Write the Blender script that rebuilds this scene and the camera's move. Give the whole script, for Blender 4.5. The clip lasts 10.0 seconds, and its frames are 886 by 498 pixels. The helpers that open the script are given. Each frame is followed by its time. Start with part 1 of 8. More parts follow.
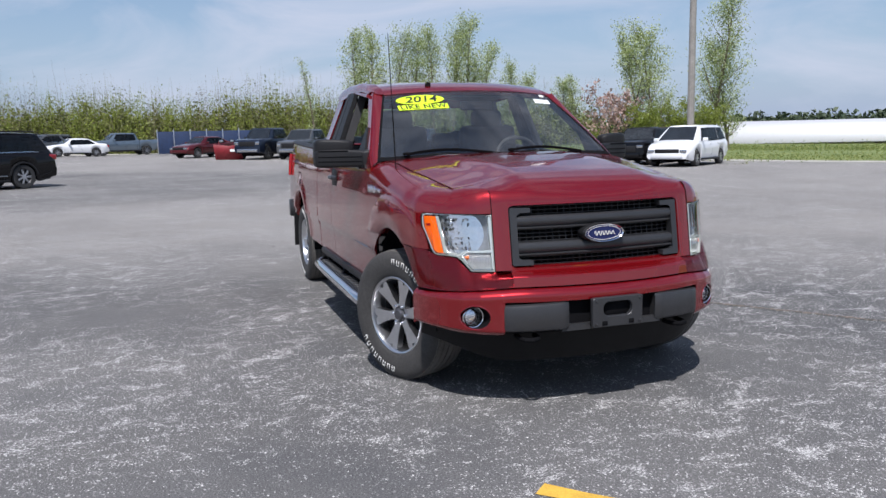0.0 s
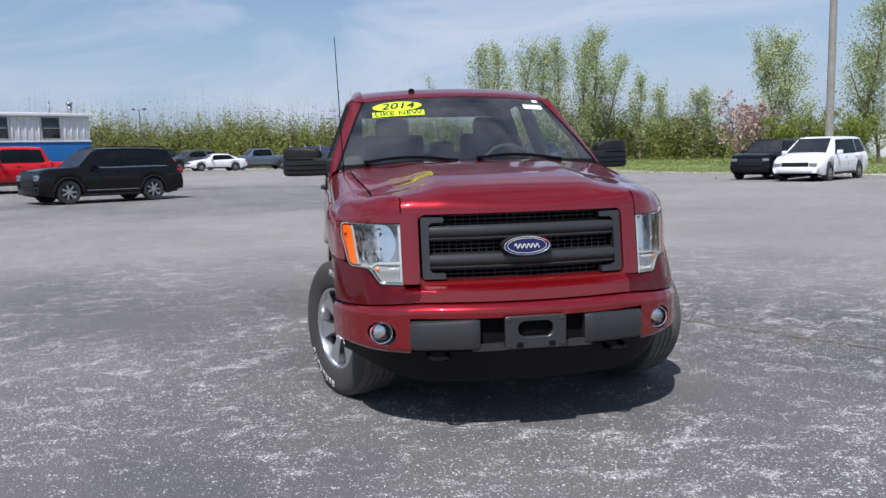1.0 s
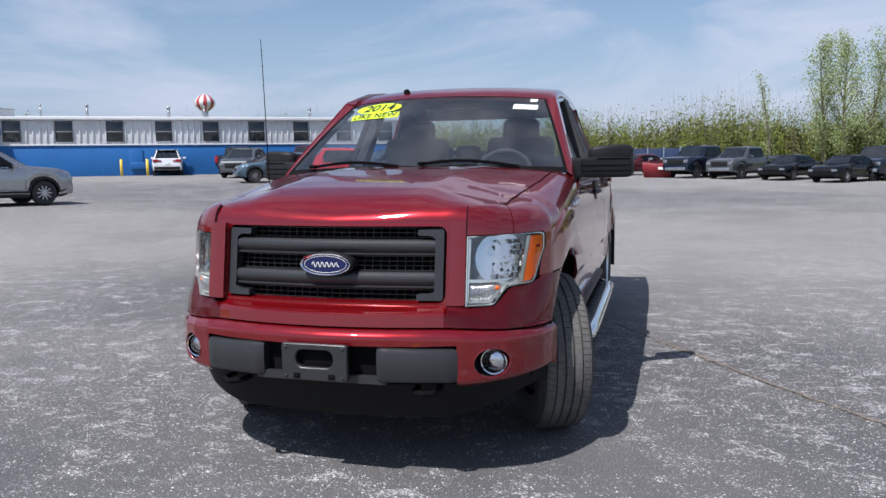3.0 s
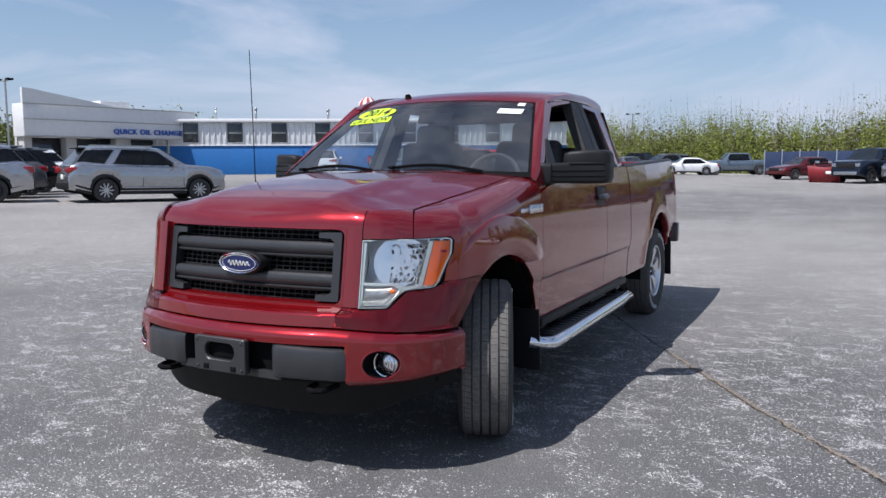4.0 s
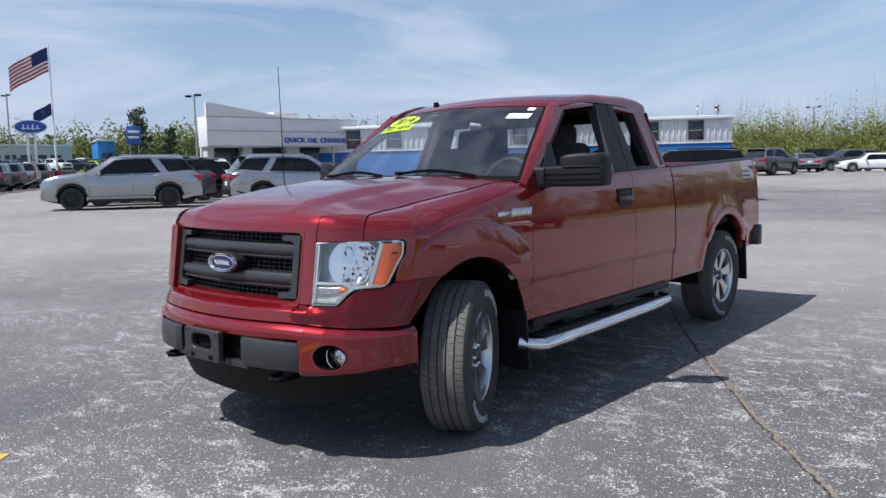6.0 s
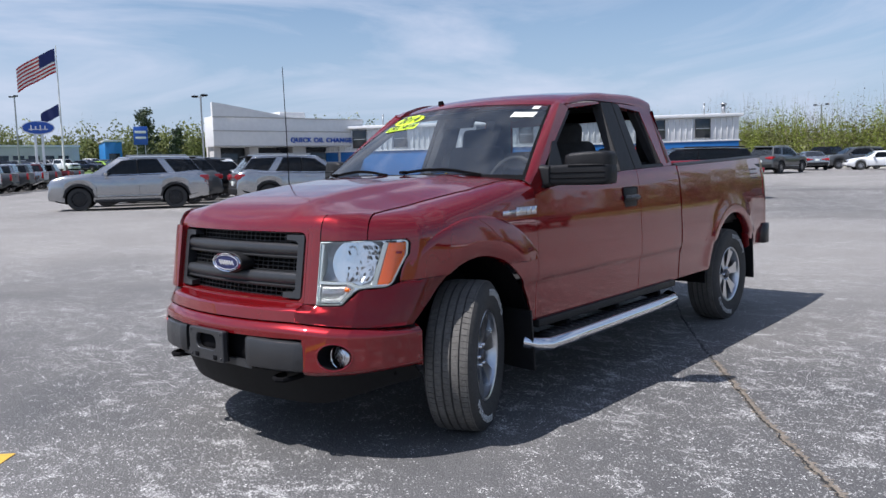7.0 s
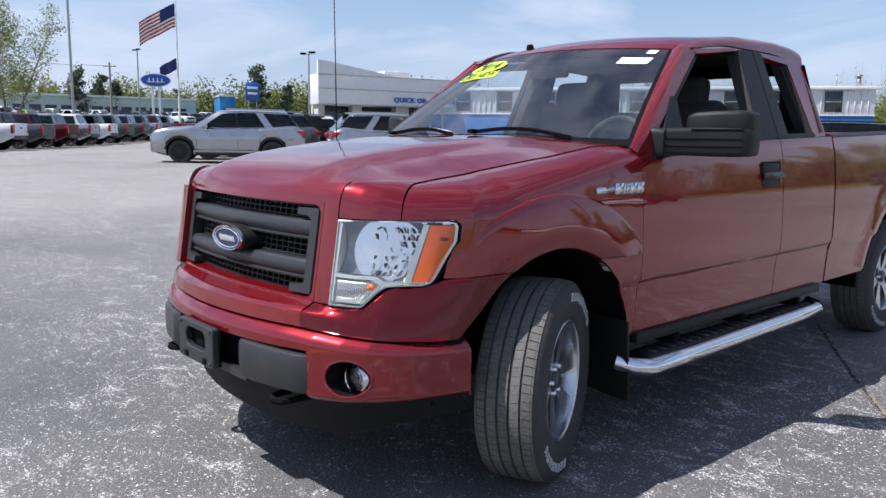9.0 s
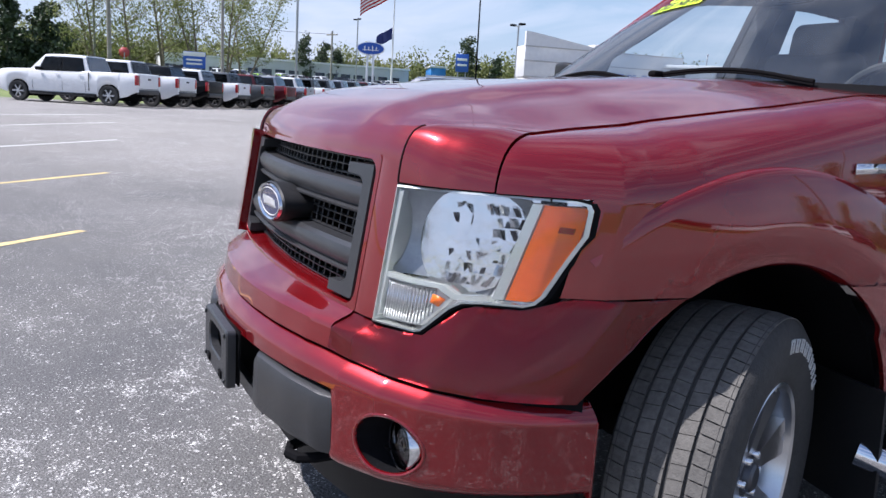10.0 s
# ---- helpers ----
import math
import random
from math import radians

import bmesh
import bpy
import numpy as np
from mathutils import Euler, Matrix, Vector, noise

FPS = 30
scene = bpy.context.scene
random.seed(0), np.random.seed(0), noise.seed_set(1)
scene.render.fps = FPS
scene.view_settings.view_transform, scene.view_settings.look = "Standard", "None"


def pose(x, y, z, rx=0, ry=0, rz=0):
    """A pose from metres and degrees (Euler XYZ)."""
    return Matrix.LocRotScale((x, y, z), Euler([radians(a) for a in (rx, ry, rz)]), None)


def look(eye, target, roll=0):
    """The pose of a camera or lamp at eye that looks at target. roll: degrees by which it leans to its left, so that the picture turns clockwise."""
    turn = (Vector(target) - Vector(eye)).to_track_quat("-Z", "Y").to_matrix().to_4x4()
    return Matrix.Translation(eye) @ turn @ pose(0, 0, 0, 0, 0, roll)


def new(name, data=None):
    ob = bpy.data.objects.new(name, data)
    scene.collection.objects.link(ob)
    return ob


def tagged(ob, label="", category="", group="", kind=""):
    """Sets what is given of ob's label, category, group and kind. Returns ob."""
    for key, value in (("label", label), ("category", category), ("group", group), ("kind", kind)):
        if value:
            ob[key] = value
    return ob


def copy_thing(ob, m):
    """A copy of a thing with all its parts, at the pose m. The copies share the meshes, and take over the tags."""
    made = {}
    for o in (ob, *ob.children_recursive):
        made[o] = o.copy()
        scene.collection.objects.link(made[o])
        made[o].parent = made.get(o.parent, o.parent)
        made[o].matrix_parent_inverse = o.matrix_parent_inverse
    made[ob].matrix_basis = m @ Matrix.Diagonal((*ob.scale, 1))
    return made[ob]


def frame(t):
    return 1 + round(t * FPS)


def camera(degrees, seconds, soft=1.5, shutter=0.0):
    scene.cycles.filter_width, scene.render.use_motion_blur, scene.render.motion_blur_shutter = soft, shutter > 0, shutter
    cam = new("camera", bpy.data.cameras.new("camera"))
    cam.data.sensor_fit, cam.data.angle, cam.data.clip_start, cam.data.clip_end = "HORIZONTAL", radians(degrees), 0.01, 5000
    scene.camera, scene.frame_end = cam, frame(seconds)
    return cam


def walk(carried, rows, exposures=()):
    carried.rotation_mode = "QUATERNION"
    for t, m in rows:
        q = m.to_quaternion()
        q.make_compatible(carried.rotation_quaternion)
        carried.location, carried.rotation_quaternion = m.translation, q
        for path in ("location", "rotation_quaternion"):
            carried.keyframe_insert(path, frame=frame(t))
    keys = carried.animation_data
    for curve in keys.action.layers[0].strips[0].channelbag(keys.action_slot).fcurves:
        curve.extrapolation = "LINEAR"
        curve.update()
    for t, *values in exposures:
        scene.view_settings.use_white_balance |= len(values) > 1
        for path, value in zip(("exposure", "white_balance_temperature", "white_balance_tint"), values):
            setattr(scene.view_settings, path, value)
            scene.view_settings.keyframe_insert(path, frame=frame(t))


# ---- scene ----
cam = camera(59.8, 10.0)
PATH = [
    (0, (-2.149, -3.664, 1.473), (-1.509, -1.791, 1.185), -1.3),
    (0.5, (-1.581, -3.737, 1.441), (-1.094, -1.816, 1.174), -1.5),
    (1, (-0.985, -3.708, 1.396), (-0.68, -1.746, 1.154), -1.5),
    (1.5, (-0.365, -3.645, 1.387), (-0.261, -1.66, 1.163), -1.4),
    (2, (0.241, -3.534, 1.399), (0.134, -1.549, 1.183), -1.0),
    (2.2, (0.475, -3.441, 1.391), (0.281, -1.463, 1.173), -0.9),
    (3.3, (1.73, -3.005, 1.371), (1.065, -1.131, 1.154), -0.6),
    (3.5, (1.945, -2.925, 1.387), (1.202, -1.081, 1.171), -0.4),
    (4, (2.474, -2.741, 1.381), (1.548, -0.981, 1.168), -0.3),
    (4.5, (2.855, -2.557, 1.361), (1.782, -0.882, 1.151), -0.3),
    (5, (3.171, -2.428, 1.382), (1.991, -0.826, 1.175), -0.6),
    (5.5, (3.355, -2.357, 1.388), (2.109, -0.806, 1.181), -0.9),
    (6, (3.403, -2.331, 1.387), (2.119, -0.81, 1.185), -1.3),
    (7.5, (3.401, -2.288, 1.381), (2.1, -0.784, 1.172), -1.4),
    (8, (3.287, -2.129, 1.364), (1.97, -0.64, 1.138), -1.0),
    (8.5, (3.054, -1.832, 1.375), (1.693, -0.388, 1.124), -0.4),
    (9, (2.814, -1.437, 1.353), (1.341, -0.117, 1.062), 0.7),
    (9.5, (2.454, -1.008, 1.282), (0.842, 0.129, 0.952), 2.0),
    (10, (2.099, -0.598, 1.234), (0.352, 0.304, 0.866), 3.4),
]
walk(cam, [(t, look(eye, target, roll)) for t, eye, target, roll in PATH],
     exposures=[(0, 0.13, 6050, 14), (3.5, 0.21, 6030, 14), (6, 0.28, 6030, 14), (8.5, 0.40, 6030, 15), (10, 0.58, 5960, 17)])

# ---------------------------------------------------------------- light
SUN_DIR = Vector((-0.29, -0.57, 1.0)).normalized()
world = bpy.data.worlds.new("sky")
scene.world = world
world.use_nodes = True
wn, wl = world.node_tree.nodes, world.node_tree.links
wn.clear()
w_out = wn.new("ShaderNodeOutputWorld")
w_bg = wn.new("ShaderNodeBackground")
w_sky = wn.new("ShaderNodeTexSky")
w_sky.sky_type = 'NISHITA'
w_sky.sun_disc = False
w_sky.sun_elevation = math.asin(SUN_DIR.z)
w_sky.sun_rotation = math.atan2(SUN_DIR.x, SUN_DIR.y)
w_sky.air_density, w_sky.dust_density, w_sky.ozone_density = 1.2, 0.6, 2.5
w_tc = wn.new("ShaderNodeTexCoord")
w_map = wn.new("ShaderNodeMapping")
w_map.inputs["Scale"].default_value = (1.3, 1.3, 5.5)
w_map.inputs["Rotation"].default_value = (0.12, 0.1, 0.5)
w_n = wn.new("ShaderNodeTexNoise")
w_n.inputs["Scale"].default_value = 1.7
w_n.inputs["Detail"].default_value = 9
w_n.inputs["Roughness"].default_value = 0.58
w_n.inputs["Distortion"].default_value = 0.7
w_r = wn.new("ShaderNodeValToRGB")
w_r.color_ramp.elements[0].position, w_r.color_ramp.elements[1].position = 0.43, 0.70
w_r.color_ramp.elements[0].color, w_r.color_ramp.elements[1].color = (0.0, 0.0, 0.0, 1), (0.85, 0.85, 0.85, 1)
w_mix = wn.new("ShaderNodeMixRGB")
w_mix.inputs[2].default_value = (6.6, 6.9, 7.7, 1)
wl.new(w_tc.outputs["Generated"], w_map.inputs["Vector"])
wl.new(w_map.outputs[0], w_n.inputs["Vector"])
wl.new(w_n.outputs["Fac"], w_r.inputs["Fac"])
wl.new(w_r.outputs["Color"], w_mix.inputs["Fac"])
# pale haze towards the horizon
w_sep = wn.new("ShaderNodeSeparateXYZ")
w_hz = wn.new("ShaderNodeMapRange")
w_hz.inputs["From Min"].default_value, w_hz.inputs["From Max"].default_value = 0.0, 0.22
w_hz.inputs["To Min"].default_value, w_hz.inputs["To Max"].default_value = 0.85, 0.0
w_haze = wn.new("ShaderNodeMixRGB")
w_haze.inputs[2].default_value = (3.7, 4.75, 6.6, 1)
wl.new(w_tc.outputs["Generated"], w_sep.inputs[0])
wl.new(w_sep.outputs["Z"], w_hz.inputs["Value"])
wl.new(w_hz.outputs[0], w_haze.inputs["Fac"])
wl.new(w_sky.outputs["Color"], w_haze.inputs[1])
wl.new(w_haze.outputs["Color"], w_mix.inputs[1])
wl.new(w_mix.outputs["Color"], w_bg.inputs["Color"])
w_bg.inputs["Strength"].default_value = 0.09
wl.new(w_bg.outputs[0], w_out.inputs["Surface"])

sun = new("sun", bpy.data.lights.new("sun", 'SUN'))
sun.data.energy, sun.data.angle, sun.data.color = 5.0, radians(0.53), (1.0, 0.95, 0.88)
sun.matrix_world = look(SUN_DIR * 100, (0, 0, 0))


# ---------------------------------------------------------------- materials
def mat(name, base, rough=0.5, metal=0.0, vary=0.0, scale=6.0, bump=0.0, bscale=80.0, coat=0.0, base2=None, rvar=0.0, spec=None):
    """A surface with its colour varied by noise at two scales, and fine relief."""
    m = bpy.data.materials.new(name)
    m.use_nodes = True
    n, l = m.node_tree.nodes, m.node_tree.links
    b = n["Principled BSDF"]
    b.inputs["Base Color"].default_value = (*base, 1)
    b.inputs["Roughness"].default_value = rough
    b.inputs["Metallic"].default_value = metal
    if spec is not None:
        b.inputs["Specular IOR Level"].default_value = spec
    if coat:
        b.inputs["Coat Weight"].default_value = coat
        b.inputs["Coat Roughness"].default_value = 0.03
        b.inputs["Coat IOR"].default_value = 1.68 if metal > 0.4 else 1.45
    tc = n.new("ShaderNodeTexCoord")
    if vary or base2 or rvar:
        big, fine = n.new("ShaderNodeTexNoise"), n.new("ShaderNodeTexNoise")
        big.inputs["Scale"].default_value, fine.inputs["Scale"].default_value = scale, scale * 9
        big.inputs["Detail"].default_value = fine.inputs["Detail"].default_value = 5
        for q in (big, fine):
            l.new(tc.outputs["Object"], q.inputs["Vector"])
        add = n.new("ShaderNodeMath")
        add.operation = 'ADD'
        l.new(big.outputs["Fac"], add.inputs[0])
        l.new(fine.outputs["Fac"], add.inputs[1])
        mr = n.new("ShaderNodeMapRange")
        mr.inputs["From Min"].default_value, mr.inputs["From Max"].default_value = 0.65, 1.35
        l.new(add.outputs[0], mr.inputs["Value"])
        lo = Vector(base) * (1 - vary)
        hi = Vector(base2) if base2 else Vector(base) * (1 + vary)
        mx = n.new("ShaderNodeMixRGB")
        mx.inputs[1].default_value, mx.inputs[2].default_value = (*lo, 1), (*hi, 1)
        l.new(mr.outputs[0], mx.inputs["Fac"])
        l.new(mx.outputs[0], b.inputs["Base Color"])
        if rvar:
            rr = n.new("ShaderNodeMapRange")
            rr.inputs["To Min"].default_value, rr.inputs["To Max"].default_value = max(rough - rvar, 0.02), min(rough + rvar, 1)
            l.new(mr.outputs[0], rr.inputs["Value"])
            l.new(rr.outputs[0], b.inputs["Roughness"])
    if bump:
        bn, bp = n.new("ShaderNodeTexNoise"), n.new("ShaderNodeBump")
        bn.inputs["Scale"].default_value, bn.inputs["Detail"].default_value = bscale, 4
        bp.inputs["Strength"].default_value, bp.inputs["Distance"].default_value = bump, 0.01
        l.new(tc.outputs["Object"], bn.inputs["Vector"])
        l.new(bn.outputs["Fac"], bp.inputs["Height"])
        l.new(bp.outputs[0], b.inputs["Normal"])
    return m


def glass(name, tint=(1, 1, 1), gloss=0.10, rough=0.0, dust_haze=0.0):
    """A thin pane: mostly clear, with a mirror share that grows at a slant, and a pale dusty film that also paints in
    reflected haze.
    """
    m = bpy.data.materials.new(name)
    m.use_nodes = True
    n, l = m.node_tree.nodes, m.node_tree.links
    n.remove(n["Principled BSDF"])
    tr, gl, mx, fr = n.new("ShaderNodeBsdfTransparent"), n.new("ShaderNodeBsdfGlossy"), n.new("ShaderNodeMixShader"), n.new("ShaderNodeFresnel")
    tr.inputs["Color"].default_value = (*tint, 1)
    gl.inputs["Roughness"].default_value = rough
    fr.inputs["IOR"].default_value = 1.5 + gloss
    l.new(fr.outputs[0], mx.inputs[0])
    l.new(tr.outputs[0], mx.inputs[1])
    l.new(gl.outputs[0], mx.inputs[2])
    out = mx.outputs[0]
    if dust_haze:
        tc, nz, rp = n.new("ShaderNodeTexCoord"), n.new("ShaderNodeTexNoise"), n.new("ShaderNodeMapRange")
        df, md = n.new("ShaderNodeBsdfDiffuse"), n.new("ShaderNodeMixShader")
        df.inputs["Color"].default_value = (0.55, 0.58, 0.60, 1)
        nz.inputs["Scale"].default_value, nz.inputs["Detail"].default_value, nz.inputs["Distortion"].default_value = 4.5, 7, 0.8
        rp.inputs["From Min"].default_value, rp.inputs["From Max"].default_value = 0.38, 0.72
        rp.inputs["To Min"].default_value, rp.inputs["To Max"].default_value = dust_haze * 0.35, dust_haze * 2.0
        l.new(tc.outputs["Object"], nz.inputs["Vector"])
        l.new(nz.outputs["Fac"], rp.inputs["Value"])
        l.new(rp.outputs[0], md.inputs[0])
        l.new(out, md.inputs[1])
        l.new(df.outputs[0], md.inputs[2])
        out = md.outputs[0]
    l.new(out, n["Material Output"].inputs["Surface"])
    return m


def paint(name, base, metal=0.0, rough=0.35):
    return mat(name, base, rough, metal, vary=0.06, scale=1.5, bump=0.02, bscale=900, coat=1.0, spec=0.05)


RED = paint("red_metallic_paint", (0.195, 0.0038, 0.0066), 0.45, 0.27)
BLACKPL = mat("black_plastic", (0.013, 0.013, 0.014), 0.5, vary=0.2, scale=12, bump=0.15, bscale=400, spec=0.28)
GREYPL = mat("charcoal_plastic", (0.027, 0.0277, 0.030), 0.36, vary=0.15, scale=9, bump=0.10, bscale=500, spec=0.5)
DARK = mat("matt_black", (0.006, 0.006, 0.007), 0.85, vary=0.2, spec=0.08)
CHROME = mat("chrome", (0.75, 0.76, 0.78), 0.10, 1.0, vary=0.05, scale=20)
SATIN = mat("machined_alloy", (0.62, 0.63, 0.65), 0.28, 1.0, vary=0.06, scale=30)
ALLOYD = mat("grey_alloy", (0.10, 0.10, 0.11), 0.4, 0.7, vary=0.1, scale=30)
RUBBER = mat("tyre_rubber", (0.040, 0.0385, 0.037), 0.82, vary=0.3, scale=7, bump=0.25, bscale=220)
WHITELET = mat("raised_white_rubber", (0.62, 0.62, 0.60), 0.7, vary=0.1, scale=30)
TREAD = mat("worn_tread_rubber", (0.110, 0.104, 0.095), 0.9, vary=0.35, scale=9, bump=0.25, bscale=220)
LENS = glass("clear_lens", (0.97, 0.98, 1.0), 0.05)
AMBER = mat("amber_lens", (0.92, 0.17, 0.008), 0.22, vary=0.12, scale=60, coat=0.6)
REDLENS = mat("red_lens", (0.32, 0.006, 0.010), 0.15, vary=0.15, scale=40, coat=0.6)
REFLECT = mat("lamp_reflector", (0.74, 0.75, 0.77), 0.12, 0.92, vary=0.06, scale=40, bump=0.10, bscale=28)
DISH = mat("milky_lamp_dish", (0.30, 0.32, 0.34), 0.28, 0.45, vary=0.2, scale=30, bump=0.08, bscale=20)
BEZEL = mat("pale_lamp_bezel", (0.60, 0.64, 0.61), 0.22, 0.45, vary=0.08, scale=25, coat=0.6)
FLUTED = mat("fluted_reflector", (0.66, 0.66, 0.66), 0.30, 0.15, vary=0.1, scale=60)
WSGLASS = glass("windscreen_glass", (0.76, 0.83, 0.84), 0.60, 0.0, 0.028)
REARGLASS = glass("rear_window_glass", (0.80, 0.84, 0.83), 0.05)
TINT = mat("tinted_glass", (0.012, 0.014, 0.016), 0.04, vary=0.2, scale=2, spec=0.6)
SEAT = mat("grey_seat_cloth", (0.05, 0.05, 0.052), 0.9, vary=0.25, scale=18, bump=0.4, bscale=300)
TRIMIN = mat("dark_cabin_trim", (0.03, 0.03, 0.032), 0.7, vary=0.2, scale=14, bump=0.2, bscale=350)
YELLOWST = mat("fluorescent_yellow_vinyl", (0.62, 0.85, 0.02), 0.4, vary=0.03, scale=20)
INK = mat("black_ink", (0.012, 0.012, 0.012), 0.5, vary=0.2)
PAPER = mat("white_paper", (0.75, 0.78, 0.74), 0.6, vary=0.04, scale=25)
BADGEBLUE = mat("badge_blue_enamel", (0.006, 0.012, 0.075), 0.25, vary=0.15, scale=60, coat=0.5)
WHITEPAINT = mat("white_gloss_paint", (0.72, 0.72, 0.72), 0.3, vary=0.04, scale=2, coat=0.8)


def asphalt_material():
    m = bpy.data.materials.new("weathered_asphalt")
    m.use_nodes = True
    n, l = m.node_tree.nodes, m.node_tree.links
    b = n["Principled BSDF"]
    tc = n.new("ShaderNodeTexCoord")

    def tex(kind, scale, detail=4, rough=0.6, dist=0.0, vec=None):
        q = n.new(kind)
        q.inputs["Scale"].default_value = scale
        if kind == "ShaderNodeTexNoise":
            q.inputs["Detail"].default_value, q.inputs["Roughness"].default_value, q.inputs["Distortion"].default_value = detail, rough, dist
        l.new(vec or tc.outputs["Object"], q.inputs["Vector"])
        return q

    def ramp(src, a, z, ca=(0, 0, 0), cz=(1, 1, 1)):
        q = n.new("ShaderNodeValToRGB")
        e = q.color_ramp.elements
        e[0].position, e[1].position, e[0].color, e[1].color = a, z, (*ca, 1), (*cz, 1)
        l.new(src, q.inputs["Fac"])
        return q.outputs["Color"]

    def mix(fac, a, c, how='MIX'):
        q = n.new("ShaderNodeMixRGB")
        q.blend_type = how
        for k, v in ((0, fac), (1, a), (2, c)):
            if isinstance(v, (float, int)):
                q.inputs[k].default_value = v
            elif isinstance(v, tuple):
                q.inputs[k].default_value = (*v, 1)
            else:
                l.new(v, q.inputs[k])
        return q.outputs[0]

    def op(kind, x, y):
        q = n.new("ShaderNodeMath")
        q.operation = kind
        for k, v in ((0, x), (1, y)):
            if isinstance(v, (float, int)):
                q.inputs[k].default_value = v
            else:
                l.new(v, q.inputs[k])
        return q.outputs[0]

    broad = ramp(tex("ShaderNodeTexNoise", 0.13, 5, 0.62, 0.6).outputs["Fac"], 0.38, 0.64)
    mid = ramp(tex("ShaderNodeTexNoise", 0.9, 6, 0.68, 0.4).outputs["Fac"], 0.36, 0.68)
    col = mix(broad, (0.086, 0.086, 0.088), (0.158, 0.154, 0.150))
    col = mix(mix(1.0, mid, (0.34, 0.34, 0.34), 'MULTIPLY'), col, (0.185, 0.175, 0.162))
    # newer, darker paving round the truck and in a second stretch by the far row; older and paler elsewhere
    sep0 = n.new("ShaderNodeSeparateXYZ")
    l.new(tc.outputs["Object"], sep0.inputs[0])

    def reach(cx, cy, kx, ky):
        dx, dy = op('MULTIPLY', op('SUBTRACT', sep0.outputs["X"], cx), kx), op('MULTIPLY', op('SUBTRACT', sep0.outputs["Y"], cy), ky)
        return op('SQRT', op('ADD', op('MULTIPLY', dx, dx), op('MULTIPLY', dy, dy)), 0.0)

    def zone(dist, a, z, lo, hi):
        q = n.new("ShaderNodeMapRange")
        q.inputs["From Min"].default_value, q.inputs["From Max"].default_value = a, z
        q.inputs["To Min"].default_value, q.inputs["To Max"].default_value = lo, hi
        l.new(dist, q.inputs["Value"])
        return q.outputs[0]
    wob = op('MULTIPLY', tex("ShaderNodeTexNoise", 0.25, 5, 0.62).outputs["Fac"], 5.0)
    near = zone(op('ADD', reach(-2.0, -1.0, 0.9, 1.0), wob), 7.6, 11.8, 0.0, 0.85)
    far = zone(op('ADD', reach(-9.0, 27.0, 0.55, 1.0), wob), 9.5, 16.0, 0.15, 1.0)
    old = op('MULTIPLY', near, far)
    col = mix(old, col, mix(1.0, mix(0.5, col, (0.19, 0.181, 0.170)), (1.62, 1.60, 1.57), 'MULTIPLY'))
    # worn patches where pale stone shows: density of bright stones, from few to many
    mp = n.new("ShaderNodeMapping")
    mp.inputs["Rotation"].default_value = (0, 0, 0.5)
    mp.inputs["Scale"].default_value = (0.78, 1.2, 1)
    l.new(tc.outputs["Object"], mp.inputs["Vector"])
    streak = ramp(tex("ShaderNodeTexNoise", 4.2, 10, 0.72, 0.25, mp.outputs[0]).outputs["Fac"], 0.545, 0.675)
    patchy = ramp(tex("ShaderNodeTexNoise", 0.42, 4, 0.6).outputs["Fac"], 0.35, 0.55)
    patchy = op('MAXIMUM', patchy, zone(reach(3.2, 2.6, 1.0, 1.0), 1.8, 3.6, 1.0, 0.0))
    line = op('ABSOLUTE', op('SUBTRACT', tex("ShaderNodeTexNoise", 1.9, 8, 0.68, 0.4, mp.outputs[0]).outputs["Fac"], 0.5), 0.0)
    vein = op('MULTIPLY', ramp(line, 0.0, 0.022, (1, 1, 1), (0, 0, 0)), ramp(tex("ShaderNodeTexNoise", 3.7, 4, 0.6).outputs["Fac"], 0.47, 0.66))
    dense = op('MULTIPLY', op('MAXIMUM', op('MULTIPLY', streak, 0.8), vein), patchy)
    dense = op('MULTIPLY', dense, op('SUBTRACT', 1.0, op('MULTIPLY', old, 0.6)))
    dense = op('MULTIPLY', dense, zone(reach(-7.5, -2.5, 0.75, 1.0), 3.0, 6.0, 0.2, 1.0))
    density = op('ADD', op('MULTIPLY', dense, 0.66), op('MULTIPLY', patchy, 0.055))
    density = op('ADD', density, 0.022)
    vor = tex("ShaderNodeTexVoronoi", 125)
    sep = n.new("ShaderNodeSeparateColor")
    l.new(vor.outputs["Color"], sep.inputs[0])
    lit = ramp(op('SUBTRACT', density, sep.outputs["Red"]), 0.0, 0.06)
    tone = mix(sep.outputs["Green"], (0.30, 0.295, 0.285), (0.78, 0.77, 0.74))
    col = mix(lit, col, tone)
    vor2 = tex("ShaderNodeTexVoronoi", 270)
    sep2 = n.new("ShaderNodeSeparateColor")
    l.new(vor2.outputs["Color"], sep2.inputs[0])
    lit2 = ramp(op('SUBTRACT', op('MULTIPLY', density, 0.8), sep2.outputs["Red"]), 0.0, 0.06)
    col = mix(lit2, col, (0.46, 0.45, 0.435))
    col = mix(op('MULTIPLY', dense, 0.22), col, (0.40, 0.396, 0.39))
    pits = ramp(tex("ShaderNodeTexNoise", 120, 2).outputs["Fac"], 0.36, 0.58, (0.55, 0.55, 0.55), (1.15, 1.15, 1.15))
    col = mix(1.0, col, pits, 'MULTIPLY')
    l.new(col, b.inputs["Base Color"])
    b.inputs["Roughness"].default_value = 0.86
    b.inputs["Specular IOR Level"].default_value = 0.35
    bp, bp2 = n.new("ShaderNodeBump"), n.new("ShaderNodeBump")
    bp.inputs["Strength"].default_value, bp.inputs["Distance"].default_value = 0.55, 0.006
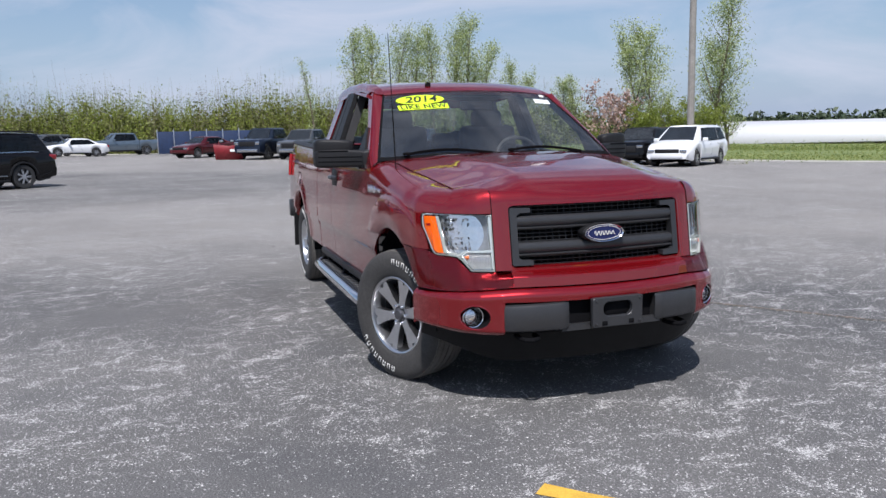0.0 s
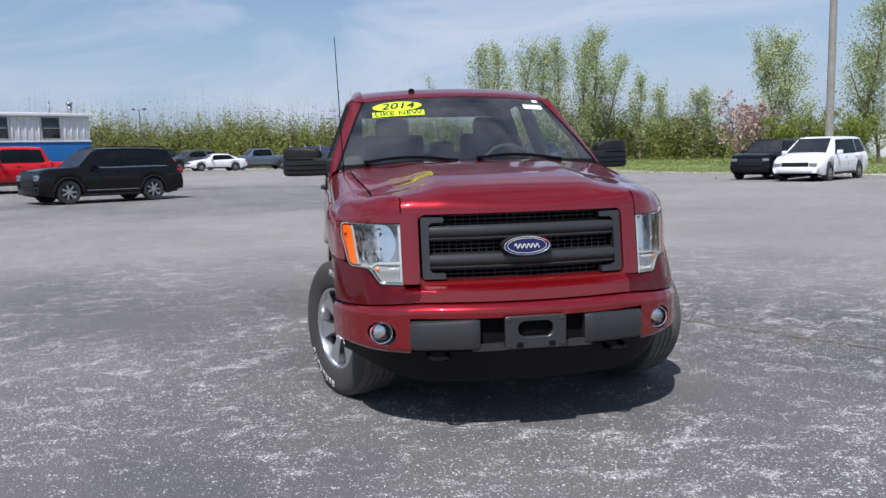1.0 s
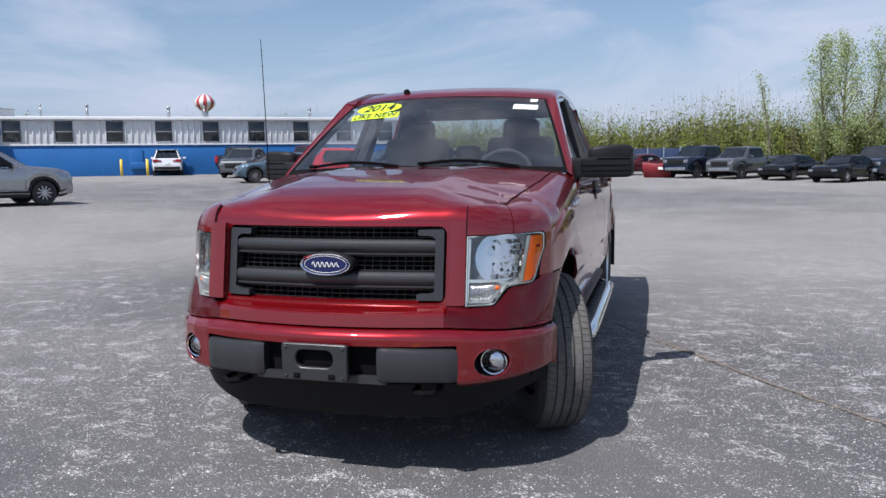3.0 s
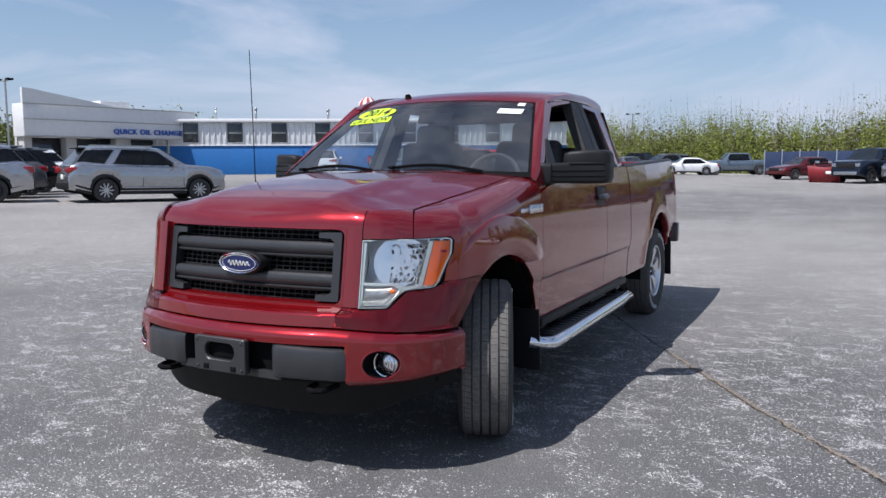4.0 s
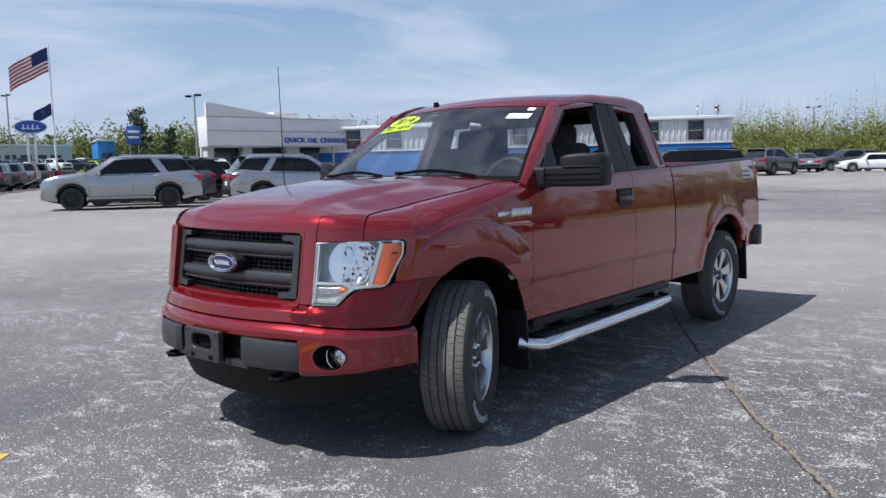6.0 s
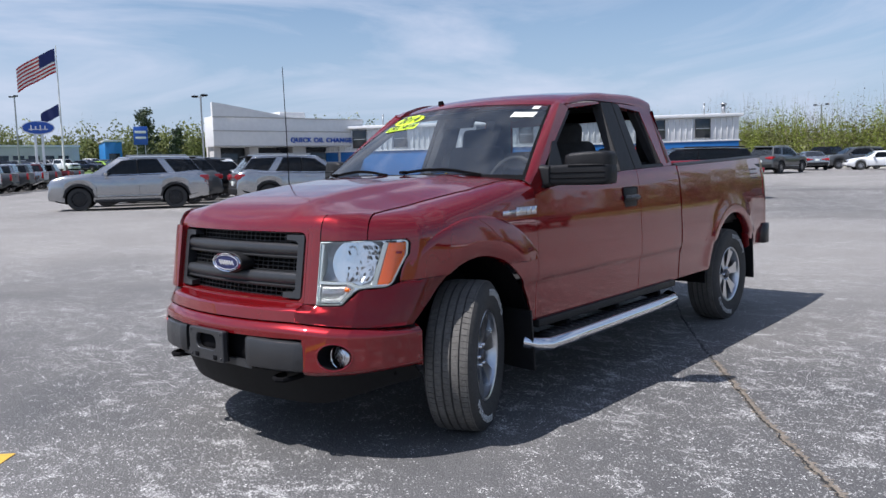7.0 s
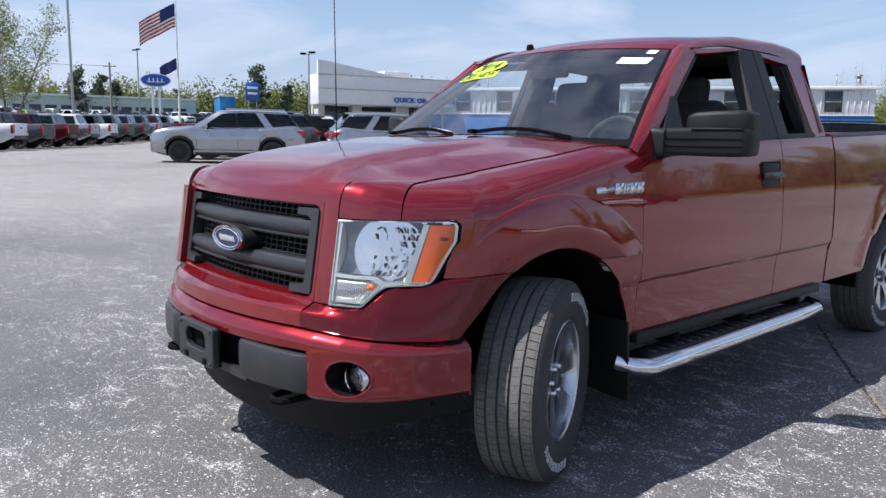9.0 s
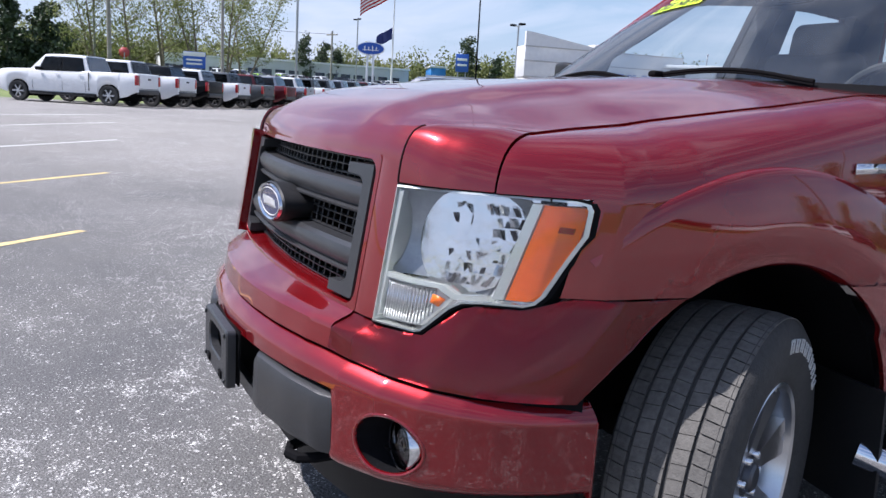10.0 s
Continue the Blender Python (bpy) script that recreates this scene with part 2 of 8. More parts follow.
    bp2.inputs["Strength"].default_value, bp2.inputs["Distance"].default_value = 0.4, 0.03
    l.new(vor.outputs["Distance"], bp.inputs["Height"])
    l.new(tex("ShaderNodeTexNoise", 9, 6).outputs["Fac"], bp2.inputs["Height"])
    l.new(bp2.outputs[0], bp.inputs["Normal"])
    l.new(bp.outputs[0], b.inputs["Normal"])
    return m


ASPHALT = asphalt_material()
GRAVEL = mat("pale_gravel", (0.42, 0.40, 0.36), 0.95, vary=0.25, scale=0.6, bump=0.6, bscale=40)
GRASSY = mat("rough_grass_ground", (0.11, 0.18, 0.04), 0.95, vary=0.35, scale=0.12, base2=(0.24, 0.27, 0.09), bump=0.8, bscale=14)
PALEYELLOW = mat("faded_yellow_line", (0.60, 0.47, 0.22), 0.8, vary=0.3, scale=9, bump=0.3, bscale=150)
YELLOWLINE = mat("worn_yellow_line", (0.62, 0.37, 0.05), 0.8, vary=0.25, scale=9, bump=0.3, bscale=150)
WHITELINE = mat("worn_white_line", (0.50, 0.50, 0.48), 0.8, vary=0.3, scale=7, bump=0.3, bscale=150)
CRACK = mat("crack_dark_filler", (0.03, 0.029, 0.028), 0.95, vary=0.4, scale=8)


# ---------------------------------------------------------------- mesh helpers
def raw(name, verts, faces, material, parent=None, smooth=True, label=""):
    me = bpy.data.meshes.new(name)
    me.from_pydata([tuple(v) for v in verts], [], faces)
    me.update()
    if smooth:
        me.polygons.foreach_set("use_smooth", [True] * len(me.polygons))
    if isinstance(material, (list, tuple)):
        for q in material:
            me.materials.append(q)
    else:
        me.materials.append(material)
    ob = new(name, me)
    if parent is not None:
        ob.parent = parent
    if label:
        ob["label"] = label
    return ob


def part(name, bm, material, parent, label="", smooth=True, sharp=35):
    """Link a bmesh as one mesh object under a thing or a part."""
    bmesh.ops.recalc_face_normals(bm, faces=bm.faces)
    for e in bm.edges:
        if len(e.link_faces) == 2 and e.calc_face_angle(0) > radians(sharp):
            e.smooth = False
    me = bpy.data.meshes.new(name)
    bm.to_mesh(me)
    bm.free()
    me.polygons.foreach_set("use_smooth", [smooth] * len(me.polygons))
    me.materials.append(material)
    ob = new(name, me)
    if parent is not None:
        ob.parent = parent
    if label:
        ob["label"] = label
    return ob


def outward(ob, way):
    """Turn a sheet of glass so that its faces look along way."""
    me = ob.data
    if sum(p.normal.dot(Vector(way)) for p in me.polygons) < 0:
        me.flip_normals()
    return ob


def lerp(a, b, t):
    return a + (b - a) * t


def sstep(a, b, v):
    t = min(max((v - a) / (b - a), 0.0), 1.0)
    return t * t * (3 - 2 * t)


def curve(xs, zs):
    """A smooth-ish function through a few points."""
    def f(v):
        return float(np.interp(v, xs, zs))
    return f


def grid(name, nu, nv, fn, material, parent, thick=0.0, label="", sharp=35):
    """A sheet of (nu+1) x (nv+1) points fn(u, v), given a thickness inwards."""
    bm = bmesh.new()
    rows = [[bm.verts.new(fn(i / nu, j / nv)) for j in range(nv + 1)] for i in range(nu + 1)]
    for i in range(nu):
        for j in range(nv):
            q = [rows[i][j], rows[i + 1][j], rows[i + 1][j + 1], rows[i][j + 1]]
            try:
                bm.faces.new(q)
            except ValueError:
                pass
    bmesh.ops.remove_doubles(bm, verts=bm.verts, dist=1e-5)
    if thick:
        bmesh.ops.solidify(bm, geom=bm.faces[:], thickness=thick)
    return part(name, bm, material, parent, label, sharp=sharp)


def box(bm, cx, cy, cz, sx, sy, sz, bev=0.0, seg=2, m=None):
    """A bevelled box inside a bmesh."""
    r = bmesh.ops.create_cube(bm, size=1.0)
    vs = r["verts"]
    bmesh.ops.scale(bm, vec=(sx, sy, sz), verts=vs)
    if bev:
        es = list({e for v in vs for e in v.link_edges})
        r2 = bmesh.ops.bevel(bm, geom=es, offset=bev, segments=seg, affect='EDGES', profile=0.5)
        vs = list({v for f in r2["faces"] for v in f.verts} | {v for v in vs if v.is_valid})
    mm = Matrix.Translation((cx, cy, cz)) if m is None else m
    bmesh.ops.transform(bm, matrix=mm, verts=vs)
    return vs


def boxpart(name, c, s, material, parent, bev=0.005, seg=2, rot=(0, 0, 0), label=""):
    bm = bmesh.new()
    box(bm, 0, 0, 0, *s, bev, seg, m=pose(*c, *rot))
    return part(name, bm, material, parent, label)


def tube(bm, pts, radii, n=10, cap=True):
    """A round tube along points with a radius at each."""
    pts = [Vector(p) for p in pts]
    if not isinstance(radii, (list, tuple)):
        radii = [radii] * len(pts)
    rings, prev = [], None
    for i, p in enumerate(pts):
        d = (pts[min(i + 1, len(pts) - 1)] - pts[max(i - 1, 0)]).normalized()
        ref = prev if prev is not None and abs(prev.dot(d)) < 0.95 else (Vector((0, 0, 1)) if abs(d.z) < 0.9 else Vector((1, 0, 0)))
        a = (ref - d * ref.dot(d)).normalized()
        prev = a
        b = d.cross(a)
        rings.append([bm.verts.new(p + (a * math.cos(2 * math.pi * k / n) + b * math.sin(2 * math.pi * k / n)) * radii[i]) for k in range(n)])
    for r, s in zip(rings, rings[1:]):
        for k in range(n):
            bm.faces.new((r[k], r[(k + 1) % n], s[(k + 1) % n], s[k]))
    if cap:
        bm.faces.new(rings[0][::-1])
        bm.faces.new(rings[-1])


def lathe(bm, prof, n=48, m=None, a0=0.0, a1=2 * math.pi):
    """Turn a profile of (radius, x) about the x axis."""
    full = abs(a1 - a0 - 2 * math.pi) < 1e-6
    steps = n if full else n + 1
    rings = []
    for k in range(steps):
        a = a0 + (a1 - a0) * k / n
        rings.append([bm.verts.new((x, r * math.cos(a), r * math.sin(a))) for r, x in prof])
    for k in range(n):
        r, s = rings[k], rings[(k + 1) % steps]
        for i in range(len(prof) - 1):
            bm.faces.new((r[i], r[i + 1], s[i + 1], s[i]))
    if m is not None:
        bmesh.ops.transform(bm, matrix=m, verts=[v for r in rings for v in r])


def prism(bm, poly, a, b, fn):
    """A prism over a polygon: fn(p, d) places a 2D point at depth d."""
    lo = [bm.verts.new(fn(p, a)) for p in poly]
    hi = [bm.verts.new(fn(p, b)) for p in poly]
    bm.faces.new(lo)
    bm.faces.new(hi[::-1])
    k = len(poly)
    for i in range(k):
        bm.faces.new((lo[i], lo[(i + 1) % k], hi[(i + 1) % k], hi[i]))


def lettering(text, size, extrude=0.002, spacing=1.0, shear=0.0):
    """Vertices and faces of a line of text in the built-in font, centred on the origin in x and y."""
    cu = bpy.data.curves.new("text", 'FONT')
    cu.body, cu.size, cu.extrude, cu.align_x, cu.align_y = text, size, extrude, 'CENTER', 'CENTER'
    cu.space_character, cu.shear, cu.resolution_u, cu.offset = spacing, shear, 4, size * 0.018
    ob = new("text", cu)
    bpy.context.view_layer.update()
    me = bpy.data.meshes.new_from_object(ob.evaluated_get(bpy.context.evaluated_depsgraph_get()))
    verts, faces = [v.co.copy() for v in me.vertices], [tuple(p.vertices) for p in me.polygons]
    bpy.data.objects.remove(ob)
    bpy.data.curves.remove(cu)
    bpy.data.meshes.remove(me)
    return verts, faces


def pieces(verts, faces):
    """Split a mesh into its connected pieces."""
    root = list(range(len(verts)))

    def find(k):
        while root[k] != k:
            root[k] = root[root[k]]
            k = root[k]
        return k
    for f in faces:
        for q in f[1:]:
            root[find(q)] = find(f[0])
    groups = {}
    for f in faces:
        groups.setdefault(find(f[0]), []).append(f)
    out = []
    for fs in groups.values():
        ids = sorted({q for f in fs for q in f})
        at = {q: i for i, q in enumerate(ids)}
        out.append(([verts[q] for q in ids], [tuple(at[q] for q in f) for f in fs]))
    return out


def empty(name, m=None):
    ob = new(name)
    ob.empty_display_size = 0.2
    if m is not None:
        ob.matrix_basis = m
    return ob


# ---------------------------------------------------------------- ground
def rise(x, y):
    """The lot is level round the truck and climbs gently to the far side."""
    w = y - 0.5 * x
    return -1.2 * sstep(38, 95, x) + 0.36 * sstep(6, 24, -x) * (1 - sstep(60, 160, y) * 0.3) + 0.5 * sstep(28, 63, w)


def sheet(name, xs, ys, left, right, lift, material, label):
    verts, faces, n = [], [], len(xs)
    for y in ys:
        a, b = left(y), right(y)
        for u in xs:
            x = lerp(a, b, u)
            verts.append((x, y, rise(x, y) + lift))
    for j in range(len(ys) - 1):
        for i in range(n - 1):
            k = j * n + i
            faces.append((k, k + 1, k + n + 1, k + n))
    return tagged(raw(name, verts, faces, material), label, name, kind="structure")


U = [i / 60 for i in range(61)]
far_ys = [-2500, -900, -300, -120] + list(range(-60, 200, 4)) + [260, 400, 700, 1300, 3000]
sheet("ground", [(-1 if i < 30 else 1) * abs((i - 30) / 30) ** 3 / 2 + 0.5 for i in range(61)], far_ys, lambda y: -3000, lambda y: 3000, -0.03, GRASSY, "rough spring grass and bare soil round the lot")
lot_right = lambda y: 33 - 0.34 * max(y, -60)
sheet("pavement", U, list(range(-60, 79, 3)), lambda y: -41 - 39 * sstep(2, 20, y), lot_right, 0.0, ASPHALT, "worn grey asphalt lot with pale patches and cracks")

sheet("gravel_verge", [0, 0.35, 0.7, 1.0], list(range(-60, 79, 3)), lambda y: lot_right(y) - 0.15 + 0.25 * math.sin(y * 0.7), lambda y: lot_right(y) + 1.7 + 0.5 * math.sin(y * 0.43), 0.008, GRAVEL, "pale gravel verge along the lot's edge")
sheet("concrete_apron", U, [71, 74, 77, 80, 83], lambda y: -80, lambda y: lot_right(y) - 0.4, 0.006, GRAVEL, "pale strip of concrete and gravel at the lot's far end")

# ---------------------------------------------------------------- the red pickup truck
truck = tagged(empty("pickup_truck"), "dark red metallic extended-cab pickup truck parked on the asphalt", "pickup truck")
ARCH_F, ARCH_R, R_ARCH = (0.83, 0.42), (4.49, 0.44), 0.515
half_width = curve([0.30, 0.42, 0.60, 1.0, 1.5, 2.5, 3.3, 4.0, 4.6, 5.0, 5.42], [0.885, 0.925, 0.945, 0.955, 0.958, 0.958, 0.955, 0.95, 0.94, 0.925, 0.895])
side_tuck = curve([0.30, 0.45, 0.705, 0.733, 0.752, 0.90, 1.10, 1.25, 1.32, 1.40, 1.46], [-0.05, -0.034, -0.020, -0.018, 0.0, 0.0, -0.008, -0.022, -0.036, -0.058, -0.075])


def side_x(y, z):
    """Half the truck's width at a place of its lower side."""
    return half_width(y) + side_tuck(z)


# radius of the flare from the wheel's centre, and how far it stands proud: flange, lip crease, convex band, step
FLARE = [(0.511, -0.05), (0.511, 0.008), (0.518, 0.014), (0.545, 0.020), (0.583, 0.0275), (0.590, 0.0285), (0.600, 0.0282), (0.625, 0.0265), (0.655, 0.0230), (0.685, 0.0180), (0.708, 0.0130), (0.7175, 0.0105), (0.7215, 0.007), (0.7235, 0.001), (0.724, -0.006)]


def arch_flare(s, arch, th0, th1, proud, ymax, floor, parent, fade=0.0, wide=1.0, soft=0.0):
    """A raised band swept round a wheel arch: flange, lip crease, convex band and a crisp step to the side."""
    cy, cz = arch
    def fn(u, v):
        th = lerp(th0, th1, u)
        r, off = FLARE[round(v * (len(FLARE) - 1))]
        r = 0.511 + (r - 0.511) * wide
        dy, dz = math.cos(th), math.sin(th)
        low = 0.0 if dz <= 0 or th < 1.5 else (floor - cz) / dz
        r = max(r, min(low, 0.511 + 0.213 * wide))
        if dy > 0:
            r = min(r, (ymax - cy) / dy)
        y, z = cy + r * dy, cz + r * dz
        z = max(z, floor)
        if off > 0:
            if soft:
                off *= 1 - soft * sstep(0.50, 0.511 + 0.213 * wide, r)
            off *= proud * (1 - 0.7 * sstep(ymax - 0.16, ymax, y))
            if fade:
                off = lerp(off, 0.0012 if r < 0.71 else -0.004, sstep(th1 - fade, th1 - 0.02, th))
        return (s * (side_x(y, z) + off), y, z)
    return grid("arch_flare", 72, len(FLARE) - 1, fn, RED, parent, 0.0, sharp=62)


def house_x(y, z):
    """Half the width of the cab above the belt line."""
    return 0.902 - 0.395 * max(z - 1.36, 0) - 0.15 * min(z - 1.36, 0) - 0.02 * sstep(2.6, 3.3, y)


def arch_floor(base, arch):
    cy, cz = arch
    def f(y):
        d = abs(y - cy)
        return max(base(y), cz + math.sqrt(max(R_ARCH ** 2 - d * d, 0))) if d < R_ARCH else base(y)
    return f


def arch_columns(y0, y1, arch, n=18):
    cy = arch[0]
    ys = {y0, y1, *[cy - R_ARCH * math.cos(math.pi * k / 26) for k in range(27)], cy - R_ARCH - 1e-4, cy + R_ARCH + 1e-4}
    ys |= {lerp(y0, y1, k / n) for k in range(n + 1)}
    return sorted(y for y in ys if y0 <= y <= y1)


def side_panel(name, s, ys, low, high, material, nz=14, thick=0.02, xfn=side_x, parent=None, label=""):
    """A body panel on one side (s = 1 or -1), column by column."""
    def fn(u, v):
        y = ys[round(u * (len(ys) - 1))]
        z = lerp(low(y), high(y), v)
        return (s * xfn(y, z), y, z)
    return grid(name, len(ys) - 1, nz, fn, material, parent or truck, thick * s, label, sharp=50)


sill = lambda y: 0.505
belt = curve([1.37, 1.50, 1.62, 2.5, 3.36], [1.225, 1.265, 1.275, 1.350, 1.376])
rail = curve([3.2, 3.40, 5.48], [1.368, 1.372, 1.432])

# front: plan curve of the fascia, hood and bumper
face_y = curve([0, 0.2, 0.4, 0.53, 0.61, 0.68, 0.726, 0.80, 0.85, 0.89, 0.92, 0.935], [-0.045, -0.037, -0.018, 0.002, 0.018, 0.05, 0.085, 0.165, 0.235, 0.31, 0.375, 0.42])


def face(x, z):
    return face_y(abs(x)) + 0.15 * (z - 0.80)


hood_front_y = curve([0, 0.3, 0.5, 0.59, 0.65, 0.72], [0.055, 0.062, 0.078, 0.100, 0.175, 0.305])
hood_rear_y = curve([0, 0.5, 0.82], [1.24, 1.265, 1.345])
hood_z = curve([0.0, 0.055, 0.09, 0.14, 0.25, 0.4, 0.6, 0.9, 1.2, 1.45], [1.14, 1.176, 1.208, 1.236, 1.268, 1.292, 1.318, 1.345, 1.358, 1.364])
edge_drop = curve([0.05, 0.14, 0.30, 0.54, 0.70, 0.93, 1.2, 1.42], [0.03, 0.06, 0.093, 0.098, 0.088, 0.074, 0.042, 0.036])
hood_edge = curve([0.30, 0.54, 0.70, 0.93, 1.2, 1.42], [0.72, 0.73, 0.75, 0.78, 0.80, 0.815])


def hood_top(x, y):
    a = abs(x) / hood_edge(y)
    return hood_z(y) - edge_drop(y) * (0.30 * sstep(0.50, 0.70, a) + 0.12 * a * a + 0.58 * sstep(0.60, 1.12, a) / 0.93)


def hood_pt(u, v):
    a = 2 * u - 1
    y0, y1 = hood_front_y(abs(a) * 0.72), hood_rear_y(abs(a) * 0.82)
    y = lerp(y0, y1, v ** 1.2)
    x = a * hood_edge(y)
    return (x, y, hood_top(x, y))


grid("hood", 48, 40, hood_pt, RED, truck, 0.012, sharp=60)

bump_y = curve([0, 0.15, 0.3, 0.45, 0.6, 0.7, 0.78, 0.84, 0.88, 0.91, 0.935, 0.95], [-0.175, -0.168, -0.150, -0.118, -0.066, -0.015, 0.045, 0.112, 0.17, 0.228, 0.297, 0.372])


def lower_face(x, z, v):
    """The shelf below grille and headlamps: out at its foot, back at its top."""
    a = abs(x)
    out = bump_y(a) + 0.028
    back = face(x, z)
    k = sstep(0.50, 0.74, a)
    share = lerp(sstep(0.62, 1.0, v), lerp(sstep(0.45, 1.0, v), v ** 1.5, sstep(0.6, 0.75, a)), k)
    return lerp(min(out + lerp(0.012, 0.03, k) * v, back), back, share)


for s in (1, -1):
    # fender: one sheet from the headlamp round the corner to the door, rolled over to the hood's edge
    shoulder = curve([0.30, 0.42, 0.7, 1.38], [1.066, 1.067, 1.105, 1.205])
    lamp_end = curve([0.868, 0.935, 0.994, 1.045, 1.067], [0.8695, 0.8845, 0.8975, 0.8975, 0.8910])
    f_low = arch_floor(lambda y: 0.8685 if y < ARCH_F[0] else 0.505, ARCH_F)
    NZ, NC = 22, 14

    def roll(a, c):
        b = Vector((lerp(a.x, c.x, 0.10), lerp(a.y, c.y, 0.10), lerp(a.z, c.z, 0.93)))
        return [a * (1 - v) ** 2 + b * 2 * v * (1 - v) + c * v * v for v in [k / NC for k in range(1, NC + 1)]]

    def edge_pt(yb):
        yc = lerp(0.305, 0.55, (yb - 0.19) / 0.36) if yb < 0.55 else yb
        xe = hood_edge(yc) + 0.0075
        return Vector((xe, yc, hood_top(xe, yc) - 0.003))
    cols = []
    for k in range(9):
        x = lerp(0.787, 0.8910, k / 8)
        a = Vector((x, face(x, 1.067), 1.067))
        cols.append([a] * (NZ + 1) + roll(a, edge_pt(a.y)))
    for k in range(1, 6):
        side = []
        for j in range(NZ + 1):
            z = lerp(0.8685, 1.067, j / NZ)
            x = lerp(lamp_end(z), 0.9195, k / 5)
            side.append(Vector((x, face(x, z), z)))
        cols.append(side + roll(side[-1], edge_pt(side[-1].y)))
    for y in [q for q in arch_columns(0.42, 1.372, ARCH_F, 26) if q > 0.425]:
        side = []
        for j in range(NZ + 1):
            z = lerp(f_low(y), shoulder(y), j / NZ)
            yy = y + 0.15 * (z - 0.85) * (1 - sstep(0.42, 0.62, y))
            side.append(Vector((side_x(y, z), yy, z)))
        cols.append(side + roll(side[-1], edge_pt(side[-1].y)))
    bm = bmesh.new()
    vv = [[bm.verts.new((s * p.x, p.y, p.z)) for p in c] for c in cols]
    for a, b in zip(vv, vv[1:]):
        for j in range(NZ + NC):
            bm.faces.new((a[j], b[j], b[j + 1], a[j + 1]))
    bmesh.ops.remove_doubles(bm, verts=bm.verts, dist=1e-5)
    bmesh.ops.solidify(bm, geom=bm.faces[:], thickness=0.012 * s)
    fender = part("fender", bm, RED, truck, sharp=60)
    arch_flare(s, ARCH_F, 0.15, 2.31, 1.0, 1.368, 0.8685, fender, 0.62)

    # panel between headlamp and hood
    def corner_pt(u, v):
        x = lerp(0.608, 0.784, u)
        a = Vector((x, face(x, 1.068), 1.068))
        xh = lerp(0.603, 0.719, u)
        yh = hood_front_y(xh)
        c = Vector((xh, yh, hood_top(xh, yh)))
        b = Vector((lerp(a.x, c.x, 0.10), lerp(a.y, c.y, 0.10), lerp(a.z, c.z, 0.93)))
        p = a * (1 - v) ** 2 + b * 2 * v * (1 - v) + c * v * v
        return (s * p.x, p.y, p.z)
    grid("headlamp_top_panel", 14, 14, corner_pt, RED, truck, 0.008)

    bm = bmesh.new()
    seam_pts = []
    for k in range(13):
        q = corner_pt(0.0, k / 12)
        seam_pts.append((q[0] - s * 0.0025, q[1] - 0.0005, q[2]))
    tube(bm, seam_pts, 0.0026, 6)
    part("panel_gap", bm, DARK, truck)

    # wing of the fascia under and beside the headlamp
    wing_top = curve([0.53, 0.605, 0.613, 0.722, 0.770, 0.795, 0.848, 0.866, 0.89, 0.935], [0.766, 0.766, 0.760, 0.763, 0.828, 0.8385, 0.838, 0.850, 0.8668, 0.8668])
    r_low = arch_floor(lambda q: 0.664, ARCH_F)
    cols = []
    for k in range(41):
        x = lerp(0.53, 0.9345, k / 40)
        low = 0.691 - 0.03 * sstep(0.45, 0.93, x)
        col = []
        for j in range(11):
            z = lerp(low, wing_top(x), j / 10)
            col.append((x, lower_face(x, z, j / 10), z))
        cols.append(col)
    for y in [0.45, 0.475, 0.50, 0.52, 0.54, 0.555, 0.57, 0.578]:
        col = []
        for j in range(11):
            z = lerp(min(r_low(y), 0.8655), 0.8668, j / 10)
            col.append((lerp(lerp(0.944, 0.937, sstep(0.66, 0.87, z)), side_x(0.60, z) + 0.004, sstep(0.40, 0.62, y)), y, z))
        cols.append(col)
    bm = bmesh.new()
    vv = [[bm.verts.new((s * p[0], p[1], p[2])) for p in c] for c in cols]
    for a, b in zip(vv, vv[1:]):
        for j in range(10):
            bm.faces.new((a[j], b[j], b[j + 1], a[j + 1]))
    bmesh.ops.solidify(bm, geom=bm.faces[:], thickness=0.010 * s)
    part("fascia_wing", bm, RED, truck, sharp=60)

    # doors and cab
    ysd = [lerp(1.3755, 2.676, k / 24) for k in range(25)]
    door = side_panel("front_door", s, ysd, sill, belt, RED, 44, 0.03)
    ysr = [lerp(2.682, 3.354, k / 12) for k in range(13)]
    rdoor = side_panel("rear_door", s, ysr, sill, belt, RED, 44, 0.03)
    boxpart("door_sill", (s * 0.90, 2.32, 0.485), (0.10, 1.88, 0.05), BLACKPL, truck, 0.01)

    def pillar(name, bl, br, tr, tl, material, off=0.0, n=10, thick=0.035, parent=truck):
        """A strip of the cab's side between four (y, z) corners."""
        def fn(u, v):
            y = lerp(lerp(bl[0], br[0], u), lerp(tl[0], tr[0], u), v)
            z = lerp(lerp(bl[1], br[1], u), lerp(tl[1], tr[1], u), v)
            return (s * (house_x(y, z) + off), y, z)
        return grid(name, 4, n, fn, material, parent, thick)
    pillar("windscreen_pillar", (1.362, 1.29), (1.480, 1.345), (2.075, 1.772), (1.985, 1.800), RED, 0.0, 10, 0.012)
    pillar("pillar_foot", (1.372, 1.225), (1.50, 1.262), (1.482, 1.345), (1.362, 1.29), RED, 0.0, 4, 0.012)
    pillar("pillar_trim", (1.39, 1.29), (1.53, 1.335), (2.11, 1.75), (2.00, 1.792), TRIMIN, -0.022, 10, 0.01)
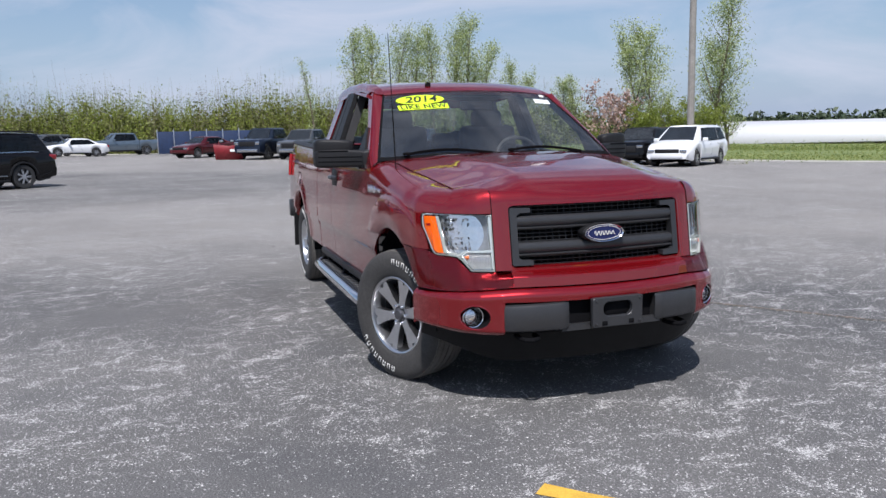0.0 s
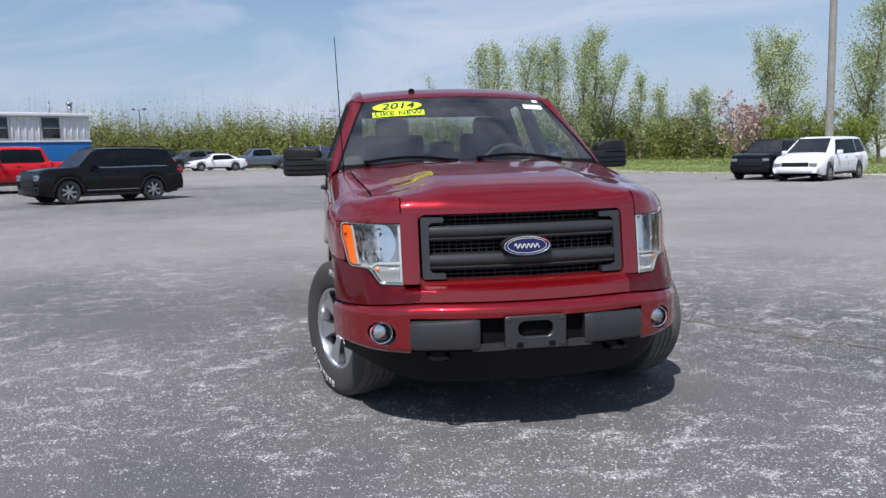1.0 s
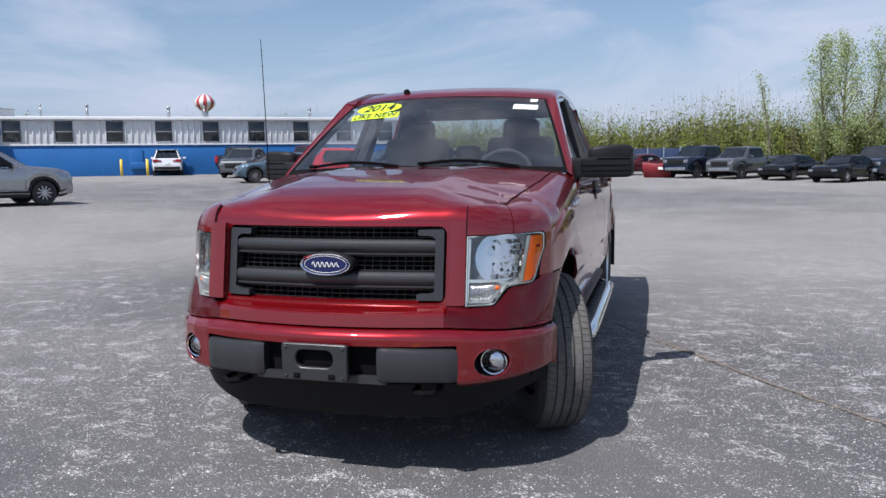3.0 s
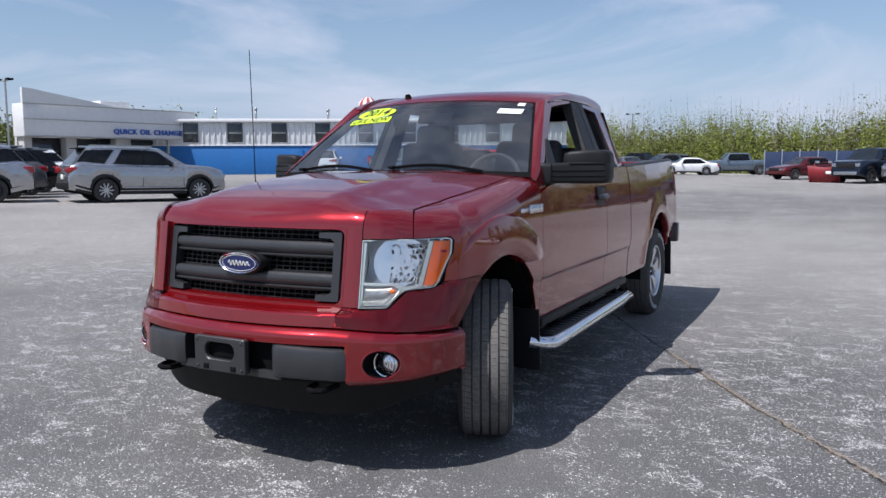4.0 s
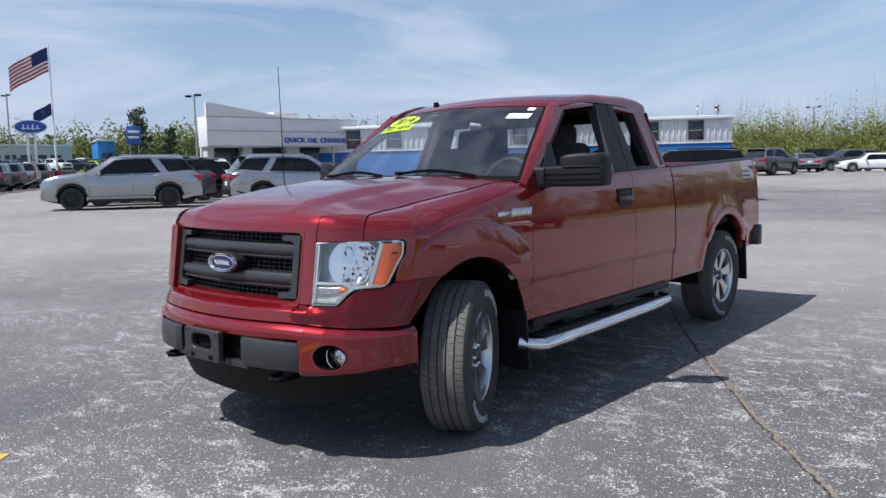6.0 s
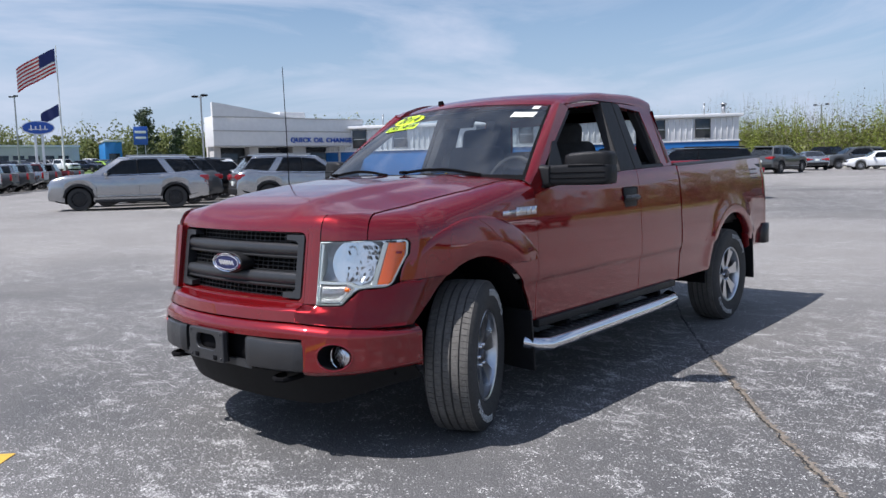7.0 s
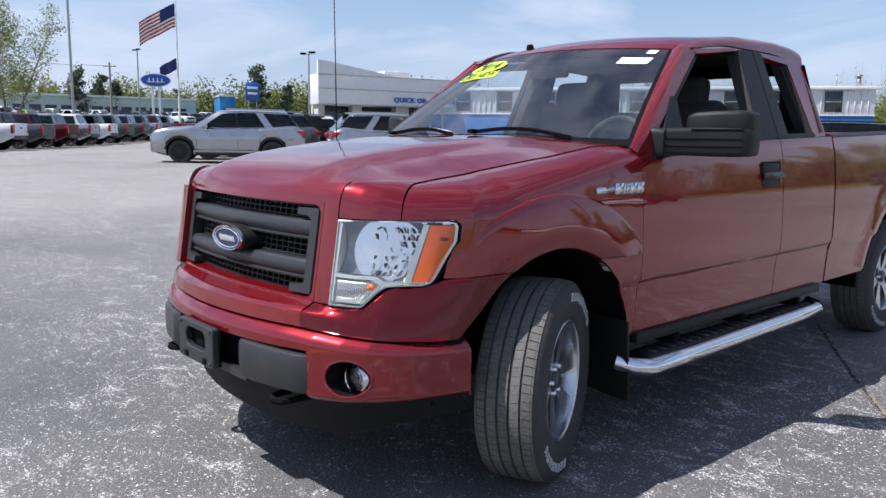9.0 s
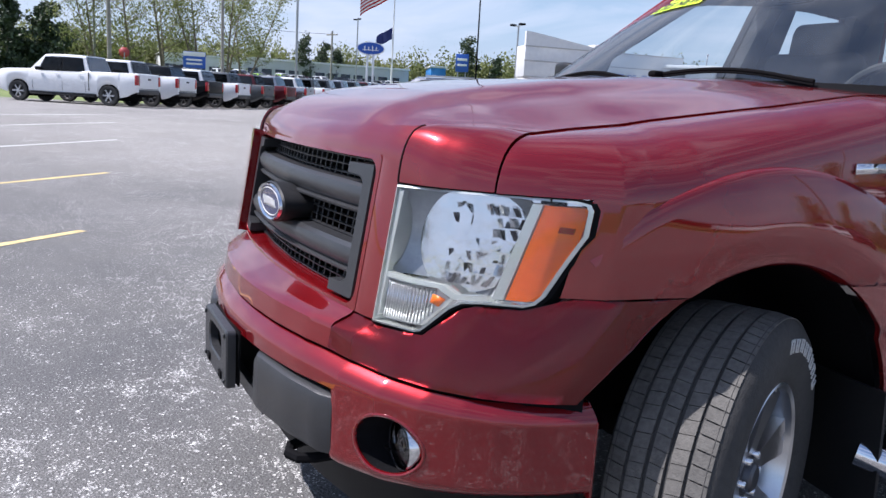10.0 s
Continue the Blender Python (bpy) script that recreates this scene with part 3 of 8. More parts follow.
    def pillar_face(u, v):
        p0 = Vector((lerp(0.884, 0.668, v) - 0.002, lerp(1.350, 1.980, v), lerp(1.318, 1.786, v) + 0.016 * math.sin(math.pi * v)))
        y, z = lerp(1.362, 1.985, v), lerp(1.29, 1.80, v)
        p1 = Vector((house_x(y, z), y + 0.002, z))
        q = p0.lerp(p1, u)
        return (s * (q.x + 0.006 * math.sin(math.pi * u)), q.y - 0.008 * math.sin(math.pi * u), q.z)
    grid("pillar_face", 6, 14, pillar_face, RED, truck, 0.0)
    pillar("mirror_sail", (1.470, 1.268), (1.725, 1.272), (1.768, 1.540), (1.728, 1.548), BLACKPL, 0.004, 6, 0.02, door)
    pillar("door_frame_top", (2.05, 1.765), (2.50, 1.815), (2.50, 1.83), (2.055, 1.79), RED, 0.0, 3)
    pillar("door_frame_rear", (2.47, 1.342), (2.676, 1.362), (2.682, 1.83), (2.525, 1.825), BLACKPL, 0.002)
    pillar("rear_door_pillar", (2.684, 1.36), (2.81, 1.365), (2.785, 1.825), (2.690, 1.83), BLACKPL, 0.004)
    pillar("rear_pillar", (3.18, 1.372), (3.354, 1.377), (3.335, 1.824), (3.11, 1.822), RED, 0.0, 10, 0.012)
    grid("rear_window_jamb", 2, 8, lambda u, v: (s * (house_x(3.12, lerp(1.38, 1.80, v)) - 0.004 - 0.09 * u), lerp(3.186, 3.106, v) - 0.004, lerp(1.38, 1.80, v)), TRIMIN, truck, 0.006)
    grid("front_window_jamb", 2, 8, lambda u, v: (s * (house_x(2.5, lerp(1.35, 1.82, v)) - 0.004 - 0.07 * u), lerp(2.468, 2.524, v) + 0.006, lerp(1.35, 1.82, v)), TRIMIN, truck, 0.006)
    pillar("rear_pillar_trim", (3.16, 1.372), (3.33, 1.376), (3.32, 1.80), (3.09, 1.79), TRIMIN, -0.030, 10, 0.01)
    pillar("rear_door_top", (2.76, 1.808), (3.115, 1.785), (3.25, 1.822), (2.70, 1.83), RED, 0.0, 3)
    pillar("rear_window_sill", (2.79, 1.36), (3.19, 1.370), (3.19, 1.395), (2.79, 1.385), BLACKPL, 0.003, 2)
    pillar("window_sill_trim", (1.60, 1.262), (2.54, 1.342), (2.54, 1.358), (1.60, 1.282), BLACKPL, 0.003, 2)

    # roof rail
    roof_z = curve([1.84, 1.95, 2.1, 2.5, 3.0, 3.25, 3.35], [1.812, 1.852, 1.888, 1.926, 1.934, 1.922, 1.898])
    def rail_pt(u, v):
        y = lerp(1.978, 3.340, u)
        z0 = lerp(1.792, 1.836, sstep(1.978, 2.45, y)) - 0.02 * sstep(2.9, 3.26, y)
        a = Vector((house_x(y, z0), y, z0))
        c = Vector((0.658, y, roof_z(lerp(1.850, 3.340, u)) - 0.026 - (0.012 * (1 - u / 0.03) if u < 0.03 else 0)))
        b = Vector((a.x - 0.006, y, c.z - 0.006))
        p = a * (1 - v) ** 2 + b * 2 * v * (1 - v) + c * v * v
        return (s * p.x, p.y, p.z)
    grid("roof_rail", 22, 8, rail_pt, RED, truck, 0.02)

    # bed side with the rear arch
    ysb = arch_columns(3.373, 5.47, ARCH_R, 30)
    bed = side_panel("bed_side", s, ysb, arch_floor(lambda y: 0.505 if y < ARCH_R[0] else 0.60, ARCH_R), rail, RED, 18, 0.04)
    arch_flare(s, ARCH_R, 0.30, math.pi - 0.16, 0.80, 9.0, 0.520, bed, 0.0, 0.95, 0.97)
    def cap_pt(u, v):
        y = lerp(3.373, 5.48, u)
        x = side_x(y, rail(y)) + 0.004 - 0.085 * v
        return (s * x, y, rail(y) + 0.002 + 0.020 * math.sin(math.pi * v))
    grid("bed_rail_cap", 20, 6, cap_pt, BLACKPL, bed, 0.02, "black plastic rail cap")
    # tail lamp
    def lamp_pt(u, v):
        y, z = lerp(5.405, 5.478, u), lerp(1.075, 1.315, v)
        return (s * (side_x(y, z) + 0.004 - 0.02 * u * u), y, z)
    grid("tail_lamp", 4, 6, lamp_pt, REDLENS, truck, 0.03, "red tail lamp lens")

    # wheel wells and mud flaps
    for (cy, cz), nm in ((ARCH_F, "front"), (ARCH_R, "rear")):
        bm = bmesh.new()
        lathe(bm, [(R_ARCH + 0.012, s * 0.50), (R_ARCH + 0.012, s * 0.895)], 28, pose(0, cy, cz), 0.0 - 0.1, math.pi + (0.1 if nm == 'rear' else -0.35))
        part("wheel_well", bm, DARK, truck)
        boxpart("wheel_well_back", (s * 0.50, cy, 0.72), (0.02, 1.06, 0.56), DARK, truck, 0)
    def flap_pt(u, v):
        y = 1.335 - 0.05 * math.sin(u * 1.5) - 0.03 * v
        return (s * lerp(0.72, 0.965, u), y + 0.02 * u, lerp(0.225, 0.58, v))
    grid("mud_flap", 8, 8, flap_pt, BLACKPL, truck, 0.012, "black moulded mud flap")
    grid("mud_flap", 8, 8, lambda u, v: (s * lerp(0.70, 0.945, u), 5.03 - 0.04 * v - 0.03 * u, lerp(0.31, 0.68, v)), BLACKPL, truck, 0.012)

    # running board: chrome tube with a black tread
    bm = bmesh.new()
    tube(bm, [(s * 0.90, 1.30, 0.390), (s * 0.965, 1.335, 0.376), (s * 1.005, 1.39, 0.370), (s * 1.015, 1.7, 0.372), (s * 1.015, 2.8, 0.386), (s * 1.012, 3.07, 0.390), (s * 0.97, 3.15, 0.392), (s * 0.92, 3.17, 0.400)], 0.040, 14)
    board = part("running_board", bm, CHROME, truck, "chrome side step tube")
    boxpart("step_tread", (s * 0.945, 2.25, 0.402), (0.12, 1.70, 0.035), BLACKPL, board, 0.012)
    for k in range(22):
        boxpart("tread_rib", (s * 0.95, 1.46 + k * 0.074, 0.422), (0.085, 0.022, 0.008), GREYPL, board, 0.003, 1)
    for y in (1.72, 2.35, 3.0):
        boxpart("step_bracket", (s * 0.84, y, 0.43), (0.20, 0.05, 0.05), DARK, board, 0.008)

    # door handles
    for y in (2.53,):
        h = boxpart("handle_recess", (s * (side_x(y, 1.16) - 0.004), y, 1.165), (0.022, 0.20, 0.15), BLACKPL, door, 0.02)
        bm = bmesh.new()
        tube(bm, [(s * (side_x(y, 1.16) + 0.002), y - 0.09, 1.165), (s * (side_x(y, 1.16) + 0.028), y - 0.06, 1.168), (s * (side_x(y, 1.16) + 0.028), y + 0.06, 1.168), (s * (side_x(y, 1.16) + 0.002), y + 0.09, 1.165)], 0.019, 8)
        part("door_handle", bm, GREYPL, door, "charcoal door handle")

    # tow mirror
    def loft(name, stations, parent, material=BLACKPL, label=""):
        """Rounded blocks lofted outwards: x, front y, depth, lower and upper z."""
        bm = bmesh.new()
        rings = []
        for x, yf, dp, z0, z1 in stations:
            r = min(0.022, dp * 0.3, (z1 - z0) * 0.3)
            ring = []
            for cy_, cz_, a0 in ((yf + dp - r, z1 - r, 0), (yf + r, z1 - r, 90), (yf + r, z0 + r, 180), (yf + dp - r, z0 + r, 270)):
                ring += [bm.verts.new((s * x, cy_ + r * math.cos(radians(a0 + 90 * q / 4)), cz_ + r * math.sin(radians(a0 + 90 * q / 4)))) for q in range(5)]
            rings.append(ring)
        for a, b in zip(rings, rings[1:]):
            for q in range(20):
                bm.faces.new((a[q], a[(q + 1) % 20], b[(q + 1) % 20], b[q]))
        bm.faces.new(rings[0])
        bm.faces.new(rings[-1][::-1])
        return part(name, bm, material, parent, label, sharp=50)
    mirror = loft("wing_mirror", [(0.972, 1.640, 0.05, 1.39, 1.430), (0.985, 1.622, 0.09, 1.385, 1.456), (1.02, 1.615, 0.11, 1.38, 1.466), (1.10, 1.638, 0.125, 1.38, 1.472), (1.19, 1.672, 0.125, 1.38, 1.474), (1.220, 1.690, 0.115, 1.38, 1.468), (1.234, 1.715, 0.075, 1.385, 1.452)], truck, BLACKPL, "charcoal plastic wing mirror")
    loft("mirror_lower_shell", [(0.925, 1.505, 0.07, 1.288, 1.392), (0.960, 1.530, 0.08, 1.281, 1.398), (1.02, 1.575, 0.10, 1.279, 1.401), (1.12, 1.632, 0.125, 1.277, 1.403), (1.20, 1.668, 0.13, 1.278, 1.402), (1.226, 1.684, 0.12, 1.284, 1.398), (1.237, 1.712, 0.075, 1.300, 1.388)], mirror)
    for z, x0 in ((1.352, 0.945), (1.320, 0.945), (1.392, 1.03)):
        bm = bmesh.new()
        tube(bm, [(s * lerp(x0, 1.218, q / 8), float(np.interp(lerp(x0, 1.218, q / 8), (0.925, 0.96, 1.02, 1.12, 1.2, 1.226), (1.505, 1.53, 1.575, 1.632, 1.668, 1.684))) - 0.0005, z) for q in range(9)], 0.0035, 6)
        part("mirror_groove", bm, DARK, mirror)
    loft("mirror_base", [(0.878, 1.485, 0.15, 1.262, 1.40), (0.915, 1.490, 0.13, 1.266, 1.398), (0.945, 1.505, 0.09, 1.280, 1.392)], mirror)
    boxpart("mirror_glass", (s * 1.135, 1.772, 1.425), (0.15, 0.006, 0.075), CHROME, mirror, 0.002, 1, (0, 0, s * 22))

    # headlamp
    outline = [(0.607, 1.064), (0.75, 1.066), (0.878, 1.064), (0.892, 1.058), (0.896, 1.045), (0.896, 0.994), (0.883, 0.938), (0.868, 0.868), (0.860, 0.850), (0.848, 0.843), (0.800, 0.842), (0.772, 0.838), (0.756, 0.824), (0.720, 0.770), (0.706, 0.766), (0.607, 0.766)]
    lamp = tagged(empty("headlamp"), "")
    lamp.parent = truck

    def lampsheet(name, poly, depth, material, thick, label="", cuts=14, levels=1):
        """A curved sheet over a polygon of (x, z), set back by depth."""
        bm = bmesh.new()
        f = bm.faces.new([bm.verts.new((x, 0, z)) for x, z in poly])
        x0, x1 = min(p[0] for p in poly), max(p[0] for p in poly)
        for k in range(1, cuts):
            xx = lerp(x0, x1, k / cuts)
            bmesh.ops.bisect_plane(bm, geom=bm.verts[:] + bm.edges[:] + bm.faces[:], plane_co=(xx, 0, 0), plane_no=(1, 0, 0))
        z0, z1 = min(p[1] for p in poly), max(p[1] for p in poly)
        for k in range(1, levels):
            bmesh.ops.bisect_plane(bm, geom=bm.verts[:] + bm.edges[:] + bm.faces[:], plane_co=(0, 0, lerp(z0, z1, k / levels)), plane_no=(0, 0, 1))
        for v in bm.verts:
            v.co = (s * v.co.x, face(v.co.x, v.co.z) + depth, v.co.z)
        if thick:
            grown = bmesh.ops.extrude_face_region(bm, geom=bm.faces[:], use_keep_orig=True)["geom"]
            for v in {v for v in grown if isinstance(v, bmesh.types.BMVert)}:
                v.co.y += thick
        return part(name, bm, material, lamp, label)

    def inset(poly, d):
        """The polygon drawn in (d > 0) or out by a distance."""
        out, k = [], len(poly)
        for i in range(k):
            p0, p1, p2 = Vector(poly[i - 1]), Vector(poly[i]), Vector(poly[(i + 1) % k])
            n1 = Vector(((p1 - p0).y, -(p1 - p0).x)).normalized()
            n2 = Vector(((p2 - p1).y, -(p2 - p1).x)).normalized()
            n = (n1 + n2).normalized()
            q = p1 + n * d / max(n.dot(n1), 0.4)
            out.append((q.x, q.y))
        return out
    lampsheet("lamp_housing", outline, 0.055, REFLECT, 0.006)
    for o1, o2, dep, mtl, nm in ((-0.003, 0.0015, 0.000, DARK, "lamp_seal"), (0.0015, 0.0055, -0.003, BEZEL, "lamp_bezel")):
        bm = bmesh.new()
        a, b = inset(outline, o1), inset(outline, o2)
        va = [bm.verts.new((s * x, face(x, z) + dep, z)) for x, z in a]
        vb = [bm.verts.new((s * x, face(x, z) + dep - 0.002, z)) for x, z in b]
        vc = [bm.verts.new((s * x, face(x, z) + dep + 0.05, z)) for x, z in b]
        for i in range(len(a)):
            j = (i + 1) % len(a)
            bm.faces.new((va[i], va[j], vb[j], vb[i]))
            bm.faces.new((vb[i], vb[j], vc[j], vc[i]))
        part(nm, bm, mtl, lamp)
    # main reflector: a smooth dish inboard, steep fluted facets outboard
    main = [(0.616, 1.056), (0.820, 1.057), (0.834, 1.050), (0.810, 0.862), (0.795, 0.854), (0.756, 0.855), (0.735, 0.870), (0.625, 0.876), (0.616, 0.882)]
    def dish(x, z):
        ax, az = (x - 0.725) / 0.115, (z - 0.962) / 0.10
        return 0.004 + 0.075 * math.sqrt(max(0.0, 1 - min(1.0, 0.80 * ax * ax + 0.45 * az * az)))
    bowl = lampsheet("reflector_bowl", main, 0.0, DISH, 0.0, "clear faceted reflector", 26, 18)
    for v in bowl.data.vertices:
        v.co.y += dish(abs(v.co.x), v.co.z)
    rl = random.Random(7)
    for i in range(15):
        x0 = 0.700 + i * 0.0078
        for j in range(7):
            z0 = 0.872 + j * 0.0245
            x1, z1 = x0 + 0.0072, z0 + rl.uniform(0.018, 0.0235)
            if x1 > 0.808 + 0.026 * (z0 - 0.87) / 0.17 or z1 > 1.045 or rl.random() < 0.08 or (j in (3, 4) and i < 4):
                continue
            d0, d1, d2 = rl.uniform(-0.016, -0.006), rl.uniform(-0.012, 0.012), rl.uniform(-0.006, 0.006)
            cell = [(x0, z0, d0), (x1, z0, d0 + d2), (x1, z1, d0 + d2 + d1), (x0, z1, d0 + d1)]
            bm = bmesh.new()
            bm.faces.new([bm.verts.new((s * x, face(x, z) + dish(x, z) - 0.004 + d, z)) for x, z, d in cell])
            bmesh.ops.solidify(bm, geom=bm.faces[:], thickness=0.003)
            # a third in dark alloy: dark reflections put into the facets' colour
            part("reflector_facet", bm, REFLECT if rl.random() < 0.66 else ALLOYD, lamp)
    bm = bmesh.new()
    lathe(bm, [(0.0005, -0.008), (0.010, -0.005), (0.012, 0.0), (0.012, 0.03)], 14, pose(s * 0.735, face(0.735, 0.965) + 0.075, 0.965, 0, 0, 90))
    part("bulb_cap", bm, SATIN, lamp)
    lampsheet("indicator", [(0.846, 1.050), (0.886, 1.049), (0.887, 0.996), (0.874, 0.938), (0.860, 0.872), (0.848, 0.856), (0.823, 0.856)], 0.002, AMBER, 0.02, "amber turn signal lens", 6)
    lampsheet("indicator_reflex", [(0.866, 1.010), (0.880, 1.008), (0.879, 0.996), (0.865, 0.998)], -0.001, REDLENS, 0.004, "", 1)
    lampsheet("indicator_divider", [(0.833, 1.052), (0.845, 1.052), (0.821, 0.856), (0.808, 0.855)], 0.000, BEZEL, 0.02, "", 2)
    lampsheet("side_lamp", [(0.618, 0.866), (0.722, 0.862), (0.742, 0.842), (0.735, 0.826), (0.704, 0.780), (0.618, 0.778)], 0.014, FLUTED, 0.010, "fluted lower lamp", 8)
    lampsheet("side_reflex", [(0.722, 0.850), (0.740, 0.842), (0.733, 0.826), (0.720, 0.832)], 0.006, AMBER, 0.004, "", 1)
    for k in range(17):
        x0 = 0.621 + k * 0.0062
        zt, zb = 0.862, 0.782 if x0 < 0.700 else lerp(0.782, 0.830, (x0 - 0.700) / 0.034)
        if zt - zb > 0.01:
            lampsheet("flute", [(x0, zt), (x0 + 0.0034, zt), (x0 + 0.0034, zb), (x0, zb)], 0.008, REFLECT, 0.005, "", 1)
    lampsheet("lamp_shelf", [(0.614, 0.868), (0.730, 0.864), (0.754, 0.845), (0.806, 0.850), (0.800, 0.860), (0.758, 0.856), (0.736, 0.872), (0.614, 0.880)], 0.002, BEZEL, 0.012, "", 6)
    lampsheet("lamp_edge", [(0.612, 1.054), (0.624, 1.052), (0.618, 0.784), (0.612, 0.780)], 0.001, BEZEL, 0.012, "", 2)
    cover = lampsheet("lamp_cover", inset(outline, 0.004), -0.006, LENS, 0.0, "clear polycarbonate cover")
    outward(cover, (s * 0.4, -1, 0.1)).visible_shadow = False

    # fog lamp in its recess
    fy = 0.038
    bm = bmesh.new()
    for k in range(8):
        r0, r1 = 0.050 * k / 8, 0.050 * (k + 1) / 8
        lathe(bm, [(max(r0, 0.0005), -0.016 + 0.014 * (r0 / 0.05) ** 2 + 0.003 * (k % 2)), (r1, -0.016 + 0.014 * (r1 / 0.05) ** 2 + 0.003 * (k % 2))], 20)
    bmesh.ops.transform(bm, matrix=pose(s * 0.722, fy + 0.018, 0.528, 0, 0, 90), verts=bm.verts)
    fog = part("fog_lamp", bm, REFLECT, truck, "round clear fog lamp")
    bm = bmesh.new()
    lathe(bm, [(0.0005, -0.026), (0.03, -0.021), (0.050, -0.010), (0.054, 0.0)], 28, pose(s * 0.722, fy + 0.015, 0.528, 0, 0, 90))
    outward(part("fog_lens", bm, LENS, fog), (0, -1, 0)).visible_shadow = False
    bm = bmesh.new()
    lathe(bm, [(0.051, -0.012), (0.055, -0.014), (0.059, -0.008), (0.059, 0.05)], 28, pose(s * 0.722, fy + 0.012, 0.528, 0, 0, 90))
    part("fog_bezel", bm, CHROME, fog)

# grille surround: band above, posts beside and band below the opening
def top_band(u, v):
    x = lerp(-0.603, 0.603, u)
    a = Vector((x, face(x, 1.112), 1.112))
    c = Vector((x, hood_front_y(abs(x)), hood_top(x, hood_front_y(abs(x)))))
    b = Vector((x, a.y + 0.002, c.z - 0.030))
    p = a * (1 - v) ** 2 + b * 2 * v * (1 - v) + c * v * v
    return (p.x, p.y, p.z)
surround = grid("grille_surround", 40, 7, top_band, RED, truck, 0.015)
for s in (1, -1):
    grid("grille_post", 5, 12, lambda u, v: (s * lerp(0.528, 0.604, u), face(lerp(0.528, 0.604, u), lerp(0.771, 1.113, v)) - 0.004 * math.sin(math.pi * u), lerp(0.771, 1.113, v)), RED, surround, 0.03)

def low_band(u, v):
    x = lerp(-0.53, 0.53, u)
    z = lerp(0.691 - 0.03 * sstep(0.45, 0.93, abs(x)), 0.772, v)
    return (x, lower_face(x, z, v), z)
grid("lower_grille_band", 40, 10, low_band, RED, surround, 0.0)

# grille
grille = boxpart("grille", (0, 0.12, 0.942), (1.08, 0.02, 0.35), DARK, truck, 0)
grille["label"] = "black mesh grille with two broad bars"
for z in [0.790 + 0.0205 * k for k in range(16)]:
    grid("mesh_slat", 16, 1, lambda u, v: (lerp(-0.525, 0.525, u), face(lerp(-0.525, 0.525, u), z) + 0.045 + 0.010 * v, z + 0.001 * v), GREYPL, grille, 0.003)
for k in range(-14, 15):
    bm = bmesh.new()
    tube(bm, [(k * 0.037, face(k * 0.037, z) + 0.048, z) for z in (0.780, 0.942, 1.106)], 0.0019, 6)
    part("mesh_upright", bm, GREYPL, grille)

def bar(zc, h, x1, proud):
    bm = bmesh.new()
    prof = [(0.045, -h / 2), (0.006, -h / 2 + 0.001), (-0.004, -h / 2 + 0.006), (-0.005, -h / 2 + 0.011), (0.006, -h / 2 + 0.016), (-0.003, -0.010), (-0.008, 0.002), (-0.008, 0.014), (-0.002, h / 2 - 0.008), (0.008, h / 2), (0.045, h / 2)]
    rows = []
    for i in range(33):
        x = lerp(-x1, x1, i / 32)
        rows.append([bm.verts.new((x, face(x, zc) + proud + a, zc + b)) for a, b in prof])
    for r, q in zip(rows, rows[1:]):
        for j in range(len(prof) - 1):
            bm.faces.new((r[j], q[j], q[j + 1], r[j + 1]))
    return part("grille_bar", bm, GREYPL, grille, "charcoal grille bar", sharp=25)
bar(1.012, 0.072, 0.49, 0.008)
bar(0.872, 0.072, 0.49, 0.008)
for s in (1, -1):
    bm = bmesh.new()
    def br(x, z, d):
        return (s * x, face(x, z) + d, z)
    poly = [(0.40, 1.092), (0.508, 1.094), (0.512, 1.085), (0.512, 0.800), (0.506, 0.792), (0.40, 0.792), (0.40, 0.818), (0.455, 0.820), (0.475, 0.832), (0.475, 1.052), (0.458, 1.066), (0.40, 1.068)]
    prism(bm, poly, -0.004, 0.05, lambda p, d: br(p[0], p[1], d))
    part("grille_bracket", bm, GREYPL, grille, "charcoal bracket at the grille's end")
    for k in range(15):
        boxpart("side_fin", (s * 0.517, face(0.52, 0.80 + k * 0.020) + 0.030, 0.80 + k * 0.020), (0.016, 0.02, 0.005), BLACKPL, grille, 0)
# painted lip with round corners that turns in round the opening
def rounded(hx, z0, z1, r, n=8):
    pts = []
    for cx_, cz_, a0 in ((hx - r, z1 - r, 0), (-hx + r, z1 - r, 90), (-hx + r, z0 + r, 180), (hx - r, z0 + r, 270)):
        pts += [(cx_ + r * math.cos(radians(a0 + 90 * q / n)), cz_ + r * math.sin(radians(a0 + 90 * q / n))) for q in range(n + 1)]
        if a0 in (0, 180):
            sg = 1 if a0 == 0 else -1
            pts += [(sg * lerp(hx - r, -hx + r, q / 24), cz_ + sg * r) for q in range(1, 24)]
    return pts
bm = bmesh.new()
rings_ = [[bm.verts.new((x, face(x, z) + d, z)) for x, z in rounded(*q)] for q, d in (((0.534, 0.768, 1.118, 0.012), -0.002), ((0.524, 0.779, 1.107, 0.036), -0.004), ((0.521, 0.782, 1.104, 0.034), 0.002), ((0.519, 0.785, 1.101, 0.033), 0.055))]
for a, b in zip(rings_, rings_[1:]):
    for k in range(len(a)):
        bm.faces.new((a[k], a[(k + 1) % len(a)], b[(k + 1) % len(a)], b[k]))
part("grille_lip", bm, RED, surround, sharp=50)
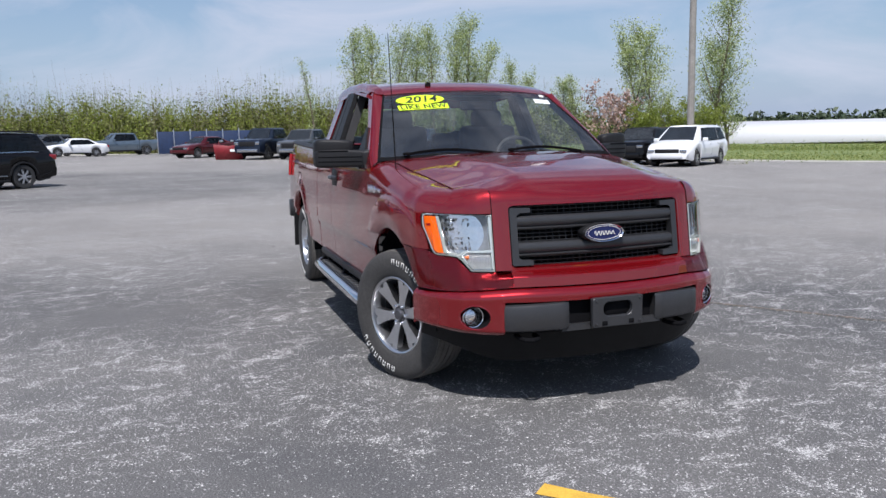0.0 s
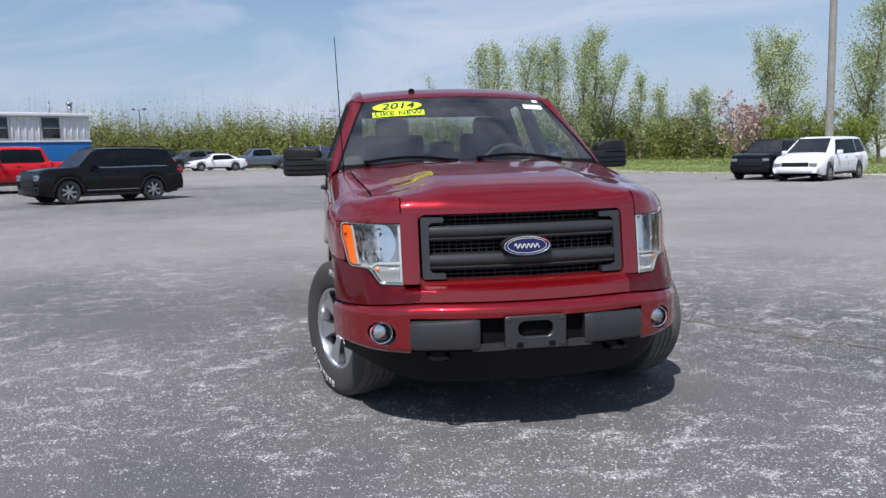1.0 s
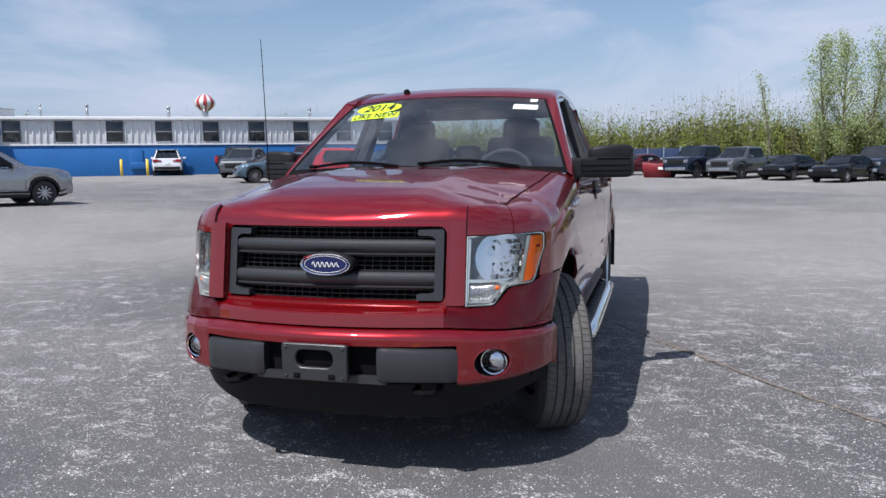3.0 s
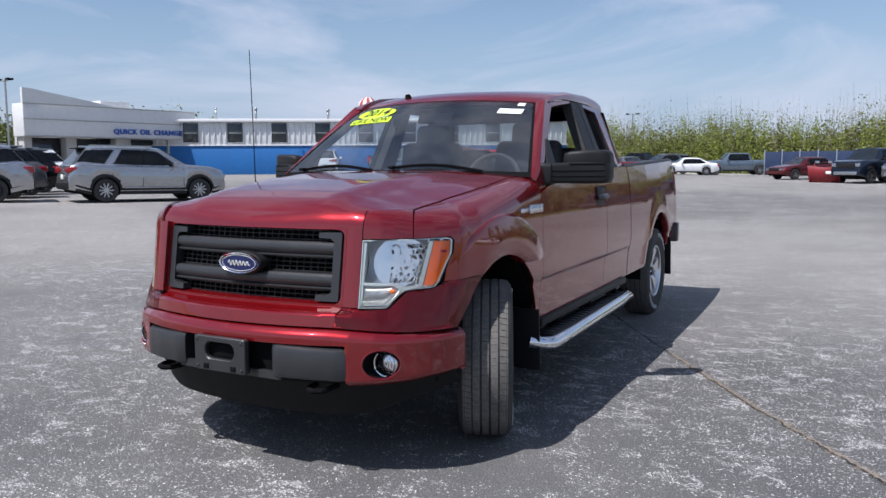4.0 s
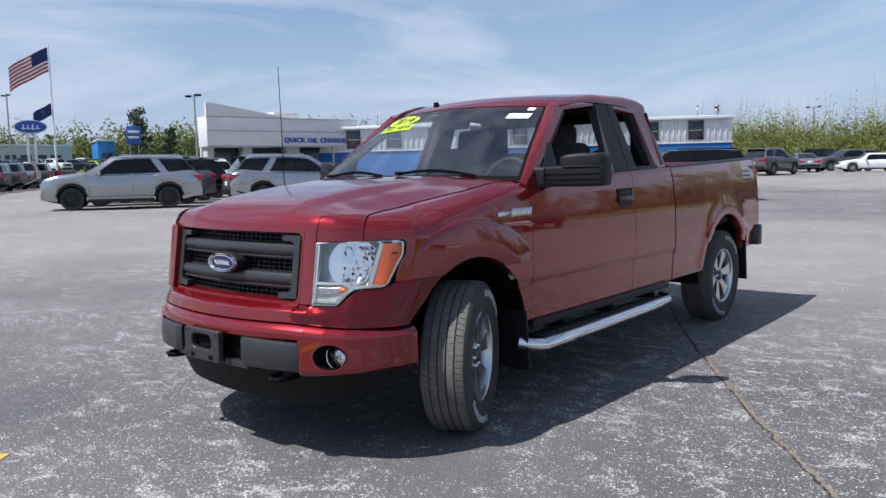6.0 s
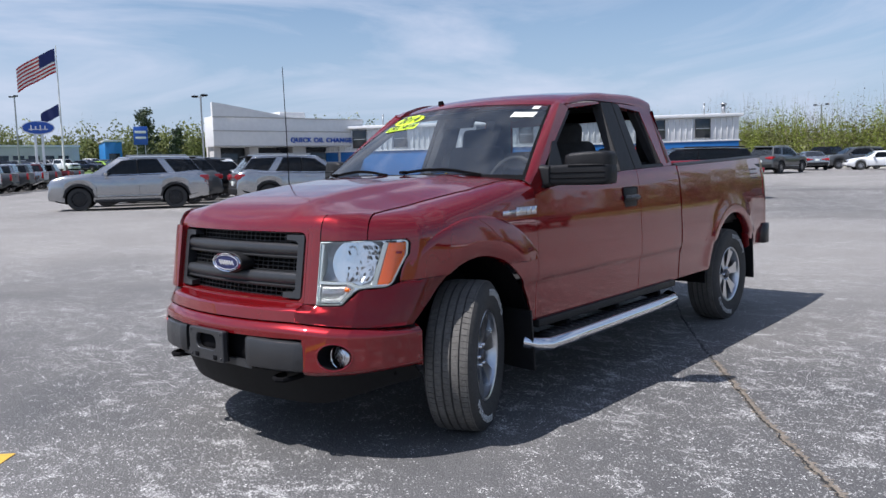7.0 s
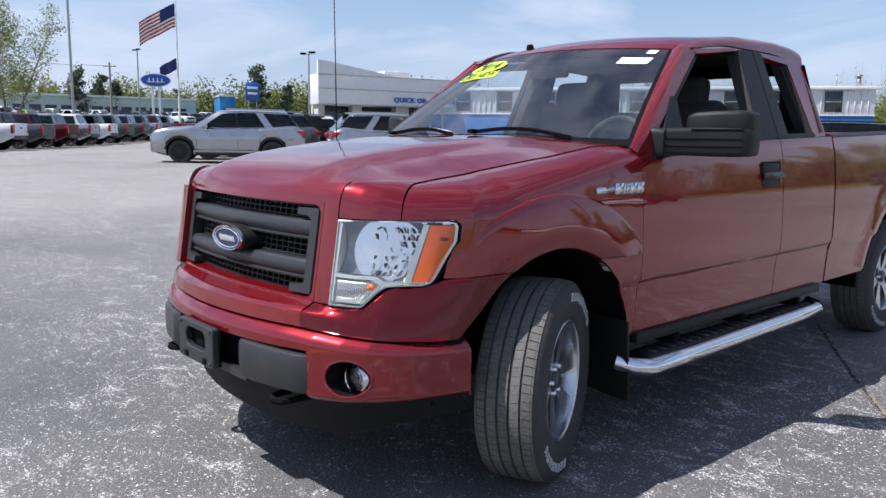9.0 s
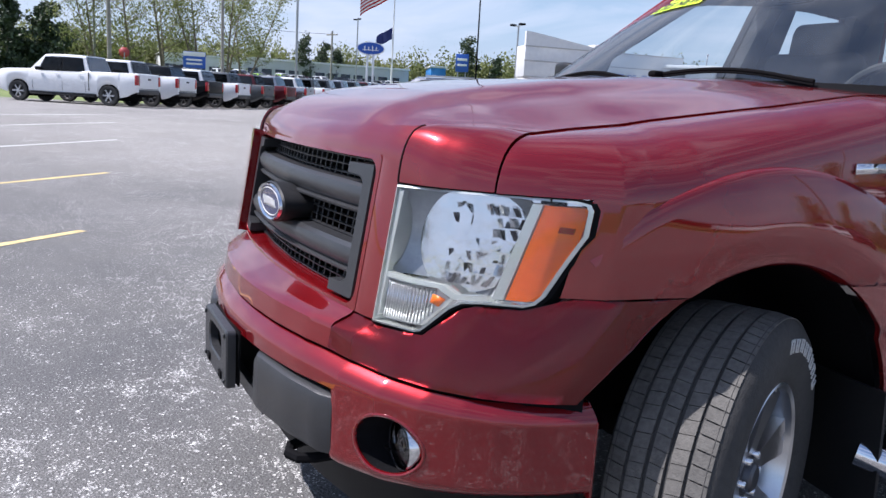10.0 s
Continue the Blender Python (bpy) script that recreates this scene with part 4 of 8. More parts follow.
# oval badge
bm = bmesh.new()
def oval(rx, rz, y, n=40):
    return [bm.verts.new((rx * math.cos(2 * math.pi * k / n), y, 0.945 + rz * math.sin(2 * math.pi * k / n))) for k in range(n)]
rings = [oval(0.120, 0.050, -0.055), oval(0.117, 0.048, -0.066), oval(0.110, 0.043, -0.061)]
for a, b in zip(rings, rings[1:]):
    for k in range(40):
        bm.faces.new((a[k], a[(k + 1) % 40], b[(k + 1) % 40], b[k]))
bm2 = bmesh.new()
for a_, b_ in (((0.118, 0.050, 0.03), (0.125, 0.055, -0.052)), ((0.125, 0.055, -0.052), (0.121, 0.051, -0.058))):
    r1, r2 = [[bm2.verts.new((q[0] * math.cos(2 * math.pi * k / 40), q[1 + 1], 0.945 + q[1] * math.sin(2 * math.pi * k / 40))) for k in range(40)] for q in (a_, b_)]
    for k in range(40):
        bm2.faces.new((r1[k], r1[(k + 1) % 40], r2[(k + 1) % 40], r2[k]))
part("badge_pod", bm2, BLACKPL, grille)
badge = part("badge", bm, CHROME, grille, "oval badge with silver rim and blue field")
bm = bmesh.new()
bm.faces.new(oval(0.109, 0.0425, -0.0605))
part("badge_field", bm, BADGEBLUE, badge)
bm = bmesh.new()
tube(bm, [(0.099 * math.cos(a), -0.0615, 0.945 + 0.0365 * math.sin(a)) for a in [2 * math.pi * k / 40 for k in range(41)]], 0.0013, 6)
tube(bm, [(lerp(-0.062, 0.064, k / 40), -0.0625, 0.944 + 0.013 * math.sin(k * 0.92) * (1 - 0.3 * k / 40)) for k in range(41)], 0.0026, 6)
part("badge_emblem", bm, WHITELET, badge, "pale flourish on the blue field")

# bumper
bump_top = lambda x: 0.683 - 0.03 * sstep(0.45, 0.93, abs(x))
bump_low = lambda x: 0.455 + 0.02 * sstep(0.6, 0.95, abs(x)) - 0.02 * sstep(0.30, 0.62, abs(x))

def bumper_pt(x, z):
    t = (z - bump_low(x)) / (bump_top(x) - bump_low(x))
    roll = 0.035 * max(0.0, (t - 0.82) / 0.18) ** 2 + 0.03 * max(0.0, (0.12 - t) / 0.12) ** 2
    k = sstep(0.78, 0.93, abs(x))
    return (x - math.copysign(roll * k, x), bump_y(abs(x)) + roll * (1 - k), z)

for s in (1, -1):
    # outer painted part with a round fog lamp opening
    bm = bmesh.new()
    cxx, czz, rr = 0.722, 0.532, 0.064
    n = 48
    ring = [(cxx + rr * 1.10 * math.cos(2 * math.pi * k / n), czz + rr * math.sin(2 * math.pi * k / n)) for k in range(n)]
    NX, NB = 64, 30
    flat = []
    for i in range(NX + 1):
        x = lerp(0.588, 0.9495, i / NX)
        flat.append([[x, lerp(bump_low(x), bump_top(x), j / NB)] for j in range(NB + 1)])
    far = lambda p: math.hypot((p[0] - cxx) / (rr * 1.10), (p[1] - czz) / rr)
    inside = {(i, j) for i in range(NX) for j in range(NB) if far((sum(flat[i + a][j][0] for a in (0, 1)) / 2, (flat[i][j][1] + flat[i][j + 1][1]) / 2)) < 1.0}
    rim = {(i + a, j + b) for i, j in inside for a in (0, 1) for b in (0, 1)}
    used = {(i + a, j + b) for i in range(NX) for j in range(NB) if (i, j) not in inside for a in (0, 1) for b in (0, 1)}
    for i, j in rim & used:
        p = flat[i][j]
        d = far(p)
        flat[i][j] = [cxx + (p[0] - cxx) / d, czz + (p[1] - czz) / d]
    vv = {q: bm.verts.new(Vector((s, 1, 1)) * Vector(bumper_pt(*flat[q[0]][q[1]]))) for q in used}
    for i in range(NX):
        for j in range(NB):
            if (i, j) not in inside:
                bm.faces.new((vv[i, j], vv[i + 1, j], vv[i + 1, j + 1], vv[i, j + 1]))
    bumper = part("bumper_end", bm, RED, truck, "painted bumper end", sharp=60)
    bm = bmesh.new()
    tube(bm, [Vector((s, 1, 1)) * Vector(bumper_pt(*ring[k % n])) + Vector((0, 0.003, 0)) for k in range(n + 1)], 0.005, 8, False)
    part("fog_opening_rim", bm, RED, bumper)
    bm = bmesh.new()
    lip = [bm.verts.new(Vector((s, 1, 1)) * Vector(bumper_pt(x, z)) + Vector((0, 0.001, 0))) for x, z in ring]
    deep = [bm.verts.new((s * (cxx + 0.93 * (x - cxx)), fy + 0.05, czz + 0.93 * (z - czz))) for x, z in ring]
    for k in range(n):
        bm.faces.new((lip[k], lip[(k + 1) % n], deep[(k + 1) % n], deep[k]))
    bm.faces.new(deep)
    part("fog_recess", bm, DARK, bumper)
    # return of the bumper to the wheel arch
    grid("bumper_return", 4, 6, lambda u, v: (s * lerp(0.9495 - 0.035 * max(0, (v - 0.82) / 0.18) ** 2, 0.90, u), lerp(0.372, 0.376, u), lerp(bump_low(0.95), bump_top(0.95), v)), RED, bumper, 0.006)
    # big rubber pad
    bm = bmesh.new()
    def pad(u, v, d):
        x = lerp(0.262, 0.592, u)
        return (s * x, bump_y(x) - 0.006 + d, lerp(0.462 - 0.006 * u, 0.612 - 0.012 * u, v))
    rows = []
    for i in range(13):
        u = i / 12
        e = 0.016 * (max(0, abs(u - 0.5) - 0.42) / 0.08) ** 2
        ring2 = []
        for v, d in ((0.0, 0.06), (0.0, 0.010), (0.04, -0.004), (0.12, -0.010), (0.5, -0.012), (0.86, -0.010), (0.95, -0.004), (1.0, 0.010), (1.0, 0.06)):
            ring2.append(bm.verts.new(pad(u, v, d + e)))
        rows.append(ring2)
    for a, b in zip(rows, rows[1:]):
        for k in range(len(a) - 1):
            bm.faces.new((a[k], b[k], b[k + 1], a[k + 1]))
    bm.faces.new(rows[0])
    bm.faces.new(rows[-1][::-1])
    part("bumper_pad", bm, GREYPL, truck, "charcoal bumper pad")
    # tow hook
    bm = bmesh.new()
    tube(bm, [(s * 0.50, 0.06, 0.415), (s * 0.50, -0.075, 0.415), (s * 0.488, -0.108, 0.414), (s * 0.455, -0.122, 0.413), (s * 0.42, -0.108, 0.414), (s * 0.405, -0.075, 0.415), (s * 0.405, 0.06, 0.415)], 0.013, 8)
    part("tow_hook", bm, DARK, truck, "black steel tow hook")

grid("bumper_centre", 30, 8, lambda u, v: bumper_pt(lerp(-0.588, 0.588, u), lerp(0.615, bump_top(lerp(-0.588, 0.588, u)), v)), RED, truck, 0.0)
grid("bumper_step", 24, 2, lambda u, v: (lerp(-0.30, 0.30, u), -0.15 + 0.002 * math.cos(u * 6) - 0.0 * v, lerp(0.45, 0.485, v)), GREYPL, truck, 0.02)
grid("bumper_recess", 20, 3, lambda u, v: (lerp(-0.60, 0.60, u), bump_y(abs(lerp(-0.60, 0.60, u))) + 0.05, lerp(0.44, 0.64, v)), DARK, truck, 0.02)
# plate holder
bm = bmesh.new()
def plate_ring(hx, hz, zc, r, y, n=6):
    pts = []
    for sx_, sz_, a0 in ((1, 1, 0), (-1, 1, 90), (-1, -1, 180), (1, -1, 270)):
        pts += [(sx_ * (hx - r) + r * math.cos(radians(a0 + 90 * q / n)), y, zc + sz_ * (hz - r) + r * math.sin(radians(a0 + 90 * q / n))) for q in range(n + 1)]
    return [bm.verts.new(p) for p in pts]
rr_ = [plate_ring(0.150, 0.079, 0.545, 0.012, -0.182), plate_ring(0.150, 0.079, 0.545, 0.012, -0.203), plate_ring(0.146, 0.075, 0.545, 0.011, -0.207), plate_ring(0.090, 0.042, 0.560, 0.036, -0.207), plate_ring(0.086, 0.038, 0.560, 0.034, -0.203), plate_ring(0.086, 0.038, 0.560, 0.034, -0.182)]
for a, b in zip(rr_, rr_[1:]):
    for k in range(len(a)):
        bm.faces.new((a[k], a[(k + 1) % len(a)], b[(k + 1) % len(a)], b[k]))
plate = part("plate_bracket", bm, GREYPL, truck, "empty black licence plate bracket")
boxpart("plate_backing", (0, -0.172, 0.545), (0.29, 0.006, 0.15), DARK, plate, 0)
for x, z in ((-0.08, 0.487), (0.08, 0.487)):
    boxpart("plate_slot", (x, -0.209, z), (0.030, 0.004, 0.022), DARK, plate, 0.001, 1)
for x in (-0.13, 0.13):
    for z in (0.608, 0.484):
        boxpart("plate_screw", (x, -0.209, z), (0.012, 0.006, 0.012), GREYPL, plate, 0.002, 1)

# dark line between fascia and bumper, lower valance
grid("bumper_gap", 40, 1, lambda u, v: (lerp(-0.93, 0.93, u), bump_y(abs(lerp(-0.93, 0.93, u))) + 0.06, lerp(0.59, 0.71, v)), DARK, truck, 0.02)
# valance plastic darker than BLACKPL: the shade under the bumper, put into its colour
VALANCE = mat("shaded_black_plastic", (0.008, 0.008, 0.0085), 0.6, vary=0.25, scale=10, bump=0.1, bscale=300, spec=0.18)
def valance_pt(u, v):
    x = lerp(-0.90, 0.90, u)
    a = abs(x)
    return (x, bump_y(a) + lerp(0.16, 0.06, v) + 0.05 * sstep(0.7, 0.9, a), lerp(0.262 + 0.12 * sstep(0.50, 0.95, a), 0.50, v))
grid("lower_valance", 40, 6, valance_pt, VALANCE, truck, 0.015, "black lower air dam")

# unseen dark boxes added inside the nose to stop sunlight leaking through
boxpart("engine_block", (0, 0.70, 0.74), (0.98, 1.06, 0.66), DARK, truck, 0.03)
boxpart("radiator_panel", (0, 0.20, 0.72), (1.30, 0.04, 0.66), DARK, truck, 0.01)
# windscreen, roof, rear wall
def ws(u, v, off=0.0):
    a = 2 * u - 1
    x = a * lerp(0.884, 0.668, v)
    y = lerp(1.225 + 0.125 * a * a, 1.850 + 0.130 * a * a, v)
    z = lerp(1.335 - 0.017 * a * a, 1.812 - 0.026 * a * a, v) + 0.016 * math.sin(math.pi * v)
    return (x, y - off * 0.8, z + off * 0.6)
screen = grid("windscreen", 28, 16, ws, WSGLASS, truck, 0.0, "clear windscreen with stickers inside")
outward(screen, (0, -0.6, 0.8)).visible_shadow = False
bm = bmesh.new()
for us, vs, d in (((0, 1), (0.985, 1.0), 0), ((0, 1), (0, 0.05), 0), ((0, 0.010), (0, 1), 0), ((0.990, 1), (0, 1), 0)):
    nu, nv = (24, 1) if us[1] - us[0] > 0.5 else (1, 12)
    rows = [[bm.verts.new(ws(lerp(*us, i / nu), lerp(*vs, j / nv), 0.003)) for j in range(nv + 1)] for i in range(nu + 1)]
    for i in range(nu):
        for j in range(nv):
            bm.faces.new((rows[i][j], rows[i + 1][j], rows[i + 1][j + 1], rows[i][j + 1]))
part("windscreen_band", bm, DARK, screen, "black ceramic border")

def roof_pt(u, v):
    a = 2 * u - 1
    y = lerp(1.850 + 0.128 * a * a, 3.340, v)
    x = a * 0.660
    return (x, y, roof_z(lerp(1.850, 3.340, v)) - 0.026 * abs(a) ** 2.4 - (0.012 * (1 - v / 0.03) if v < 0.03 else 0))
grid("roof", 24, 26, roof_pt, RED, truck, 0.025)
grid("headliner", 8, 8, lambda u, v: ((2 * u - 1) * 0.70, lerp(2.0, 3.31, v), roof_z(lerp(2.0, 3.31, v)) - 0.085 - 0.05 * abs(2 * u - 1) ** 4), TRIMIN, truck, 0.0)
bm = bmesh.new()
tube(bm, [(-0.30, 2.02, 1.852), (-0.30, 2.02, 1.875), (-0.30, 2.035, 1.884)], [0.024, 0.022, 0.006], 10)
part("roof_aerial", bm, DARK, truck, "small black roof aerial")
bm = bmesh.new()
for us, zs in (((-0.86, -0.60), (1.376, 1.80)), ((0.60, 0.86), (1.376, 1.80)), ((-0.60, 0.60), (1.376, 1.42)), ((-0.60, 0.60), (1.74, 1.84)), ((-0.865, 0.865), (0.6, 1.376))):
    q = [bm.verts.new((clampx, 3.335, z)) for clampx, z in ((us[0], zs[0]), (us[1], zs[0]), (us[1] * (0.84 if zs[1] > 1.7 and abs(us[1]) > 0.8 else 1), zs[1]), (us[0] * (0.84 if zs[1] > 1.7 and abs(us[0]) > 0.8 else 1), zs[1]))]
    bm.faces.new(q)
bmesh.ops.solidify(bm, geom=bm.faces[:], thickness=0.03)
part("cab_back", bm, RED, truck)
grid("cab_back_trim", 1, 1, lambda u, v: (lerp(-0.86, 0.86, u), 3.300, lerp(0.6, 1.42, v)), TRIMIN, truck, 0.0)
for s in (1, -1):
    grid("rear_corner_trim", 1, 4, lambda u, v: (s * lerp(0.60, lerp(0.88, 0.70, v), u), 3.300, lerp(1.40, 1.82, v)), TRIMIN, truck, 0.0)
rearglass = grid("rear_window", 8, 4, lambda u, v: (lerp(-0.60, 0.60, u), 3.33, lerp(1.42, 1.74, v)), REARGLASS, truck, 0.0)
outward(rearglass, (0, 1, 0)).visible_shadow = False

# hood rear, cowl and wipers
grid("cowl", 24, 3, lambda u, v: ((2 * u - 1) * 0.83, lerp(hood_rear_y(abs(2 * u - 1) * 0.83) - 0.04, 1.29 + 0.11 * (2 * u - 1) ** 2, v), 1.302 - 0.03 * (2 * u - 1) ** 2 + 0.01 * v), BLACKPL, truck, 0.02, "black plastic cowl")
for x0, x1, v1 in ((0.04, 0.60, 0.10), (-0.68, -0.10, 0.10)):
    bm = bmesh.new()
    pa = [Vector(ws((lerp(x0, x1, t) / 0.86 + 1) / 2, 0.035 + 0.058 * math.sin(math.pi * min(t * 0.9 + 0.12, 1)), 0.020)) for t in [k / 10 for k in range(11)]]
    tube(bm, pa, 0.0055, 6)
    wiper = part("wiper", bm, DARK, truck, "black wiper arm and blade")
    bm = bmesh.new()
    tube(bm, [p - Vector((0, 0, 0.009)) for p in pa], 0.004, 6)
    part("wiper_blade", bm, DARK, wiper)
    boxpart("wiper_pivot", (pa[0].x, pa[0].y - 0.01, pa[0].z), (0.04, 0.05, 0.022), DARK, wiper, 0.01)
# whip aerial on the passenger fender
bm = bmesh.new()
tube(bm, [(-0.845, 1.03, 1.24), (-0.845, 1.03, 1.275)], [0.022, 0.014], 10)
aerial = part("aerial_base", bm, DARK, truck)
bm = bmesh.new()
tube(bm, [(-0.845, 1.03, 1.27), (-0.857, 1.035, 1.70), (-0.869, 1.036, 2.11)], [0.0035, 0.003, 0.0022], 6)
part("whip_aerial", bm, DARK, truck, "thin black whip aerial")

# cabin
boxpart("dashboard", (0, 1.62, 1.17), (1.62, 0.42, 0.26), TRIMIN, truck, 0.06, 3)
boxpart("cabin_floor", (0, 2.3, 0.56), (1.80, 1.90, 0.06), TRIMIN, truck, 0)
for s in (1, -1):
    seat = boxpart("front_seat", (s * 0.40, 2.22, 0.88), (0.52, 0.52, 0.20), SEAT, truck, 0.06, 3)
    boxpart("seat_back", (s * 0.40, 2.50, 1.24), (0.50, 0.14, 0.66), SEAT, seat, 0.06, 3, (-12, 0, 0))
    boxpart("headrest", (s * 0.40, 2.57, 1.60), (0.27, 0.11, 0.20), SEAT, seat, 0.05, 3, (-8, 0, 0))
    boxpart("rear_seat_back", (s * 0.42, 3.22, 1.16), (0.74, 0.12, 0.50), SEAT, truck, 0.05, 3, (-6, 0, 0))
    boxpart("rear_headrest", (s * 0.42, 3.24, 1.46), (0.24, 0.09, 0.13), SEAT, truck, 0.04, 3)
    boxpart("door_trim", (s * 0.885, 2.0, 0.95), (0.03, 1.15, 0.62), TRIMIN, truck, 0.01)
boxpart("centre_headrest", (0, 2.56, 1.44), (0.20, 0.09, 0.13), SEAT, truck, 0.04, 3)
bm = bmesh.new()
ringpts = [(0.40 + 0.185 * math.cos(a), 1.90 + 0.06 * math.sin(a), 1.29 + 0.165 * math.sin(a)) for a in [2 * math.pi * k / 32 for k in range(33)]]
tube(bm, ringpts, 0.016, 8)
wheel_st = part("steering_wheel", bm, TRIMIN, truck, "dark steering wheel")
boxpart("steering_hub", (0.40, 1.88, 1.285), (0.15, 0.05, 0.10), TRIMIN, wheel_st, 0.025, 3, (-20, 0, 0))
for a in (0.1, math.pi - 0.1, -math.pi / 2):
    bm = bmesh.new()
    tube(bm, [(0.40, 1.885, 1.285), (0.40 + 0.18 * math.cos(a), 1.90 + 0.06 * math.sin(a), 1.29 + 0.16 * math.sin(a))], 0.013, 6)
    part("steering_spoke", bm, TRIMIN, wheel_st)
bm = bmesh.new()
box(bm, 0, 0, 0, 0.26, 0.03, 0.075, 0.015, 2, pose(0.02, 1.83, 1.70, -25))
part("interior_mirror", bm, DARK, truck)

# bed floor, front wall and tailgate
boxpart("bed_floor", (0, 4.35, 0.86), (1.62, 2.14, 0.04), BLACKPL, truck, 0)
boxpart("bed_front_wall", (0, 3.40, 1.10), (1.78, 0.04, 0.52), RED, truck, 0.005)
for s in (1, -1):
    boxpart("bed_inner_wall", (s * 0.845, 4.35, 1.12), (0.03, 2.06, 0.50), BLACKPL, truck, 0)
boxpart("tailgate", (0, 5.44, 1.09), (1.62, 0.06, 0.66), RED, truck, 0.012)
bm = bmesh.new()
prism(bm, [(-0.915, 5.38), (-0.92, 5.50), (-0.87, 5.57), (0.87, 5.57), (0.92, 5.50), (0.915, 5.38)], 0.60, 0.79, lambda p, d: (p[0], p[1], d))
part("rear_bumper", bm, GREYPL, truck, "charcoal rear bumper")
boxpart("chassis", (0, 2.6, 0.42), (0.95, 4.6, 0.16), DARK, truck, 0.02)
for y in (0.83, 4.55):
    bm = bmesh.new()
    tube(bm, [(-0.80, y, 0.38), (0.80, y, 0.38)], 0.05, 10)
    part("axle", bm, DARK, truck)
boxpart("radiator_support", (0, 0.30, 0.74), (1.70, 0.04, 0.66), DARK, truck, 0)


# wheels
def wheel(m, s, steer):
    """A wheel with its outer face towards +x before m; s = -1 mirrors it."""
    top = empty("wheel")
    top.parent = truck
    top.matrix_basis = m @ pose(0, 0, 0, 0, 0, steer) @ (Matrix.Identity(4) if s > 0 else pose(0, 0, 0, 0, 0, 180))
    R, wd = 0.402, 0.132
    bm = bmesh.new()
    prof = [(0.232, 0.105), (0.245, 0.118), (0.262, 0.124), (0.30, 0.132), (0.345, 0.133), (0.372, 0.126), (0.388, 0.114), (R - 0.004, 0.100)]
    grooves = [(R - 0.007, 0.096), (R - 0.007, -0.096)]
    inner = [(R - 0.004, -0.100), (0.388, -0.114), (0.345, -0.133), (0.26, -0.124), (0.232, -0.105)]
    lathe(bm, prof + grooves + inner, 72)
    tyre = part("tyre", bm, RUBBER, top, "black all-terrain tyre with raised white lettering", sharp=28)
    # five ribs parted by grooves, each cut by slanting sipes
    bm = bmesh.new()
    nb = 80
    for rib, (x0, x1, cut_) in enumerate(((0.068, 0.108, 0.0032), (0.0265, 0.0600, 0.0016), (-0.0165, 0.0165, 0.0016), (-0.0600, -0.0265, 0.0016), (-0.108, -0.068, 0.0032))):
        for k in range(nb):
            a0 = 2 * math.pi * (k + 0.37 * rib) / nb
            a1 = a0 + 2 * math.pi / nb - cut_ / R
            skew = 0.010 * (-1 if rib % 2 else 1)
            vs = []
            for a, q in ((a0, 0), ((a0 + a1) / 2, 0), (a1, 0)):
                for xx in (x0, x1):
                    drop = 0.006 if abs(xx) > 0.1 else 0.0
                    aa = a + skew * (xx - x0) / (x1 - x0)
                    vs.append([bm.verts.new((xx, rr3 * math.cos(aa), rr3 * math.sin(aa))) for rr3 in (R - 0.009, R - drop)])
            for q in (0, 2):
                bm.faces.new((vs[q][1], vs[q + 1][1], vs[q + 3][1], vs[q + 2][1]))
                bm.faces.new((vs[q][0], vs[q][1], vs[q + 2][1], vs[q + 2][0]))
                bm.faces.new((vs[q + 1][0], vs[q + 3][0], vs[q + 3][1], vs[q + 1][1]))
            bm.faces.new((vs[0][0], vs[1][0], vs[1][1], vs[0][1]))
            bm.faces.new((vs[4][0], vs[4][1], vs[5][1], vs[5][0]))
    part("tread_band", bm, TREAD, tyre)["kind"] = "stuff"
    # raised white sidewall marks, as plain bars
    bm = bmesh.new()
    for a0, n in ((0.55, 8), (0.55 + math.pi, 8)):
        for k in range(n):
            for q in (0, 1):
                a = a0 + k * 0.135 + q * 0.06
                box(bm, 0, 0, 0, 0.004, 0.0045, 0.032, 0, 1, pose(0.1335, 0.335 * math.cos(a), 0.335 * math.sin(a), math.degrees(a) - 90))
            a = a0 + k * 0.135 + 0.03
            rr2 = 0.350 if k % 2 else 0.320
            box(bm, 0, 0, 0, 0.004, 0.024, 0.005, 0, 1, pose(0.1335, rr2 * math.cos(a), rr2 * math.sin(a), math.degrees(a) - 90))
    part("sidewall_mark", bm, WHITELET, tyre, "raised white bars on the sidewall")["kind"] = "stuff"
    bm = bmesh.new()
    lathe(bm, [(0.243, 0.112), (0.236, 0.117), (0.226, 0.112), (0.219, 0.095), (0.212, 0.02), (0.205, -0.10)], 60)
    rim = part("rim", bm, SATIN, top, "machined alloy wheel")
    bm = bmesh.new()
    lathe(bm, [(0.001, 0.035), (0.205, 0.025)], 40)
    part("brake_disc", bm, DARK, rim)
    for k in range(6):
        a = 2 * math.pi * k / 6 + 0.2
        bm = bmesh.new()
        poly = [(0.045, -0.030), (0.085, -0.026), (0.130, -0.033), (0.170, -0.044), (0.222, -0.056), (0.226, -0.016), (0.206, -0.007), (0.206, 0.007), (0.226, 0.016), (0.222, 0.056), (0.170, 0.044), (0.130, 0.033), (0.085, 0.026), (0.045, 0.030)]
        def place(p, d):
            r, tt = p
            x = 0.098 - 0.028 * (1 - r / 0.22) + d
            return (x, r * math.cos(a) - tt * math.sin(a), r * math.sin(a) + tt * math.cos(a))
        prism(bm, poly, 0.0, -0.045, place)
        part("spoke", bm, SATIN, rim, sharp=20)
    bm = bmesh.new()
